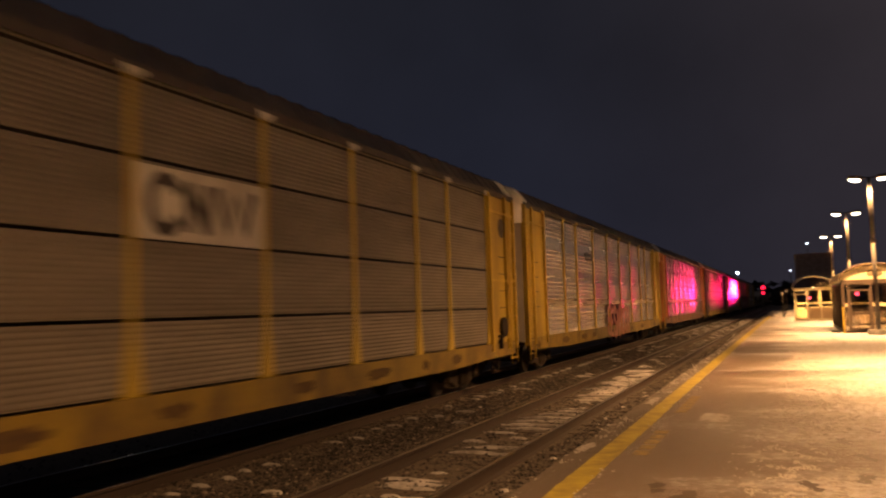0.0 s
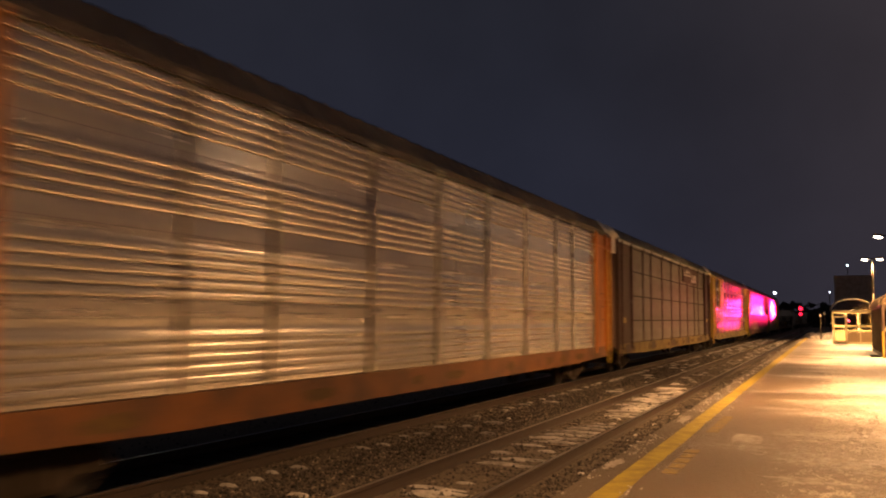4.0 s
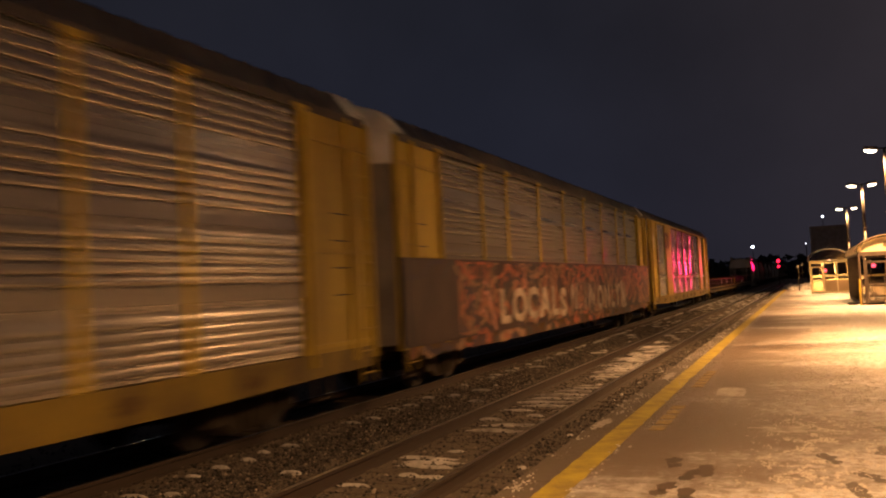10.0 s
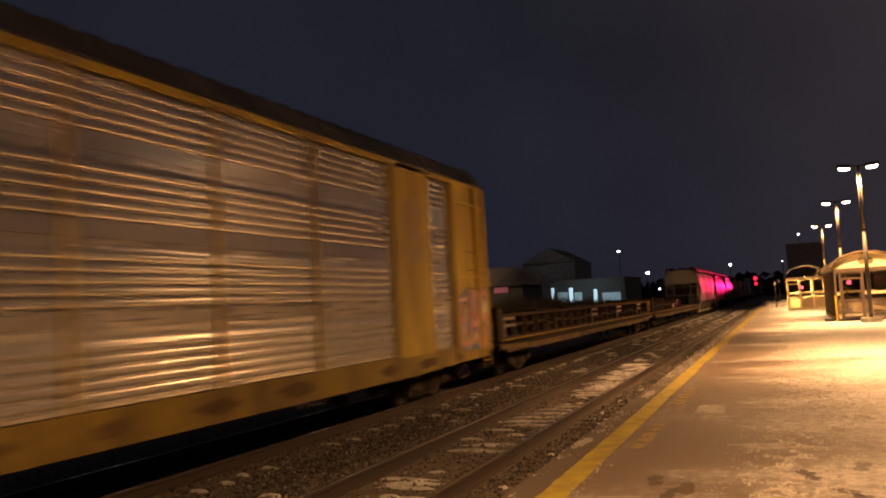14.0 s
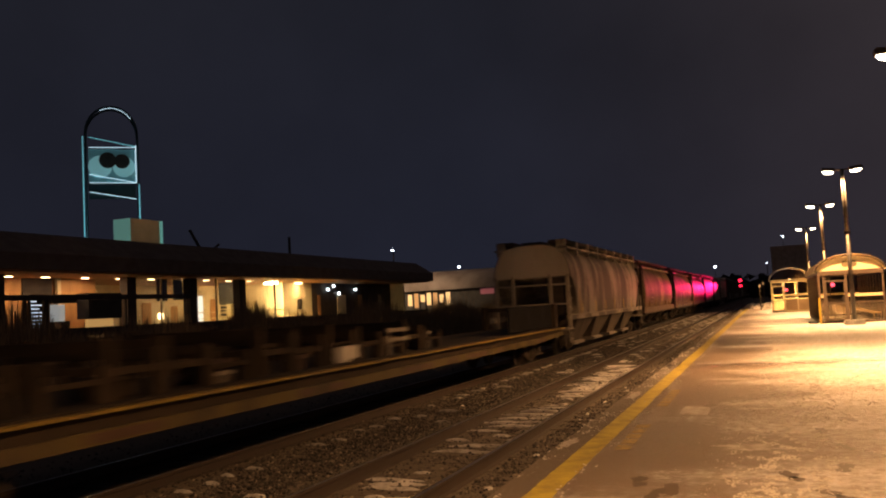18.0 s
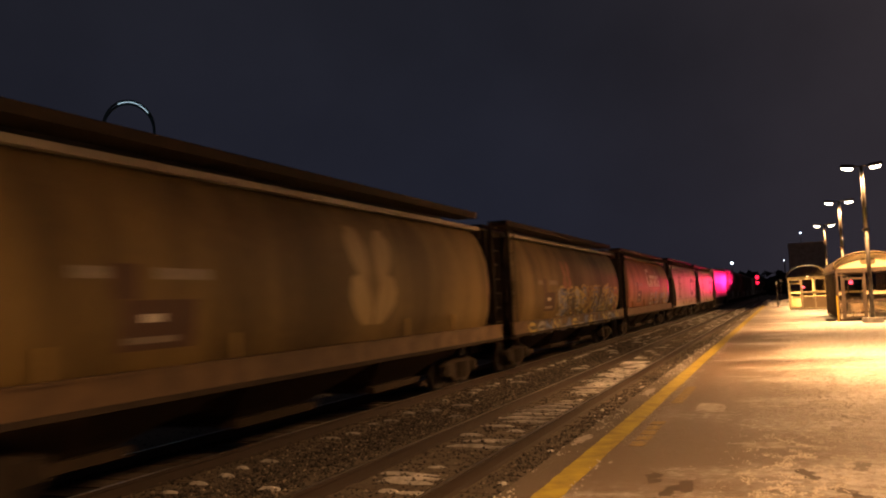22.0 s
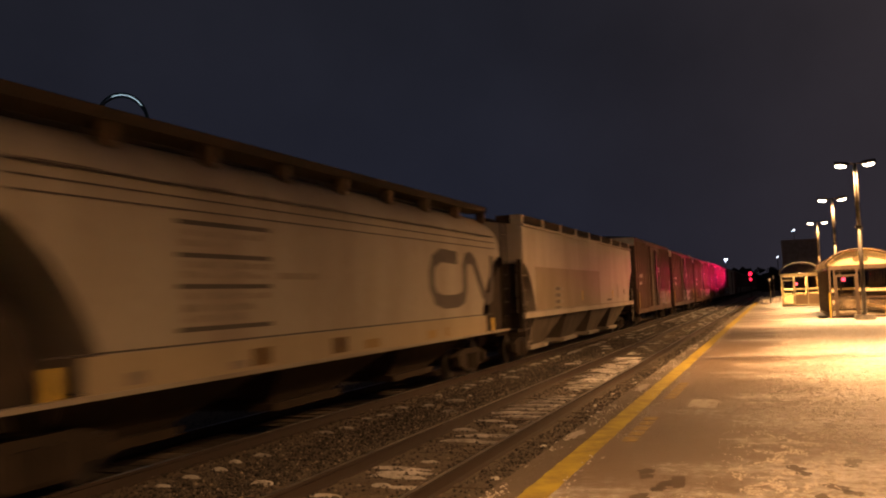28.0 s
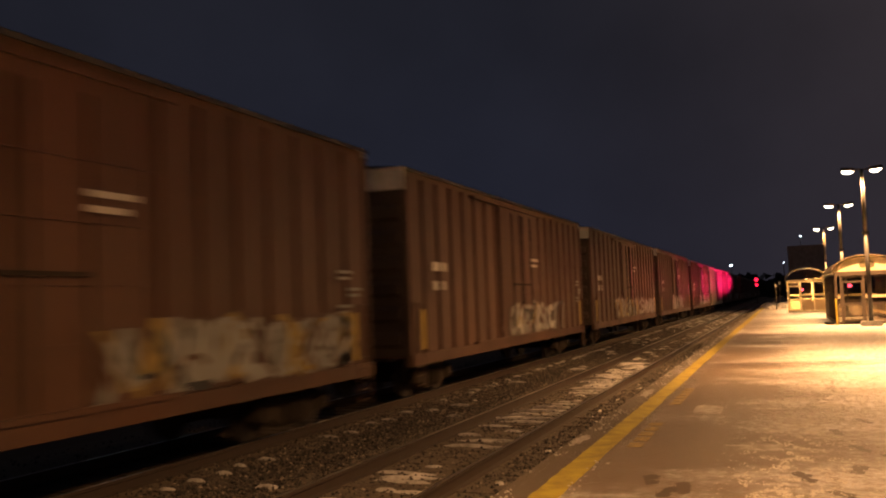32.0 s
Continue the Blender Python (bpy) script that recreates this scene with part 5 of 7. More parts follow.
car, half, b = hopper(H[1], H[2], "tan cylindrical covered hopper", M_OLIVE, "round")
wheat(car, 1.60, 1.25, 1.75, 1.25, M_PALE)
for y in (-6.5, -3.2, 2.6, 5.2):
    part("reflector", boxes((1.60, 1.632, y, y + 0.12, 1.45, 1.8)), M_DULLY, car)
stencils(car)
car, half, b = hopper(H[2], H[3], "tan cylindrical covered hopper with graffiti", M_OLIVE, "round")
stencils(car)
M_LEMON = mat("spray_lemon", (0.46, 0.36, 0.10), 0.5, dirt=(0.24, 0.18, 0.06), scale=3)
graffiti(car, round_side, -3.4, b - 0.6, 1.46, 2.42, (M_LEMON, (M_GR[4], M_GR[3], M_GR[6], M_GR[4], M_SPICE), M_GR[0], M_LEMON), 31, 10, 0.13)
strokes(car, lambda z: round_side(z) + 0.012, -3.6, b - 0.6, 1.46, 2.4, [M_LEMON, M_GR[3], M_PLUM, M_GR[6], M_DULL], 35, 70, 0.02, 0.06)
graffiti(car, lambda z: 1.597, -b + 0.8, b - 0.6, 1.04, 1.36, (M_GR[3], (M_LEMON, M_GR[6], M_GR[4]), M_GR[4]), 32, 16, 0.2)
wheat(car, 1.61, -2.2, 2.2, 0.8, M_SPICE)
car, half, b = hopper(H[3], H[4], "faded red cylindrical covered hopper with wordmark", M_RED, "round")
word = lettering("wordmark", "Canada", 1.45, M_LETTER, car, Matrix.Translation((1.606, -1.65, 2.5)) @ SIDE, "pale wordmark", 0.004, 1.12)
for v in word.data.vertices:
    v.co.z += round_side(2.5 + v.co.y) - 1.606 + 0.004
wheat(car, 1.60, 5.5, 1.8, 1.35, M_PALE)
stencils(car)
graffiti(car, round_side, -0.8, b - 0.7, 1.48, 2.15, (M_RED, (M_GR[6], M_HSOIL, M_GR[4]), M_GR[4], M_GR[6]), 33, 9, 0.12)
for y in (-7.2, -3.4, 0.2, 4.0):
    part("reflector", boxes((1.60, 1.632, y, y + 0.12, 1.45, 1.8)), M_DULLY, car)
for (a, c), seed in (((H[4], H[5]), 1), ((H[5], H[6]), 2)):
    car, half, b = hopper(a, c, "pale grey covered hopper with dark emblem", M_HGREY, "ribless")
    emblem(car, 1.572, 3.3, 1.83, 1.38, M_MARK, 2.4)
    bm = boxes(*[(1.545 - 0.02 * i, 1.578 - 0.012 * i, -b + 0.4, b - 0.4, 3.34 + 0.16 * i, 3.36 + 0.16 * i) for i in range(3)], (1.571, 1.576, -b + 0.9, b - 0.9, 1.59, 1.615))
    part("seam_line", bm, M_MARK, car)
    part("lower_band", boxes((1.571, 1.5745, -b + 1.35, b - 1.35, 1.145, 1.575)), M_YELLOWED, car, "yellowed band along the foot of the side")
    gr = random.Random(seed + 200)
    for _ in range(7):
        y = gr.uniform(-b + 1.6, b - 2.4)
        part("stencil", boxes((1.5745, 1.577, y, y + gr.uniform(0.15, 0.7), 1.2, 1.2 + gr.uniform(0.1, 0.3))), gr.choice((M_DULLY, M_STAIN, M_RUSTY)), car)
    for z in (3.16, 2.73, 2.32, 1.76):
        part("ruled_line", boxes((1.571, 1.576, -5.35, -3.2, z, z + 0.065)), M_MARK, car, "dark ruled line")
    for z, w in ((3.02, 1.7), (2.88, 1.2), (2.60, 2.0), (2.46, 1.8), (2.18, 1.9), (2.02, 1.6), (1.88, 1.3)):
        y = -5.25
        while y < -5.25 + w:
            d = gr.uniform(0.08, 0.26)
            part("lettering", boxes((1.571, 1.5745, y, y + d, z, z + gr.uniform(0.06, 0.10))), M_STAIN, car, "worn lettering, unreadable")
            y += d + gr.uniform(0.03, 0.09)
    part("upper_band", boxes((1.46, 1.4995, -b + 0.4, b - 0.4, 3.70, 3.715)), M_HSOIL, car, "sooty line below the roof")
    part("lettering", boxes((1.571, 1.5745, -2.95, -1.75, 2.46, 2.56)), M_STAIN, car, "worn lettering, unreadable")
    for e in (-1, 1):
        # the hollow's shade, built as a dark solid
        bm = bmesh.new()
        prism(bm, [(e * (half - 0.15), 1.1), (e * (half - 1.75), 1.12), (e * (half - 1.45), 1.9), (e * (half - 0.75), 2.7), (e * (half - 0.15), 3.0)], 1.0, 1.45, "x")
        part("end_shroud", bm, M_DARK, car, "dark filler imitating the shade in the curved end recess")
    for e in (-1, 1):
        part("reflector", boxes((1.60, 1.606, e * (b - 0.9) - 0.1, e * (b - 0.9) + 0.1, 1.16, 1.5)), M_GR[1], car)
car, half, b = hopper(H[6], H[7], "cream covered hopper with open chutes", M_HWHITE, "ribless", True)
part("lower_band", boxes((1.571, 1.5735, -b + 1.3, 1.5, 1.57, 2.95)), M_YELLOWED, car, "yellowed repainted patch")
for y in (-2.2, 4.4):
    part("reflector", boxes((1.574, 1.579, y, y + 0.2, 1.8, 2.15)), M_GR[1], car)
part("stencil", boxes((1.574, 1.577, 5.6, 6.2, 1.75, 2.4)), M_HSOIL, car)
part("stencil", boxes((1.574, 1.577, 7.6, 7.8, 1.9, 2.15)), M_BROWN, car)
bars(car, 1.575, -6.6, 2.3, 1.3, 0.9, 4, M_HSOIL, 0.5)
bars(car, 1.571, 3.0, 1.75, 1.2, 0.4, 2, M_HSOIL, 0.4)


# -- boxcars --
bm = bmesh.new()
prism(bm, [(0, 0), (0.08, 0.09), (0.08, 0.27), (0, 0.36)], -1.3, 1.3, "x")
M_BOXEND = mat("grimy_boxcar_end", (0.085, 0.058, 0.042), 0.7, dirt=(0.05, 0.034, 0.026), amount=0.8, scale=1.2, streak=0.5)
END_RIB = mesh_of("end_rib", bm, M_BOXEND)
bm = bmesh.new()
rod(bm, (0, 0, 1.1), (0, 0, 4.55), 0.02, 6)
LOCK_BAR = mesh_of("lock_bar", bm, M_DARK)


def boxcar(s0, s1, label, paint, seed, tall=4.88, sprayed=None):
    half = 0.5 * (s1 - s0) - 0.92
    r = random.Random(seed)
    car = car_root("boxcar", s0, s1, label)
    underframe(car, half, 2.1)
    part("body", boxes((-1.44, 1.44, -half, half, 0.95, tall)), paint, car)
    part("side_sill", boxes(*[(min(s * 1.40, s * 1.52), max(s * 1.40, s * 1.52), -half, half, 0.78, 1.02) for s in (-1, 1)]), paint, car)
    bm = bmesh.new()
    sheet(bm, [[(1.52, y, tall - 0.02), (1.5, y, tall + 0.06), (0, y, tall + 0.2), (-1.5, y, tall + 0.06), (-1.52, y, tall - 0.02)] for y in (-half - 0.04, half + 0.04)])
    part("roof", bm, M_ROOF, car, "low pitched metal roof")
    for e in (-1, 1):
        part("end_band", boxes((-1.46, 1.46, e * (half + 0.03) - 0.03, e * (half + 0.03) + 0.03, tall - 0.40, tall + 0.06)), M_WHITE, car, "pale band across the top of the end")
        part("end_panel", boxes((-1.42, 1.42, e * (half + 0.012) - 0.012, e * (half + 0.012) + 0.012, 0.98, tall - 0.41)), M_BOXEND, car, "grimy brown end panel")
        for i in range(6):
            shared("end_rib", END_RIB, car, pose(0, e * (half + 0.024), 1.15 + 0.53 * i, 0, 0, 0 if e > 0 else 180))
    bm = bmesh.new()
    prism(bm, [(-0.07, 0), (-0.045, 0.06), (0.045, 0.06), (0.07, 0)], 1.02, tall - 0.12, "z")
    for v in bm.verts:
        v.co.x, v.co.y = v.co.y, v.co.x
    key = "rib_" + paint.name
    if key not in PANELS:
        PANELS[key] = mesh_of("side_rib", bm, paint)
    else:
        bm.free()
    door = 2.0
    n = 8
    for i in range(n):
        for s in (-1, 1):
            y = s * (door + 0.25 + i * (half - door - 0.3) / (n - 1))
            shared("side_rib", PANELS[key], car, pose(1.44, y, 0))
    d = part("sliding_door", boxes((1.44, 1.50, -door, door, 1.05, tall - 0.2)), paint, car, "sliding door")
    bm = bmesh.new()
    for z in (1.7, 2.4, 3.1, 3.8):
        box(bm, 1.50, 1.525, -door + 0.05, door - 0.05, z, z + 0.07)
    for y in (-door + 0.05, 0, door - 0.05):
        box(bm, 1.50, 1.52, y - 0.03, y + 0.03, 1.1, tall - 0.25)
    part("door_ribs", bm, paint, d)
    for y in (-0.95, -0.12, 0.12, 0.95):
        shared("lock_bar", LOCK_BAR, d, pose(1.545, y, 0))
    part("lock_handle", boxes((1.53, 1.56, -0.95, 0.95, 2.5, 2.55)), M_DARK, d)
    for z in (tall - 0.2, 1.0):
        part("door_rail", boxes((1.44, 1.56, -door - 2.2, door + 0.4, z, z + 0.07)), paint, car)
    for e in (-1, 1):
        shared("ladder", LADDER_B, car, pose(1.45, e * (half - 0.35) - 0.22, 0) @ Matrix.Diagonal((1, 1, 0.5, 1)))
    y = -half + 1.05 + r.uniform(0, 0.3)
    for w, z in ((0.42, 2.98), (0.28, 2.56)):
        for dy in (0.0, 0.55):
            part("lettering", boxes((1.527, 1.532, y + dy, y + dy + w * (1 if dy == 0 else 0.7), z - 0.2, z)), M_LETTER, car, "worn lettering, unreadable")
    bars(car, 1.565, 0.9, 3.5 + r.uniform(-0.3, 0.3), 0.8, 0.35, 2, M_LETTER, 0.45)
    for q in range(3):
        bars(car, 1.53, half - 1.3 + 0.35 * (q % 2), 2.7 - 0.3 * q, 0.5, 0.22, 2, M_GR[6], 0.5)
    for y in (-half + 0.5, half - 0.8):
        part("reflector", boxes((1.53, 1.536, y, y + 0.16, 1.1, 1.95)), M_GR[1], car, "yellow reflector strip")
    cols = r.choice(((M_BOX, (M_GR[6], M_DULL, M_GR[6]), M_GR[3]), (M_GR[3], (M_GR[6], M_DULL), M_GR[1]), (M_BOX2, (M_GR[6], M_GR[6], M_GR[0]), M_GR[0])))
    y0 = r.uniform(-half + 1.8, -1)
    long = r.uniform(4, 7)
    if sprayed:
        y0, long = sprayed
    graffiti(car, 1.53, y0, y0 + long, 1.08, 1.95, cols, seed + 50, round(11 * long / 6), 0.11)
    strokes(car, 1.548, y0 - 0.8, min(half - 0.4, y0 + long + 1), 1.05, 2.0, [M_GR[6], M_DULL, paint, M_GR[3], paint], seed + 60, 16, 0.02, 0.06)
    if r.random() < 0.6:
        graffiti(car, 1.53, 2.2, half - 0.8, 1.1, 1.9, (M_BOX2, M_GR[6], M_GR[0]), seed + 80, 7)
    return car


s, lengths = 392.8, (17.8, 18.3, 20.3, 20.6, 20.3, 20.4, 20.6, 20.3, 20.5, 20.4, 20.3, 20.5, 20.6, 20.4, 20.3)
for i, ln in enumerate(lengths):
    boxcar(s, s + ln, "cream ribbed boxcar with graffiti" if i == 5 else ("brown ribbed boxcar with graffiti", "dark brown ribbed boxcar with graffiti")[i % 2], M_HWHITE if i == 5 else (M_BOX, M_BOX2)[i % 2], 100 + i, 4.88 if i % 3 else 4.95, (1.2, 6.0) if i == 0 else None)
    s += ln

# ---- platform furniture ----
M_POLE = mat("galvanised_pole", (0.065, 0.057, 0.05), 0.45, 0.5, amount=0.4, scale=3)
M_BRONZE = mat("dark_bronze_frame", (0.095, 0.068, 0.050), 0.45, 0.4, amount=0.4)
M_LAMPGLOW = glow("sodium_lens", (1.0, 0.86, 0.62), 12.0)
M_CREAM = mat("cream_panel", (0.62, 0.52, 0.32), 0.5, dirt=(0.4, 0.33, 0.2), amount=0.4)
M_GLASS = glass("tinted_glass", (0.80, 0.74, 0.64))
M_CLEAR = glass("clear_glass", (0.92, 0.93, 0.92))
M_WARMWALL = mat("warm_wall", (0.50, 0.36, 0.20), 0.8, amount=0.3)
M_KICK = mat("tan_panel", (0.42, 0.29, 0.16), 0.6, amount=0.3)
M_LOGO = mat("dark_logo", (0.12, 0.09, 0.04), 0.6)

bm = bmesh.new()
rod(bm, (0, 0, 0.22), (0, 0, 4.5), 0.105, 14, 0.10)
rod(bm, (0, 0, 4.5), (0, 0, LAMP_Z), 0.098, 14, 0.088)
POLE = mesh_of("pole", bm, M_POLE, True)
bm = boxes((-0.46, 0.46, -0.46, 0.46, -0.02, 0.25))
bmesh.ops.bevel(bm, geom=bm.edges[:], offset=0.04, segments=2, affect="EDGES")
PLINTH = mesh_of("plinth", bm, M_CONCRETE)
bm = bmesh.new()
rod(bm, (-0.45, 0, LAMP_Z - 0.02), (0.45, 0, LAMP_Z - 0.02), 0.035, 8)
ARM = mesh_of("arm", bm, M_POLE)
bm = boxes((-0.32, 0.32, -0.20, 0.20, -0.07, 0.10))
bmesh.ops.bevel(bm, geom=bm.edges[:], offset=0.035, segments=2, affect="EDGES")
HEAD = mesh_of("lamp_head", bm, M_BRONZE)
bm = bmesh.new()
sheet(bm, [[(0.27 * k * math.cos(6.2832 * i / 16), 0.17 * k * math.sin(6.2832 * i / 16), z) for i in range(16)] for k, z in ((1.0, -0.072), (0.95, -0.12), (0.75, -0.17), (0.4, -0.195), (0.02, -0.205))], True)
LENS = mesh_of("lens", bm, M_LAMPGLOW)
bm = boxes((-0.14, 0.14, -0.14, 0.14, 4.46, 4.60))
BAND = mesh_of("collar", bm, M_POLE)
lamp = None
for ly in LAMP_ROWS:
    if lamp is None:
        lamp = thing("platform_lamp", pose(LAMP_X, ly, 0), "tall twin-headed lamp post on a concrete plinth", "lamp post", "platform lamps")
        for nm, me in (("pole", POLE), ("plinth", PLINTH), ("arm", ARM), ("collar", BAND)):
            shared(nm, me, lamp)
        for k in (-1, 1):
            hd = shared("lamp_head", HEAD, lamp, pose(k * 0.62, 0, LAMP_Z, 0, -6 * k, 0))
            shared("lens", LENS, hd, None, "glowing warm lens")
    else:
        copy_thing(lamp, pose(LAMP_X, ly, 0))


def shelter(x0, x1, y0, y1, eave, crown, label, lit, logo, frame_m, xs, door):
    """A glazed waiting shelter with an arched roof that runs along the platform."""
    sh = thing("platform_shelter", pose(0, 0, 0), label, "waiting shelter", "platform shelters")
    xm, hw = 0.5 * (x0 + x1), 0.5 * (x1 - x0)
    arc = [(xm + (hw + 0.15) * math.cos(math.pi * i / 16), eave + (crown - eave) * math.sin(math.pi * i / 16)) for i in range(17)]
    bm = bmesh.new()
    lower = [(xm + (p[0] - xm) * 0.97, p[1] - 0.05) for p in arc]
    sheet(bm, [[(p[0], y, p[1]) for p in arc + lower[::-1]] for y in (y0 - 0.25, y1 + 0.25)], True)
    roof = part("roof", bm, M_CREAM if logo else M_BRONZE, sh, "arched roof")
    for y in (y0, y1):
        bm = bmesh.new()
        inner = [(xm + (p[0] - xm) * 0.93, eave + (p[1] - eave) * 0.9) for p in arc]
        prism(bm, inner, y - 0.02, y + 0.02, "y")
        g = part("gable", bm, M_CREAM if logo else M_GLASS, sh, "arched gable panel")
        bm = bmesh.new()
        for a, b in zip(arc, arc[1:]):
            rod(bm, (a[0], y, a[1]), (b[0], y, b[1]), 0.055, 6)
        part("gable_frame", bm, M_LETTER if not logo else M_BRONZE, sh)
        if logo and y == y0:
            for dx in (-0.2, 0.2):
                bm = bmesh.new()
                rod(bm, (xm + dx, y - 0.032, eave + 0.34), (xm + dx, y - 0.022, eave + 0.34), 0.17, 16)
                part("logo_disc", bm, M_LOGO, g, "plain round logo shape")
    for nm, b in (("eave_beam", (x0 - 0.05, x0 + 0.05, y0 + 0.05, y1 - 0.05, eave - 0.16, eave + 0.02)), ("eave_beam", (x1 - 0.05, x1 + 0.05, y0 + 0.05, y1 - 0.05, eave - 0.16, eave + 0.02)), ("eave_beam", (x0 - 0.05, x1 + 0.05, y0 - 0.05, y0 + 0.05, eave - 0.2, eave + 0.02)), ("eave_beam", (x0 - 0.05, x1 + 0.05, y1 - 0.05, y1 + 0.05, eave - 0.2, eave + 0.02))):
        part(nm, boxes(b), frame_m, sh)
    nx, ny = len(xs) - 1, max(4, round((y1 - y0) / 1.4))
    ys = [y0 + (y1 - y0) * i / ny for i in range(ny + 1)]
    for x in xs:
        for y in (y0, y1):
            part("post", boxes((x - 0.05, x + 0.05, y - 0.05, y + 0.05, 0, eave - 0.2)), frame_m, sh)
    for y in ys[1:-1]:
        for x in (x0, x1):
            part("post", boxes((x - 0.04, x + 0.04, y - 0.04, y + 0.04, 0, eave - 0.16)), frame_m, sh)
    for i in range(nx):
        for y in (y0, y1):
            a, b = xs[i] + 0.05, xs[i + 1] - 0.05
            if not (i == door and y == y0):
                part("pane", boxes((a, b, y - 0.006, y + 0.006, 0.15, eave - 0.2)), M_GLASS, sh, "tinted glass pane").visible_shadow = False
                part("rail", boxes((a, b, y - 0.025, y + 0.025, 1.02, 1.10)), frame_m, sh)
                if not logo:
                    part("kick_panel", boxes((a, b, y - 0.02, y + 0.02, 0.15, 1.0)), M_KICK, sh, "solid lower panel")
                part("film_stripe", boxes((a, b, y - 0.012, y - 0.007, 1.35, 1.5)), M_CREAM, sh)
            else:
                d = part("door", boxes((a, a + 0.07, y - 0.03, y + 0.03, 0.02, 2.25), (b - 0.07, b, y - 0.03, y + 0.03, 0.02, 2.25), (a + 0.07, b - 0.07, y - 0.03, y + 0.03, 2.15, 2.25), (a + 0.07, b - 0.07, y - 0.03, y + 0.03, 0.02, 0.25), (a + 0.07, b - 0.07, y - 0.03, y + 0.03, 1.0, 1.1)), frame_m, sh, "dark framed glass door")
                part("pane", boxes((a + 0.07, b - 0.07, y - 0.006, y + 0.006, 0.25, 2.15)), M_GLASS, d).visible_shadow = False
                part("pull_handle", boxes((b - 0.16, b - 0.12, y - 0.09, y - 0.05, 0.9, 1.4)), M_POLE, d)
            part("foot_plate", boxes((a, b, y - 0.03, y + 0.03, 0.0, 0.14)), frame_m, sh)
    for i in range(ny):
        for x in (x0, x1):
            a, b = ys[i] + 0.04, ys[i + 1] - 0.04
            part("pane", boxes((x - 0.006, x + 0.006, a, b, 0.15, eave - 0.16)), M_GLASS, sh).visible_shadow = False
            part("foot_plate", boxes((x - 0.03, x + 0.03, a, b, 0.0, 0.14)), frame_m, sh)
    part("bench", boxes((x1 - 0.6, x1 - 0.15, y0 + 0.6, y1 - 0.6, 0.42, 0.48), (x1 - 0.5, x1 - 0.42, y0 + 0.8, y0 + 0.9, 0, 0.42), (x1 - 0.5, x1 - 0.42, y1 - 0.9, y1 - 0.8, 0, 0.42)), M_WARMWALL, sh, "wooden bench")
    part("ceiling_light", boxes((xm - 0.08, xm + 0.08, y0 + 0.8, y1 - 0.8, eave - 0.02, eave + 0.06)), M_LAMPGLOW if lit > 60 else M_CREAM, sh)
    return sh


shelter(2.57, 5.6, 49.4, 62.0, 2.72, 3.55, "long glazed shelter with cream arched gable and logo", 40, True, M_BRONZE, (2.57, 2.8, 3.87, 5.6), 1)
shelter(0.35, 3.35, 78.0, 82.2, 2.72, 3.75, "brightly lit glazed shelter with arched roof", 200, False, M_CREAM, (0.35, 1.35, 2.35, 3.35), 0)
area("shelter_light", (1.85, 80.1, 2.64), (1.85, 80.1, 0), 1500.0, (1.0, 0.62, 0.26), 0.3, 3.0)
area("shelter_light", (4.08, 55.7, 2.62), (4.08, 55.7, 0), 260.0, (1.0, 0.62, 0.26), 0.3, 9.0)
# red reflections in the glass, put in as glowing discs on added backings
for x, y, z, r in ((3.25, 49.75, 2.01, 0.10), (1.5, 78.3, 1.88, 0.11)):
    bm = bmesh.new()
    rod(bm, (x, y, z), (x, y + 0.03, z), r, 14)
    rl_ = thing("red_indicator", pose(0, 0, 0), "glowing red disc imitating a reflection in the shelter glass", "indicator lamp", "indicator lamps in the shelters")
    part("lens", bm, glow("red_reflection_glow", (1.0, 0.07, 0.16), 7.0), rl_)
    part("housing", boxes((x - 0.16, x + 0.16, y + 0.031, y + 0.07, z - 0.16, z + 0.16), (x - 0.02, x + 0.02, y + 0.071, y + 0.1, 0.0, z + 0.16)), M_BRONZE, rl_)
bm = bmesh.new()
rod(bm, (2.50, 49.1, 0.0), (2.50, 49.1, 1.35), 0.05, 10)
tagged(part("bollard", bm, M_YELLOW), "slim yellow bollard beside the shelter door", "bollard")
M_SALT = mat("black_plastic", (0.03, 0.03, 0.03), 0.5)
bm = boxes((1.95, 2.45, 49.9, 51.4, 0.0, 0.11))
bmesh.ops.bevel(bm, geom=bm.edges[:], offset=0.04, segments=2, affect="EDGES")
tagged(part("rubber_ramp", bm, M_SALT), "low black rubber ramp beside the shelter", "ramp")

# ---- signal, posts and small things beyond the platform ----
sg = thing("railway_signal", pose(SIGNAL[0], SIGNAL[1], 0), "two-headed railway signal showing red", "signal")
bm = bmesh.new()
rod(bm, (0, 0.3, -0.5), (0, 0.3, SIGNAL[2] + 0.6), 0.09, 10)
part("mast", bm, M_BRONZE, sg)
M_RED_GLOW = glow("red_signal_lens", (1.0, 0.012, 0.045), 4.0)
for dz in (0.0, -1.0):
    bm = bmesh.new()
    rod(bm, (0, 0.02, SIGNAL[2] + dz), (0, 0.08, SIGNAL[2] + dz), 0.55, 20)
    tgt = part("target_board", bm, M_MARK, sg, "round black backing")
    bm = bmesh.new()
    rod(bm, (0, -0.02, SIGNAL[2] + dz), (0, 0.015, SIGNAL[2] + dz), 0.33 if dz == 0 else 0.26, 20)
    part("red_lens", bm, M_RED_GLOW, tgt, "glowing red lens")

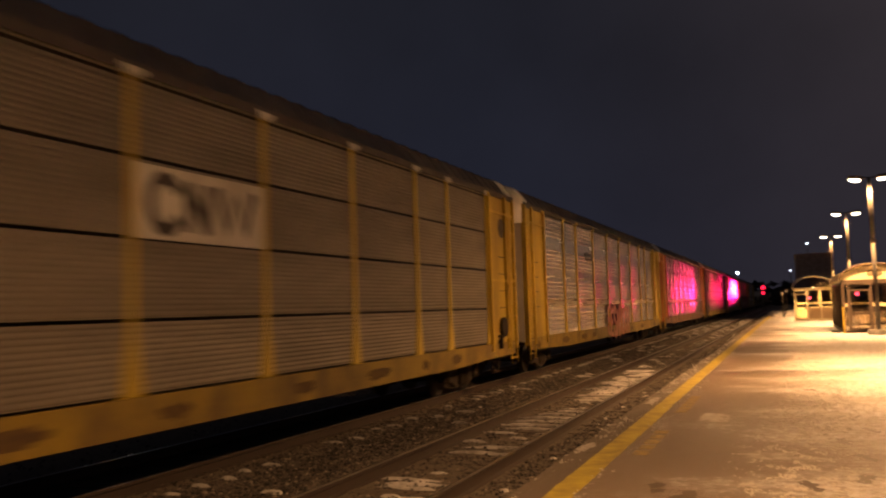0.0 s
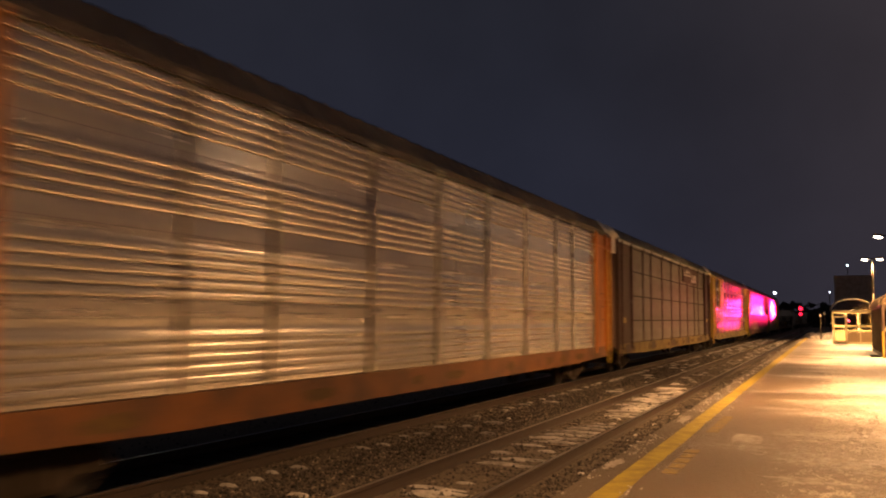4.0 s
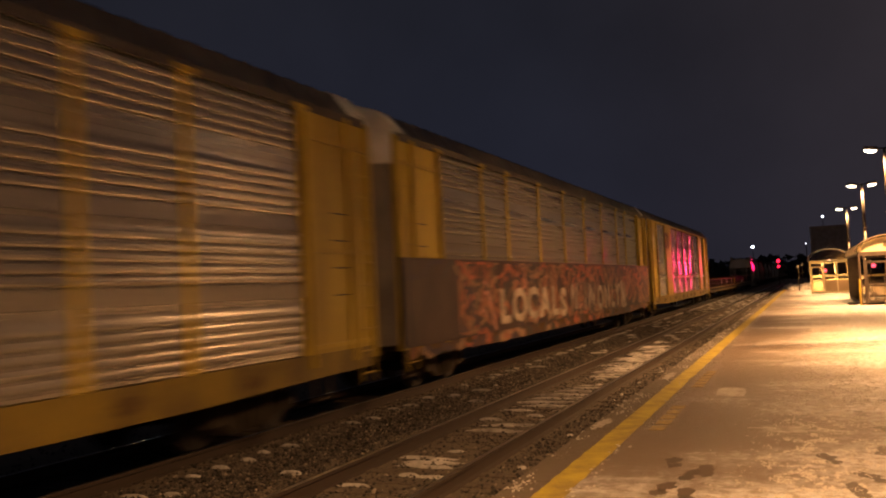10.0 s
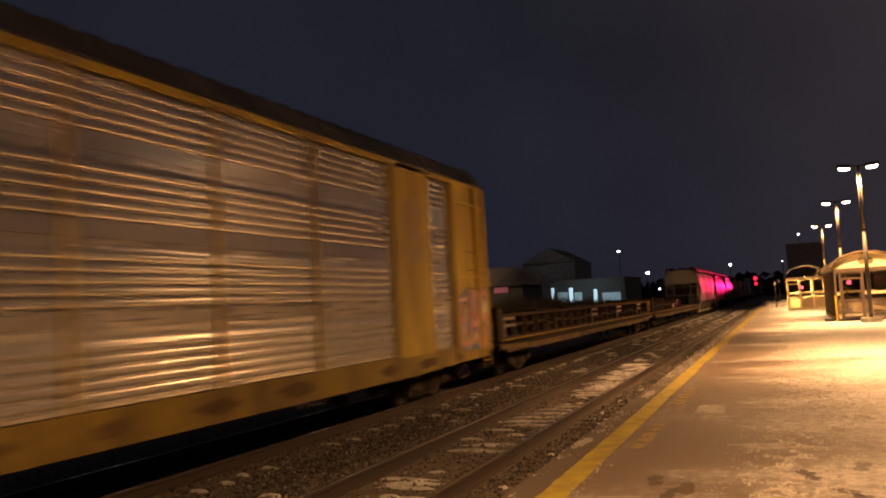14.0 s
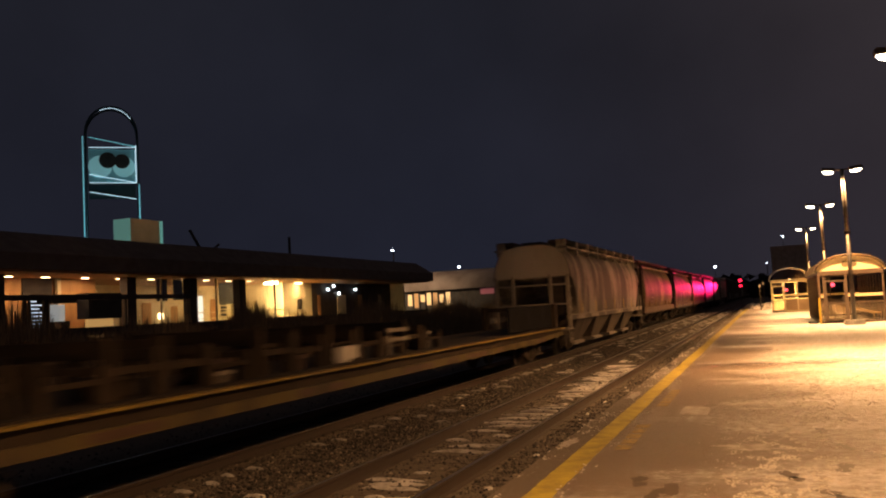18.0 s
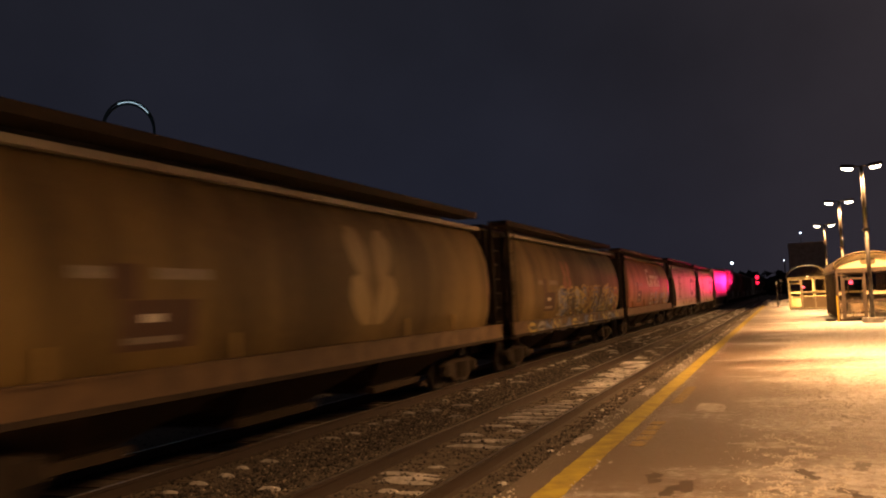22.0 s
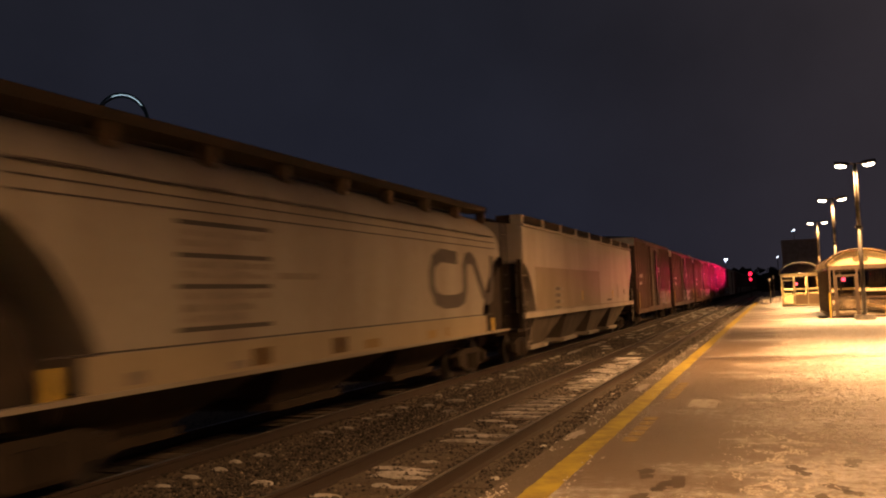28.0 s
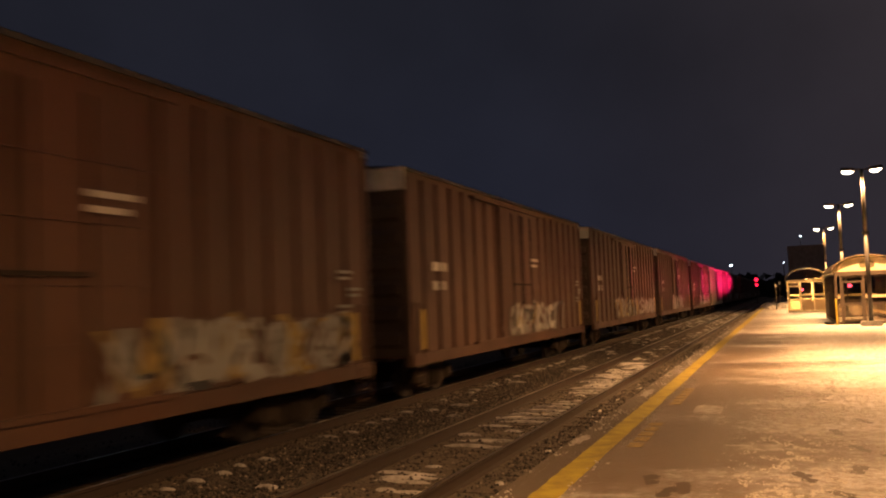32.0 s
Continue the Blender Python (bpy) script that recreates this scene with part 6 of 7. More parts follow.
M_SIGN = mat("grey_sign_back", (0.3, 0.3, 0.32), 0.5)
for x, y, h in ((-0.7, 92.0, 2.6), (-0.35, 101.0, 2.9)):
    p = thing("sign_post", pose(x, y, 0), "thin grey post with a small sign", "sign post", "sign posts at the platform end")
    bm = bmesh.new()
    rod(bm, (0, 0, 0), (0, 0, h), 0.04, 8)
    part("post", bm, M_POLE, p)
    part("plate", boxes((-0.09, 0.09, -0.06, -0.042, h - 0.35, h - 0.05)), M_SIGN, p)
bm = bmesh.new()
for i in range(40):
    cx, cy = -1.9 + 3.4 * rng.random(), 97 + 12 * rng.random()
    drift(cx, cy, rng.uniform(0.4, 1.2), rng.uniform(0.3, 0.9), 0.0, rng.uniform(0.3, 0.7))
tagged(part("snow_bank", bm, M_SNOW), "shovelled snow at the end of the platform", "snow", kind="stuff")

# footprints pressed into the thin snow
M_PRINT = mat("wet_print", (0.095, 0.07, 0.05), 0.5, dirt=(0.14, 0.105, 0.078), scale=14.0)
rl = random.Random(53)
for x, y, a in ((-1.36, 9.03, 10), (-1.13, 8.48, -12), (-1.00, 8.66, 5), (-1.30, 7.86, -10), (-1.08, 7.70, 8), (0.30, 8.1, 10), (0.46, 8.6, 30), (0.10, 9.4, 15), (0.62, 9.9, -10), (0.72, 11.2, 20), (0.55, 12.4, 5), (1.05, 10.6, 25), (0.95, 13.5, 15)):
    bm = bmesh.new()
    ph = rl.uniform(0, 9)
    for cy, ry, rx in ((0.10, 0.17, 0.075), (-0.14, 0.12, 0.065)):
        bm.faces.new([bm.verts.new((rx * (1 + 0.7 * noise.noise(Vector((math.cos(6.283 * i / 22) * 2.4, math.sin(6.283 * i / 22) * 2.4, ph + cy)))) * math.cos(6.283 * i / 22), cy + ry * (1 + 0.7 * noise.noise(Vector((math.cos(6.283 * i / 22) * 2.4, math.sin(6.283 * i / 22) * 2.4, ph + cy)))) * math.sin(6.283 * i / 22), 0.003)) for i in range(22)])
    fp = part("footprint", bm, M_PRINT, platform)
    fp.matrix_basis = pose(x, y, 0.001 * (len(platform.children) % 3), 0, 0, a)

# ---- the station building across the tracks ----
BX = -35.0
M_FASCIA = mat("dark_roof_fascia", (0.14, 0.105, 0.085), 0.8, amount=0.5)
M_COLUMN = mat("dark_column", (0.05, 0.035, 0.03), 0.6)
M_WOOD = mat("warm_timber_wall", (0.42, 0.22, 0.09), 0.6, dirt=(0.25, 0.12, 0.05), amount=0.5, scale=1.0, streak=0.8)
M_PLASTER = mat("cream_plaster", (0.60, 0.50, 0.34), 0.8, amount=0.25)
M_FLOOR = mat("pale_floor", (0.35, 0.28, 0.2), 0.4)
M_DOWN = glow("downlight", (1.0, 0.72, 0.38), 12.0)
M_FLOOD = glow("bright_soffit_light", (1.0, 0.72, 0.34), 120.0)
M_COOLWHITE = glow("cool_white_glow", (0.75, 0.85, 1.0), 0.8)
M_SPARK = glow("small_cool_lamp", (0.8, 0.95, 1.0), 6.0)
M_COOL = glow("cool_door_light", (0.75, 0.8, 0.8), 0.28)
FZ, CZ, RZ = 1.05, 4.66, 6.85
st = thing("station_building", pose(0, 0, 0), "low glazed station building with deep dark roof", "building")
part("floor_slab", boxes((BX - 12, BX + 1.5, 14, 83, 0.4, FZ)), M_FLOOR, st)
part("back_wall", boxes((BX - 12.3, BX - 12, 14, 83, FZ, CZ)), M_PLASTER, st)
for y in (14.0, 82.7):
    part("end_wall", boxes((BX - 12, BX - 0.5, y, y + 0.3, FZ, CZ)), M_PLASTER, st)
part("soffit", boxes((BX - 12, BX + 2.2, 14, 83.5, CZ, CZ + 0.1)), M_WOOD, st)
bm = bmesh.new()
prism(bm, [(BX + 2.4, CZ + 0.1), (BX + 2.4, CZ + 0.9), (BX + 0.5, RZ - 0.1), (BX - 1.5, RZ), (BX - 13, RZ), (BX - 13, CZ + 0.1)], 13.5, 84.0, "y")
part("roof", bm, M_FASCIA, st, "deep dark roof")
for y in (31.4, 40.76, 46.57, 52.14):
    part("column", boxes((BX - 0.3, BX + 0.25, y - 0.38, y + 0.38, FZ, CZ)), M_COLUMN, st)
for y0, y1 in ((20, 32.6), (33.0, 34.9), (36.9, 40.3)):
    part("timber_wall", boxes((BX - 2.2, BX - 2.0, y0, y1, FZ, CZ)), M_WOOD, st, "timber clad wall")
part("door_post", boxes((BX - 1.9, BX - 1.7, 37.1, 37.35, FZ, CZ)), M_PLASTER, st)
part("lintel", boxes((BX - 2.2, BX - 1.9, 34.9, 36.9, 3.5, CZ)), M_COLUMN, st)
part("canopy_board", boxes((BX + 0.1, BX + 0.3, 34.7, 36.6, 3.2, 3.66)), M_COLUMN, st, "dark board over the entrance")
part("inner_wall", boxes((BX - 7.2, BX - 7.0, 40.3, 61.2, FZ, CZ)), M_PLASTER, st)
part("bright_wall", boxes((BX - 2.2, BX - 2.0, 61.25, 66.0, FZ, CZ)), M_PLASTER, st, "brightly lit cream wall")
part("bright_wall", boxes((BX - 7.0, BX - 2.2, 61.25, 61.45, FZ, CZ)), M_PLASTER, st)
part("corner_post", boxes((BX - 2.05, BX - 1.9, 61.1, 61.3, FZ, CZ)), M_PLASTER, st)
part("wall_panel", boxes((BX - 1.99, BX - 1.94, 63.5, 64.2, 2.45, 3.3)), M_MARK, st)
for k in range(5):
    part("wall_sign", boxes((BX - 6.9, BX - 6.85, 59.6, 60.4, 2.2 + 0.3 * k, 2.4 + 0.3 * k)), M_MARK, st)
part("dark_wall", boxes((BX - 2.2, BX - 2.0, 66.0, 82.7, FZ, CZ)), M_COLUMN, st)
for y0, y1, m in ((67.0, 67.5, M_WOOD), (70.6, 72.4, M_PLASTER), (75.0, 75.9, M_WOOD), (79.6, 80.2, M_PLASTER)):
    part("doorway", boxes((BX - 1.99, BX - 1.96, y0, y1, FZ, 3.6)), m, st)
for y, z in ((68.8, 4.1), (69.9, 4.42), (70.9, 3.75), (74.3, 4.1)):
    part("wall_lamp", boxes((BX - 1.95, BX - 1.8, y - 0.1, y + 0.1, z - 0.1, z + 0.1)), M_SPARK, st, "small cool wall lamp")
for y in (33.2, 35.6, 38.46, 41.19, 44.11, 46.93, 49.71, 52.36, 55.0):
    part("downlight", boxes((BX - 1.2, BX - 0.9, y - 0.15, y + 0.15, CZ - 0.03, CZ - 0.004)), M_DOWN, st, "small round ceiling light")
part("soffit_lamp", boxes((BX - 1.9, BX - 1.3, 58.4, 59.4, CZ - 0.16, CZ - 0.01)), M_FLOOD, st, "bright ceiling light")
part("soffit_lamp", boxes((BX - 1.9, BX - 1.5, 63.0, 63.6, CZ - 0.10, CZ - 0.01)), M_DOWN, st)
# glazing between the columns
for y0, y1 in ((41.2, 46.15), (47.0, 51.75), (52.55, 61.0)):
    part("pane", boxes((BX - 0.02, BX + 0.0, y0, y1, FZ + 0.1, CZ)), M_CLEAR, st).visible_shadow = False
    part("transom", boxes((BX - 0.06, BX + 0.04, y0, y1, FZ, FZ + 0.1)), M_BRONZE, st)
    part("mullion", boxes((BX - 0.06, BX + 0.04, 0.5 * (y0 + y1) - 0.05, 0.5 * (y0 + y1) + 0.05, FZ + 0.1, CZ)), M_PLASTER, st)
for z in (2.0, 2.42):
    part("handrail", boxes((BX - 1.1, BX - 1.06, 46.8, 61.0, z, z + 0.05)), M_PLASTER, st, "pale handrail")
part("bright_door", boxes((BX - 6.98, BX - 6.94, 56.41, 57.34, FZ, 3.86)), M_COOLWHITE, st, "door glazed with bright light")
for y0, y1, z0, z1, m in ((58.3, 59.0, FZ, 3.6, M_WOOD), (50.2, 51.2, FZ, 3.4, M_WOOD), (48.0, 49.5, FZ, 2.9, M_COLUMN), (53.4, 54.2, FZ, 3.1, M_WOOD), (52.0, 52.5, 2.2, 2.6, M_DOWN)):
    part("inner_door", boxes((BX - 6.98, BX - 6.94, y0, y1, z0, z1)), m, st)
for x, y0, y1, z in ((-0.3, 43.6, 44.6, 3.24), (-0.3, 45.2, 46.1, 3.3), (-3.0, 53.9, 56.1, 3.05)):
    part("hanging_board", boxes((BX + x, BX + x + 0.03, y0, y1, z, CZ - 0.05)), M_MARK, st, "dark hanging board")
for y, w in ((28, 50), (33.5, 80), (38.5, 70)):
    area("concourse_light", (BX - 0.9, y, CZ - 0.08), (BX - 0.9, y, 0), w, (1.0, 0.62, 0.32), 0.6, 3.0)
for y, w in ((44, 42), (52, 105)):
    area("concourse_light", (BX - 4.0, y, CZ - 0.08), (BX - 4.0, y, 0), w, (1.0, 0.70, 0.40), 2.0, 3.0)
area("soffit_light", (BX - 1.4, 59.4, CZ - 0.25), (BX - 1.9, 60.4, 0), 700.0, (1.0, 0.66, 0.26), 0.6, 1.0)
area("soffit_light", (BX - 1.2, 63.4, CZ - 0.15), (BX - 1.5, 63.4, 0), 120.0, (1.0, 0.66, 0.26), 0.4, 0.6)
tw_wall = thing("planter_wall", pose(BX + 1.9, 0, 0), "low dark wall before the glazing", "wall")
part("coping", boxes((-0.15, 0.15, 40.5, 83, 1.78, 1.86)), M_COLUMN, tw_wall)
part("wall", boxes((-0.1, 0.1, 40.5, 83, 0.6, 1.78)), M_COLUMN, tw_wall)
part("parapet", boxes((-0.1, 0.1, 20, 40.49, 1.42, 1.86)), M_COLUMN, tw_wall, "dark parapet board on short posts")
for y in (20.3, 25.0, 30.0, 35.0, 40.2):
    part("post", boxes((-0.08, 0.08, y - 0.08, y + 0.08, 0.3, 1.418)), M_COLUMN, tw_wall)
# things in front of the glazing
ps = thing("poster_board", pose(BX + 0.0, 34.05, FZ), "tall framed notice board with white lines", "notice board")
part("board", boxes((-0.05, 0.05, -0.66, 0.66, 0.5, 2.48)), M_COLUMN, ps)
part("frame", boxes((0.04, 0.07, -0.72, -0.65, 0.45, 2.53), (0.04, 0.07, 0.65, 0.72, 0.45, 2.53), (0.04, 0.07, -0.65, 0.65, 0.45, 0.5), (0.04, 0.07, -0.65, 0.65, 2.48, 2.53)), M_WOOD, ps)
# printed lines given their own glow in place of light on the board
for i in range(9):
    part("text_line", boxes((0.051, 0.056, -0.52, -0.52 + (0.4, 0.7, 0.55, 0.8, 1.0, 0.7, 0.8, 0.7, 0.4)[i], 2.3 - 0.19 * i - 0.07, 2.3 - 0.19 * i)), M_COOLWHITE, ps, "white line of unreadable text, given a glow")
k1 = thing("vending_machine", pose(BX + 0.0, 35.5, FZ), "dark upright cabinet beside the entrance", "cabinet")
part("cabinet", boxes((-0.4, 0.4, -0.3, 0.3, 0, 1.2)), M_MARK, k1)
part("screen", boxes((-0.3, -0.25, -0.55, 0.6, 1.2, 2.1)), M_COOL, k1)
k2 = thing("dark_kiosk", pose(BX + 1.0, 37.33, FZ), "dark closed kiosk above a panel glowing as if lit", "kiosk")
part("shutter", boxes((-0.4, 0.4, -1.25, 1.25, 1.26, 2.63)), M_MARK, k2)
# the lit area below the shutter, put in as a glowing panel
part("counter_glow", boxes((-0.1, 0.0, -1.0, 1.0, 0.1, 1.24)), glow("warm_counter_glow", (1.0, 0.55, 0.18), 0.4), k2)
bb = thing("canopy_beam", pose(BX + 3.0, 0, 0), "long dark rail in front of the building", "rail")
part("rail", boxes((-0.08, 0.08, 26, 42.5, 3.25, 3.5)), M_COLUMN, bb)
for y in (26.2, 31.5, 37.0, 42.2):
    part("post", boxes((-0.06, 0.06, y - 0.06, y + 0.06, FZ - 0.3, 3.25)), M_COLUMN, bb)
# roof-top plant
ru = thing("rooftop_unit", pose(BX - 3, 0, RZ), "pale metal plant box with a lit green end", "roof unit")
part("casing", boxes((-1.36, 0, 44.64, 47.75, 0.0, 1.9)), M_CREAM, ru)
# green light falling on the casing's end and edge is put in as glow
part("end_panel", boxes((-1.34, -0.02, 44.58, 44.638, 0.05, 1.88)), glow("green_light_on_end", (0.35, 0.8, 0.68), 0.17), ru, "end face with its green light put in as glow")
part("edge_trim", boxes((0.002, 0.05, 47.45, 47.72, 0.05, 1.9)), glow("green_light_on_edge", (0.3, 0.85, 0.75), 0.22), ru)
an = thing("aerial", pose(BX - 6, 56.5, RZ), "dark roof-top aerial with angled arms", "aerial")
bm = bmesh.new()
rod(bm, (0, 0, 0), (0, -1.8, 2.0), 0.12, 8)
rod(bm, (0, 0, 0), (0, 1.9, 1.1), 0.10, 8)
rod(bm, (0, -0.2, 0.0), (0, 0.2, 0.6), 0.16, 8)
part("arm", bm, M_MARK, an)
ap = thing("roof_mast", pose(BX - 4, 66, RZ), "thin mast on the station roof", "mast")
bm = bmesh.new()
rod(bm, (0, 0, -0.5), (0, 0, 2.0), 0.12, 8)
part("mast", bm, M_MARK, ap)

# tall arched sign tower behind the building
M_TOWER = mat("dark_teal_steel", (0.02, 0.05, 0.06), 0.4, 0.3, amount=0.3)
M_TUBE = glow("cool_tube", (0.25, 0.75, 0.9), 0.35)
M_TUBEW = glow("white_tube", (0.6, 0.85, 1.0), 0.75)
M_DISC = glow("lit_sign_disc", (0.35, 0.75, 0.8), 0.22)
tw = thing("sign_tower", look((-46.3, 52.5, 0), (-46.3 - 0.66 * 10, 52.5 + 0.75 * 10, 0)) @ pose(0, 0, 0, -90, 0, 0), "tall arched sign tower with lit edges", "sign tower")
W2, ZT = 1.86, 18.6
arcpts = [(-W2, 0.0)] + [(-W2 * math.cos(math.pi * i / 14), ZT - W2 * 1.15 + W2 * 1.15 * math.sin(math.pi * i / 14)) for i in range(15)] + [(W2, 0.0)]
for dy, nm in ((-0.5, "front_frame"), (0.6, "rear_frame")):
    bm = bmesh.new()
    for a, b in zip(arcpts, arcpts[1:]):
        rod(bm, (a[0], dy, a[1]), (b[0], dy, b[1]), 0.085, 8)
    part(nm, bm, M_TOWER, tw)
bm = bmesh.new()
for a, b in list(zip(arcpts, arcpts[1:]))[6:12]:
    rod(bm, (a[0] * 0.97, -0.55, a[1] - 0.12), (b[0] * 0.97, -0.55, b[1] - 0.12), 0.03, 6)
part("edge_light", bm, M_TUBEW, tw, "glowing edge tube")
for x, y, z0, z1, m in ((-W2 - 0.18, -0.4, 6.0, 16.3, M_TUBE), (W2 - 0.15, -0.66, 12.7, 15.6, M_TUBEW), (W2 + 0.05, -0.66, 7.5, 12.6, M_TUBE)):
    bm = bmesh.new()
    rod(bm, (x, y, z0), (x, y, z1), 0.05, 6)
    part("edge_light", bm, m, tw, "glowing edge tube")
for za, zb, m in ((16.2, 15.5, M_TUBE), (15.4, 15.45, M_TUBEW), (13.35, 12.7, M_TUBEW), (12.7, 12.7, M_TUBEW), (12.0, 11.45, M_TUBEW)):
    bm = bmesh.new()
    rod(bm, (-W2 + 0.25, -0.62, za), (W2 - 0.15, -0.62, zb), 0.032, 6)
    part("edge_light", bm, m, tw, "glowing edge tube")
part("sign_panel", boxes((-W2 + 0.2, W2 - 0.2, -0.5, -0.3, 12.8, 15.3)), glow("sign_panel", (0.16, 0.42, 0.48), 0.075), tw, "dimly lit grey-green sign panel")
part("shade_panel", boxes((-W2 + 0.2, W2 - 0.2, -0.5, -0.3, 11.5, 12.6)), M_TOWER, tw)
for x, z, rx, m, yy in ((-0.85, 13.95, 0.85, M_DISC, -0.53), (0.85, 13.95, 0.80, M_DISC, -0.53), (-0.30, 14.45, 0.62, M_MARK, -0.56), (0.72, 14.38, 0.56, M_MARK, -0.56)):
    bm = bmesh.new()
    rod(bm, (x, yy, z), (x, yy + 0.03, z), rx, 24)
    part("logo_disc", bm, m, tw, "plain round logo shape")
# unseen fill lamps above the roof: one for the plant box, one for the tower
area("roof_fill_light", (-35.5, 46.2, 8.9), (-38.0, 46.2, 7.9), 5.0, (1.0, 0.7, 0.45), 0.4, 0.4)
area("roof_fill_light", (-44.6, 50.2, 8.2), (-46.3, 52.5, 12.5), 60.0, (0.5, 0.9, 1.0), 0.5, 0.5)

# ---- scrub on the bank between the tracks and the building ----
M_BRUSH = mat("dry_brush", (0.34, 0.23, 0.125), 0.9, dirt=(0.15, 0.10, 0.06), amount=0.7, scale=2.0)
rng = random.Random(19)
verts, faces = [], []
for _ in range(42000):
    y = rng.uniform(8, 95)
    x = rng.uniform(-26, -13.5)
    gz = -0.6 + 1.65 * min(1.0, max(0.0, (-13.0 - x) / 7.0))
    tall = (0.6 + 1.0 * max(0, math.sin(y * 0.7 + x) * math.sin(y * 0.23))) * rng.uniform(0.5, 1.35)
    a, lean = rng.uniform(0, 6.28), rng.uniform(0.05, 0.35)
    w = rng.uniform(0.015, 0.06)
    k = len(verts)
    ca, sa = math.cos(a), math.sin(a)
    verts += [(x - sa * w, y + ca * w, gz - 0.05), (x + sa * w, y - ca * w, gz - 0.05), (x + ca * lean, y + sa * lean, gz + tall)]
    faces.append((k, k + 1, k + 2))
me = bpy.data.meshes.new("brush")
me.from_pydata(verts, [], faces)
me.materials.append(M_BRUSH)
tagged(new("brush", me), "dry brown scrub on the bank", "scrub", kind="stuff")

# ---- farther buildings, lights and trees ----
def house(name, x0, x1, y0, y1, z0, z1, ridge, wall, label, windows=()):
    h = thing(name, pose(0, 0, 0), label, "building")
    part("wall", boxes((x0, x1, y0, y1, z0, z1)), wall, h)
    bm = bmesh.new()
    xm = 0.5 * (x0 + x1)
    prism(bm, [(x0 - 0.5, z1), (xm, ridge), (x1 + 0.5, z1)], y0 - 0.5, y1 + 0.5, "y") if ridge > z1 else box(bm, x0 - 0.1, x1 + 0.1, y0 - 0.1, y1 + 0.1, z1, z1 + 0.3)
    part("roof", bm, {"low_shop": M_FARPALE, "dark_block": wall}.get(name, M_FASCIA), h)
    for wx0, wx1, wz0, wz1, m in windows:
        w = part("window", boxes((wx0, wx1, y0 - 0.06, y0 - 0.02, wz0, wz1)), m, h, "lit window")
        part("frame", boxes((wx0 - 0.1, wx1 + 0.1, y0 - 0.08, y0 - 0.062, wz1, wz1 + 0.12)), M_MARK, w)
    return h


M_FARBLOCK = mat("far_brown_wall", (0.42, 0.33, 0.28), 0.9)
M_FARPALE = mat("far_pale_wall", (0.16, 0.145, 0.12), 0.8)
M_LITY = glow("far_warm_window", (1.0, 0.6, 0.25), 0.9)
M_LITY2 = glow("far_dim_window", (1.0, 0.5, 0.2), 0.3)
M_LITW2 = glow("far_pale_window", (0.6, 0.85, 1.0), 0.13)
M_LITW = glow("far_cool_window", (0.6, 0.85, 1.0), 0.8)
shop = house("low_shop", -49.0, -32.6, 112, 122, 1.0, 4.4, 4.4, M_FARPALE, "low shop with a pale rounded roof and lit windows", [(-47.4 + 0.95 * i, -46.75 + 0.95 * i, (2.4, 2.1, 2.9, 2.4, 2.0, 2.7, 2.3)[i], (4.0, 4.15, 3.9, 4.15, 4.1, 3.8, 4.1)[i], (M_LITY, M_LITY2)[i % 3 == 1]) for i in range(7)])
bm = bmesh.new()
sheet(bm, [[(x0, y0, z), (x1, y0, z), (x1, y1, z), (x0, y1, z)] for x0, x1, y0, y1, z in ((-49.6, -32.0, 111.4, 122.6, 4.42), (-49.5, -32.1, 111.6, 122.4, 5.3), (-49.1, -32.5, 112.2, 121.8, 6.1), (-48.4, -33.4, 113.4, 120.6, 6.75), (-47.2, -35.0, 115.0, 119.0, 7.1))], True)
part("rounded_roof", bm, mat("frosted_roof", (0.42, 0.34, 0.28), 0.8, dirt=(0.2, 0.15, 0.12), amount=0.7, scale=0.4), shop, "pale frosted rounded roof", True)
part("roof_cap", boxes((-47.25, -34.95, 114.95, 119.05, 7.06, 7.14)), M_FARPALE, shop)
for i in range(6):
    part("door_post", boxes((-46.7 + 0.95 * i, -46.5 + 0.95 * i, 111.80, 111.98, 1.0, 4.38)), M_MARK, shop)
part("shop_sign", boxes((-36.6, -34.6, 111.86, 111.95, 3.5, 4.3)), glow("dim_red_sign", (0.8, 0.25, 0.28), 0.10), shop, "dim reddish sign")
house("gabled_house", -62.0, -48.5, 215, 235, 1.0, 11.8, 15.8, M_FARPALE, "dim pale house with a gabled roof")
house("retail_hall", -62.0, -30.0, 178, 200, 1.0, 6.0, 6.0, M_FARPALE, "wide low hall with cool lit front", ((-51.6, -48.6, 2.6, 4.4, M_LITY2), (-45.5, -44.9, 1.6, 4.8, M_LITW), (-44.2, -42.0, 1.6, 3.8, M_LITW2), (-41.7, -40.9, 1.6, 4.6, M_LITW), (-40.6, -39.0, 1.8, 3.6, M_LITW2), (-36.5, -35.8, 1.4, 4.0, M_LITW), (-34.8, -31.0, 1.2, 3.2, M_LITW2)))
house("dark_block", 1.2, 7.2, 168, 185, 0.0, 9.6, 9.6, M_FARBLOCK, "dark building behind the shelters")
# added fill lamps without fixtures, to brighten the shop, hall and gabled house
area("shop_fill_light", (-47, 103.0, 9.5), (-47, 113, 5.5), 800.0, (1.0, 0.68, 0.42), 6.0, 0.5)
area("far_fill_light", (-37, 172, 6.0), (-38, 178, 2.5), 120.0, (0.6, 0.8, 1.0), 10.0, 0.5)
area("far_fill_light", (-55, 203, 18.0), (-55, 215, 12.0), 170.0, (0.8, 0.85, 1.0), 3.0, 0.5)
M_LED = glow("cool_street_light", (0.72, 0.86, 1.0), 45.0)
M_LED2 = glow("faint_street_light", (0.8, 0.86, 1.0), 9.0)
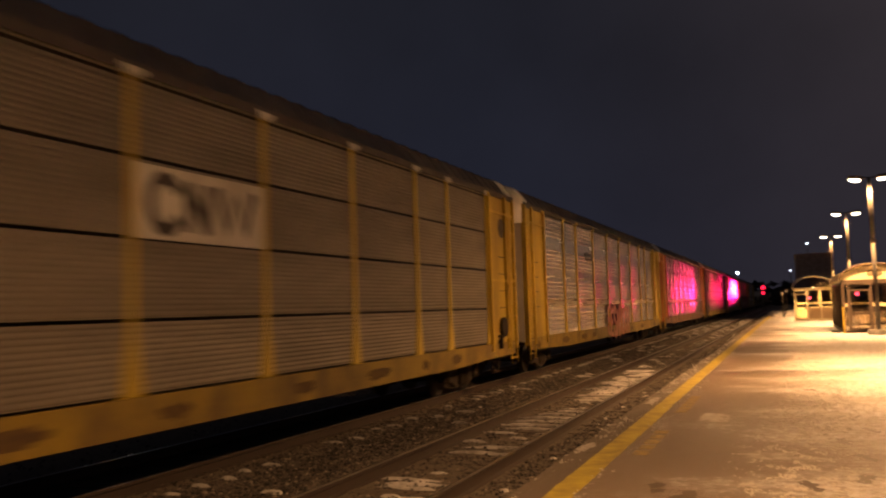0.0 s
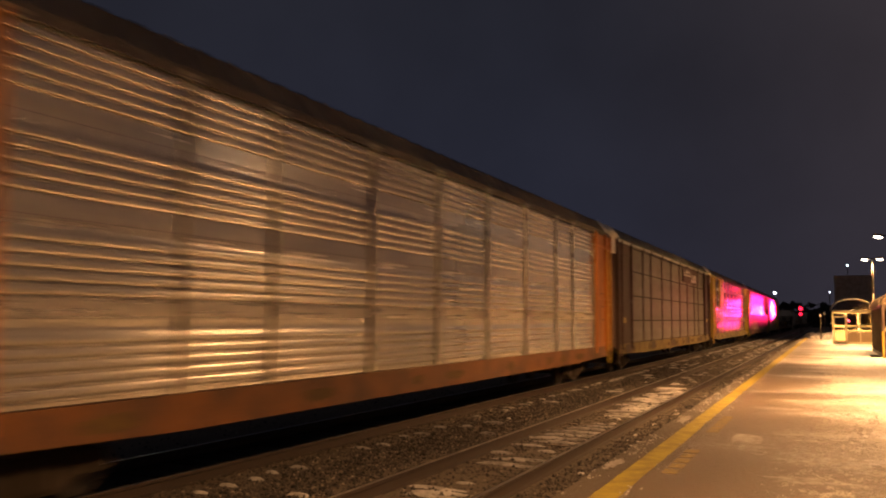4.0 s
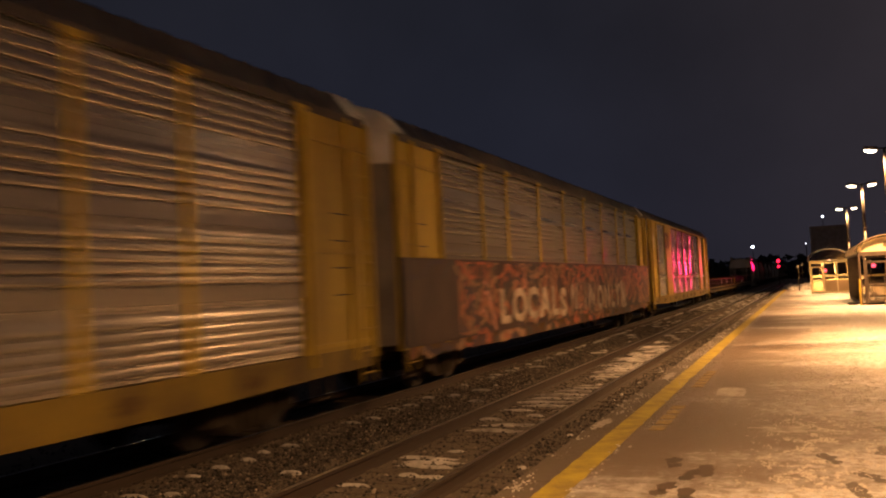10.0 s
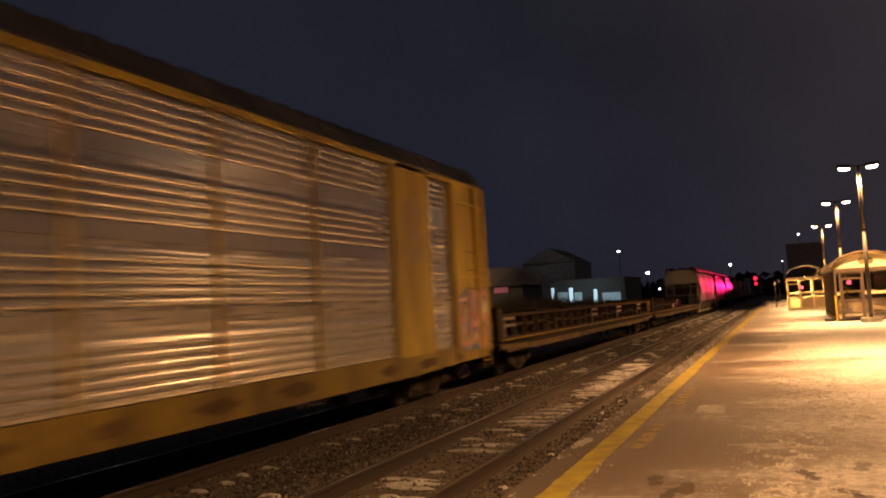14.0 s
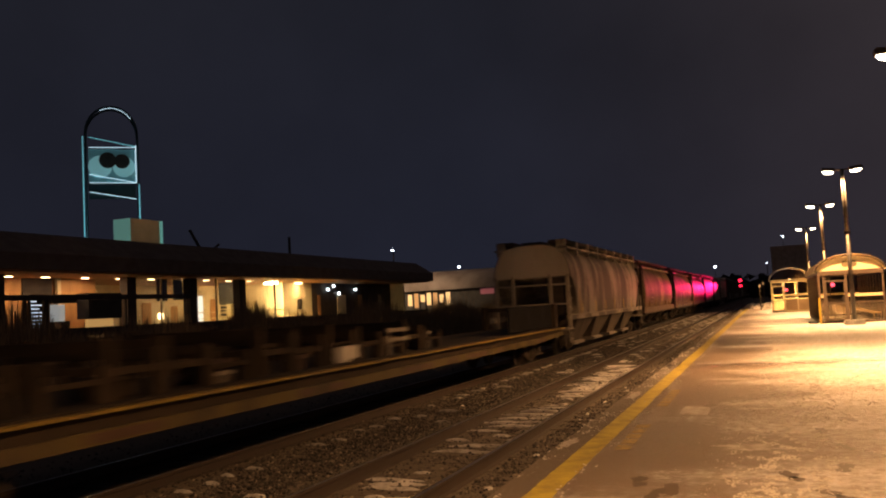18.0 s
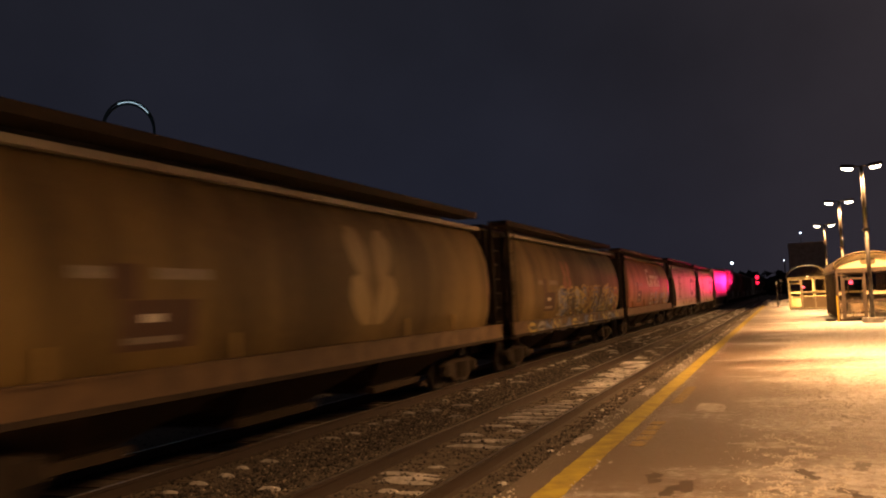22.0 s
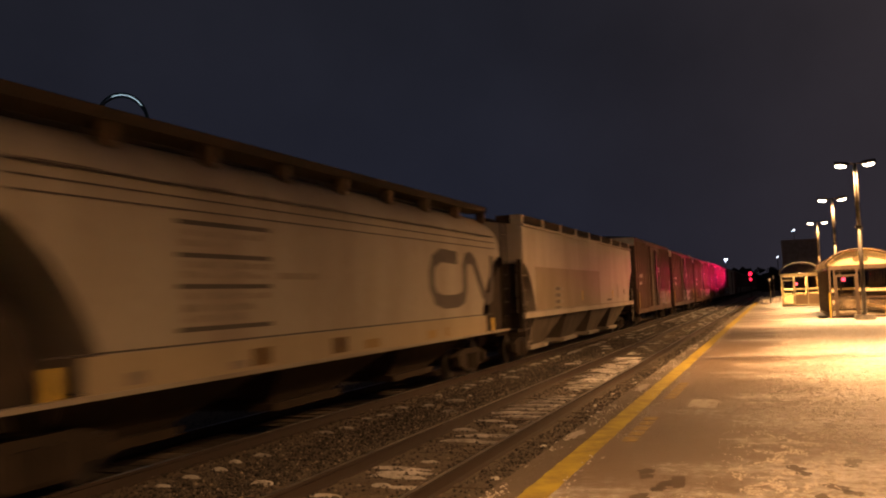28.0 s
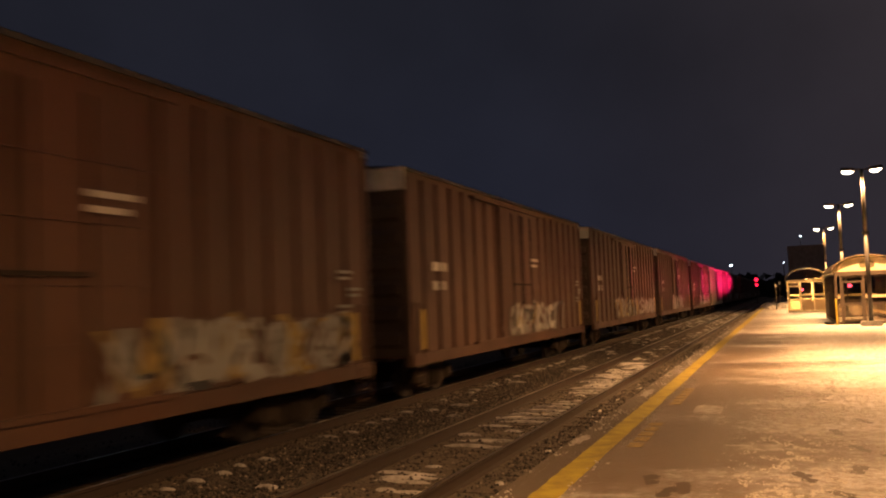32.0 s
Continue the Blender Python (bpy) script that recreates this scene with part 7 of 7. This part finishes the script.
for dx, dz, y, size, m in ((-0.191, 0.016, 200, 0.6, M_LED), (-0.164, 0.012, 200, 0.6, M_LED), (-0.142, 0.027, 230, 0.55, M_LED), (-0.173, 0.054, 200, 0.42, M_LED), (-0.052, 0.030, 260, 0.5, M_LED), (0.020, 0.058, 250, 0.28, M_LED), (-0.353, 0.0498, 150, 0.4, M_LED), (-0.4415, 0.0767, 120, 0.36, M_LED2), (-0.13, 0.008, 260, 0.5, M_LED2), (-0.12, 0.009, 270, 0.5, M_LED2), (0.002, 0.03, 180, 0.2, M_LED2)):
    x, z = dx * y, max(3.0, 1.87 + dz * y)
    sl = thing("street_lamp", pose(x, y, 0), "distant street lamp with a cool white head", "street lamp", "distant street lamps")
    bm = bmesh.new()
    rod(bm, (0, 0.3, 0.0), (0, 0.3, z), 0.09, 6)
    part("pole", bm, M_MARK, sl)
    bm = bmesh.new()
    bmesh.ops.create_icosphere(bm, subdivisions=2, radius=size * 0.5)
    for v in bm.verts:
        v.co.z *= 0.7
        v.co.x *= 1.3
    part("lamp_head", bm, m, sl).matrix_basis = pose(0, 0, z)

# far woods closing the view
M_WOODS = mat("night_trees", (0.022, 0.024, 0.02), 0.95, amount=0.5)
rng = random.Random(23)
verts, faces = [], []
for _ in range(7000):
    a = rng.uniform(-1.3, 1.0)
    d = rng.uniform(330, 420)
    x, y = d * math.sin(a), d * math.cos(a)
    top = 7.5 + 4.0 * noise.noise(Vector((x * 0.03, y * 0.03, 0))) + 2.0 * noise.noise(Vector((x * 0.15, 0, 1)))
    z = rng.uniform(-0.5, max(1.0, top))
    s = rng.uniform(0.8, 2.4)
    k = len(verts)
    for i in range(4):
        b = rng.uniform(0, 6.28)
        verts.append((x + s * math.cos(b), y + rng.uniform(-1, 1), z + s * math.sin(b)))
    faces.append((k, k + 1, k + 2))
    faces.append((k + 1, k + 2, k + 3))
me = bpy.data.meshes.new("far_woods")
me.from_pydata(verts, [], faces)
me.materials.append(M_WOODS)
tagged(new("far_woods", me), "dark distant tree line against the sky", "trees", kind="stuff")
bm = bmesh.new()
k = [(d * math.sin(a), d * math.cos(a)) for d in (430,) for a in [-1.5 + 0.06 * i for i in range(50)]]
sheet(bm, [[(x, y, -1) for x, y in k], [(x, y, 6.5) for x, y in k]])
tagged(part("far_bank", bm, M_WOODS), "dark wooded rise closing the distance", "backdrop", kind="structure")


# ---- movement ----
def motions():
    for car, s in CARS:
        walk(car, [(t, pose(FAR_X, s - SPEED * t, RAIL_Z)) for t in (0.0, 8.0, 16.0, 24.0, 32.0)])


motions()
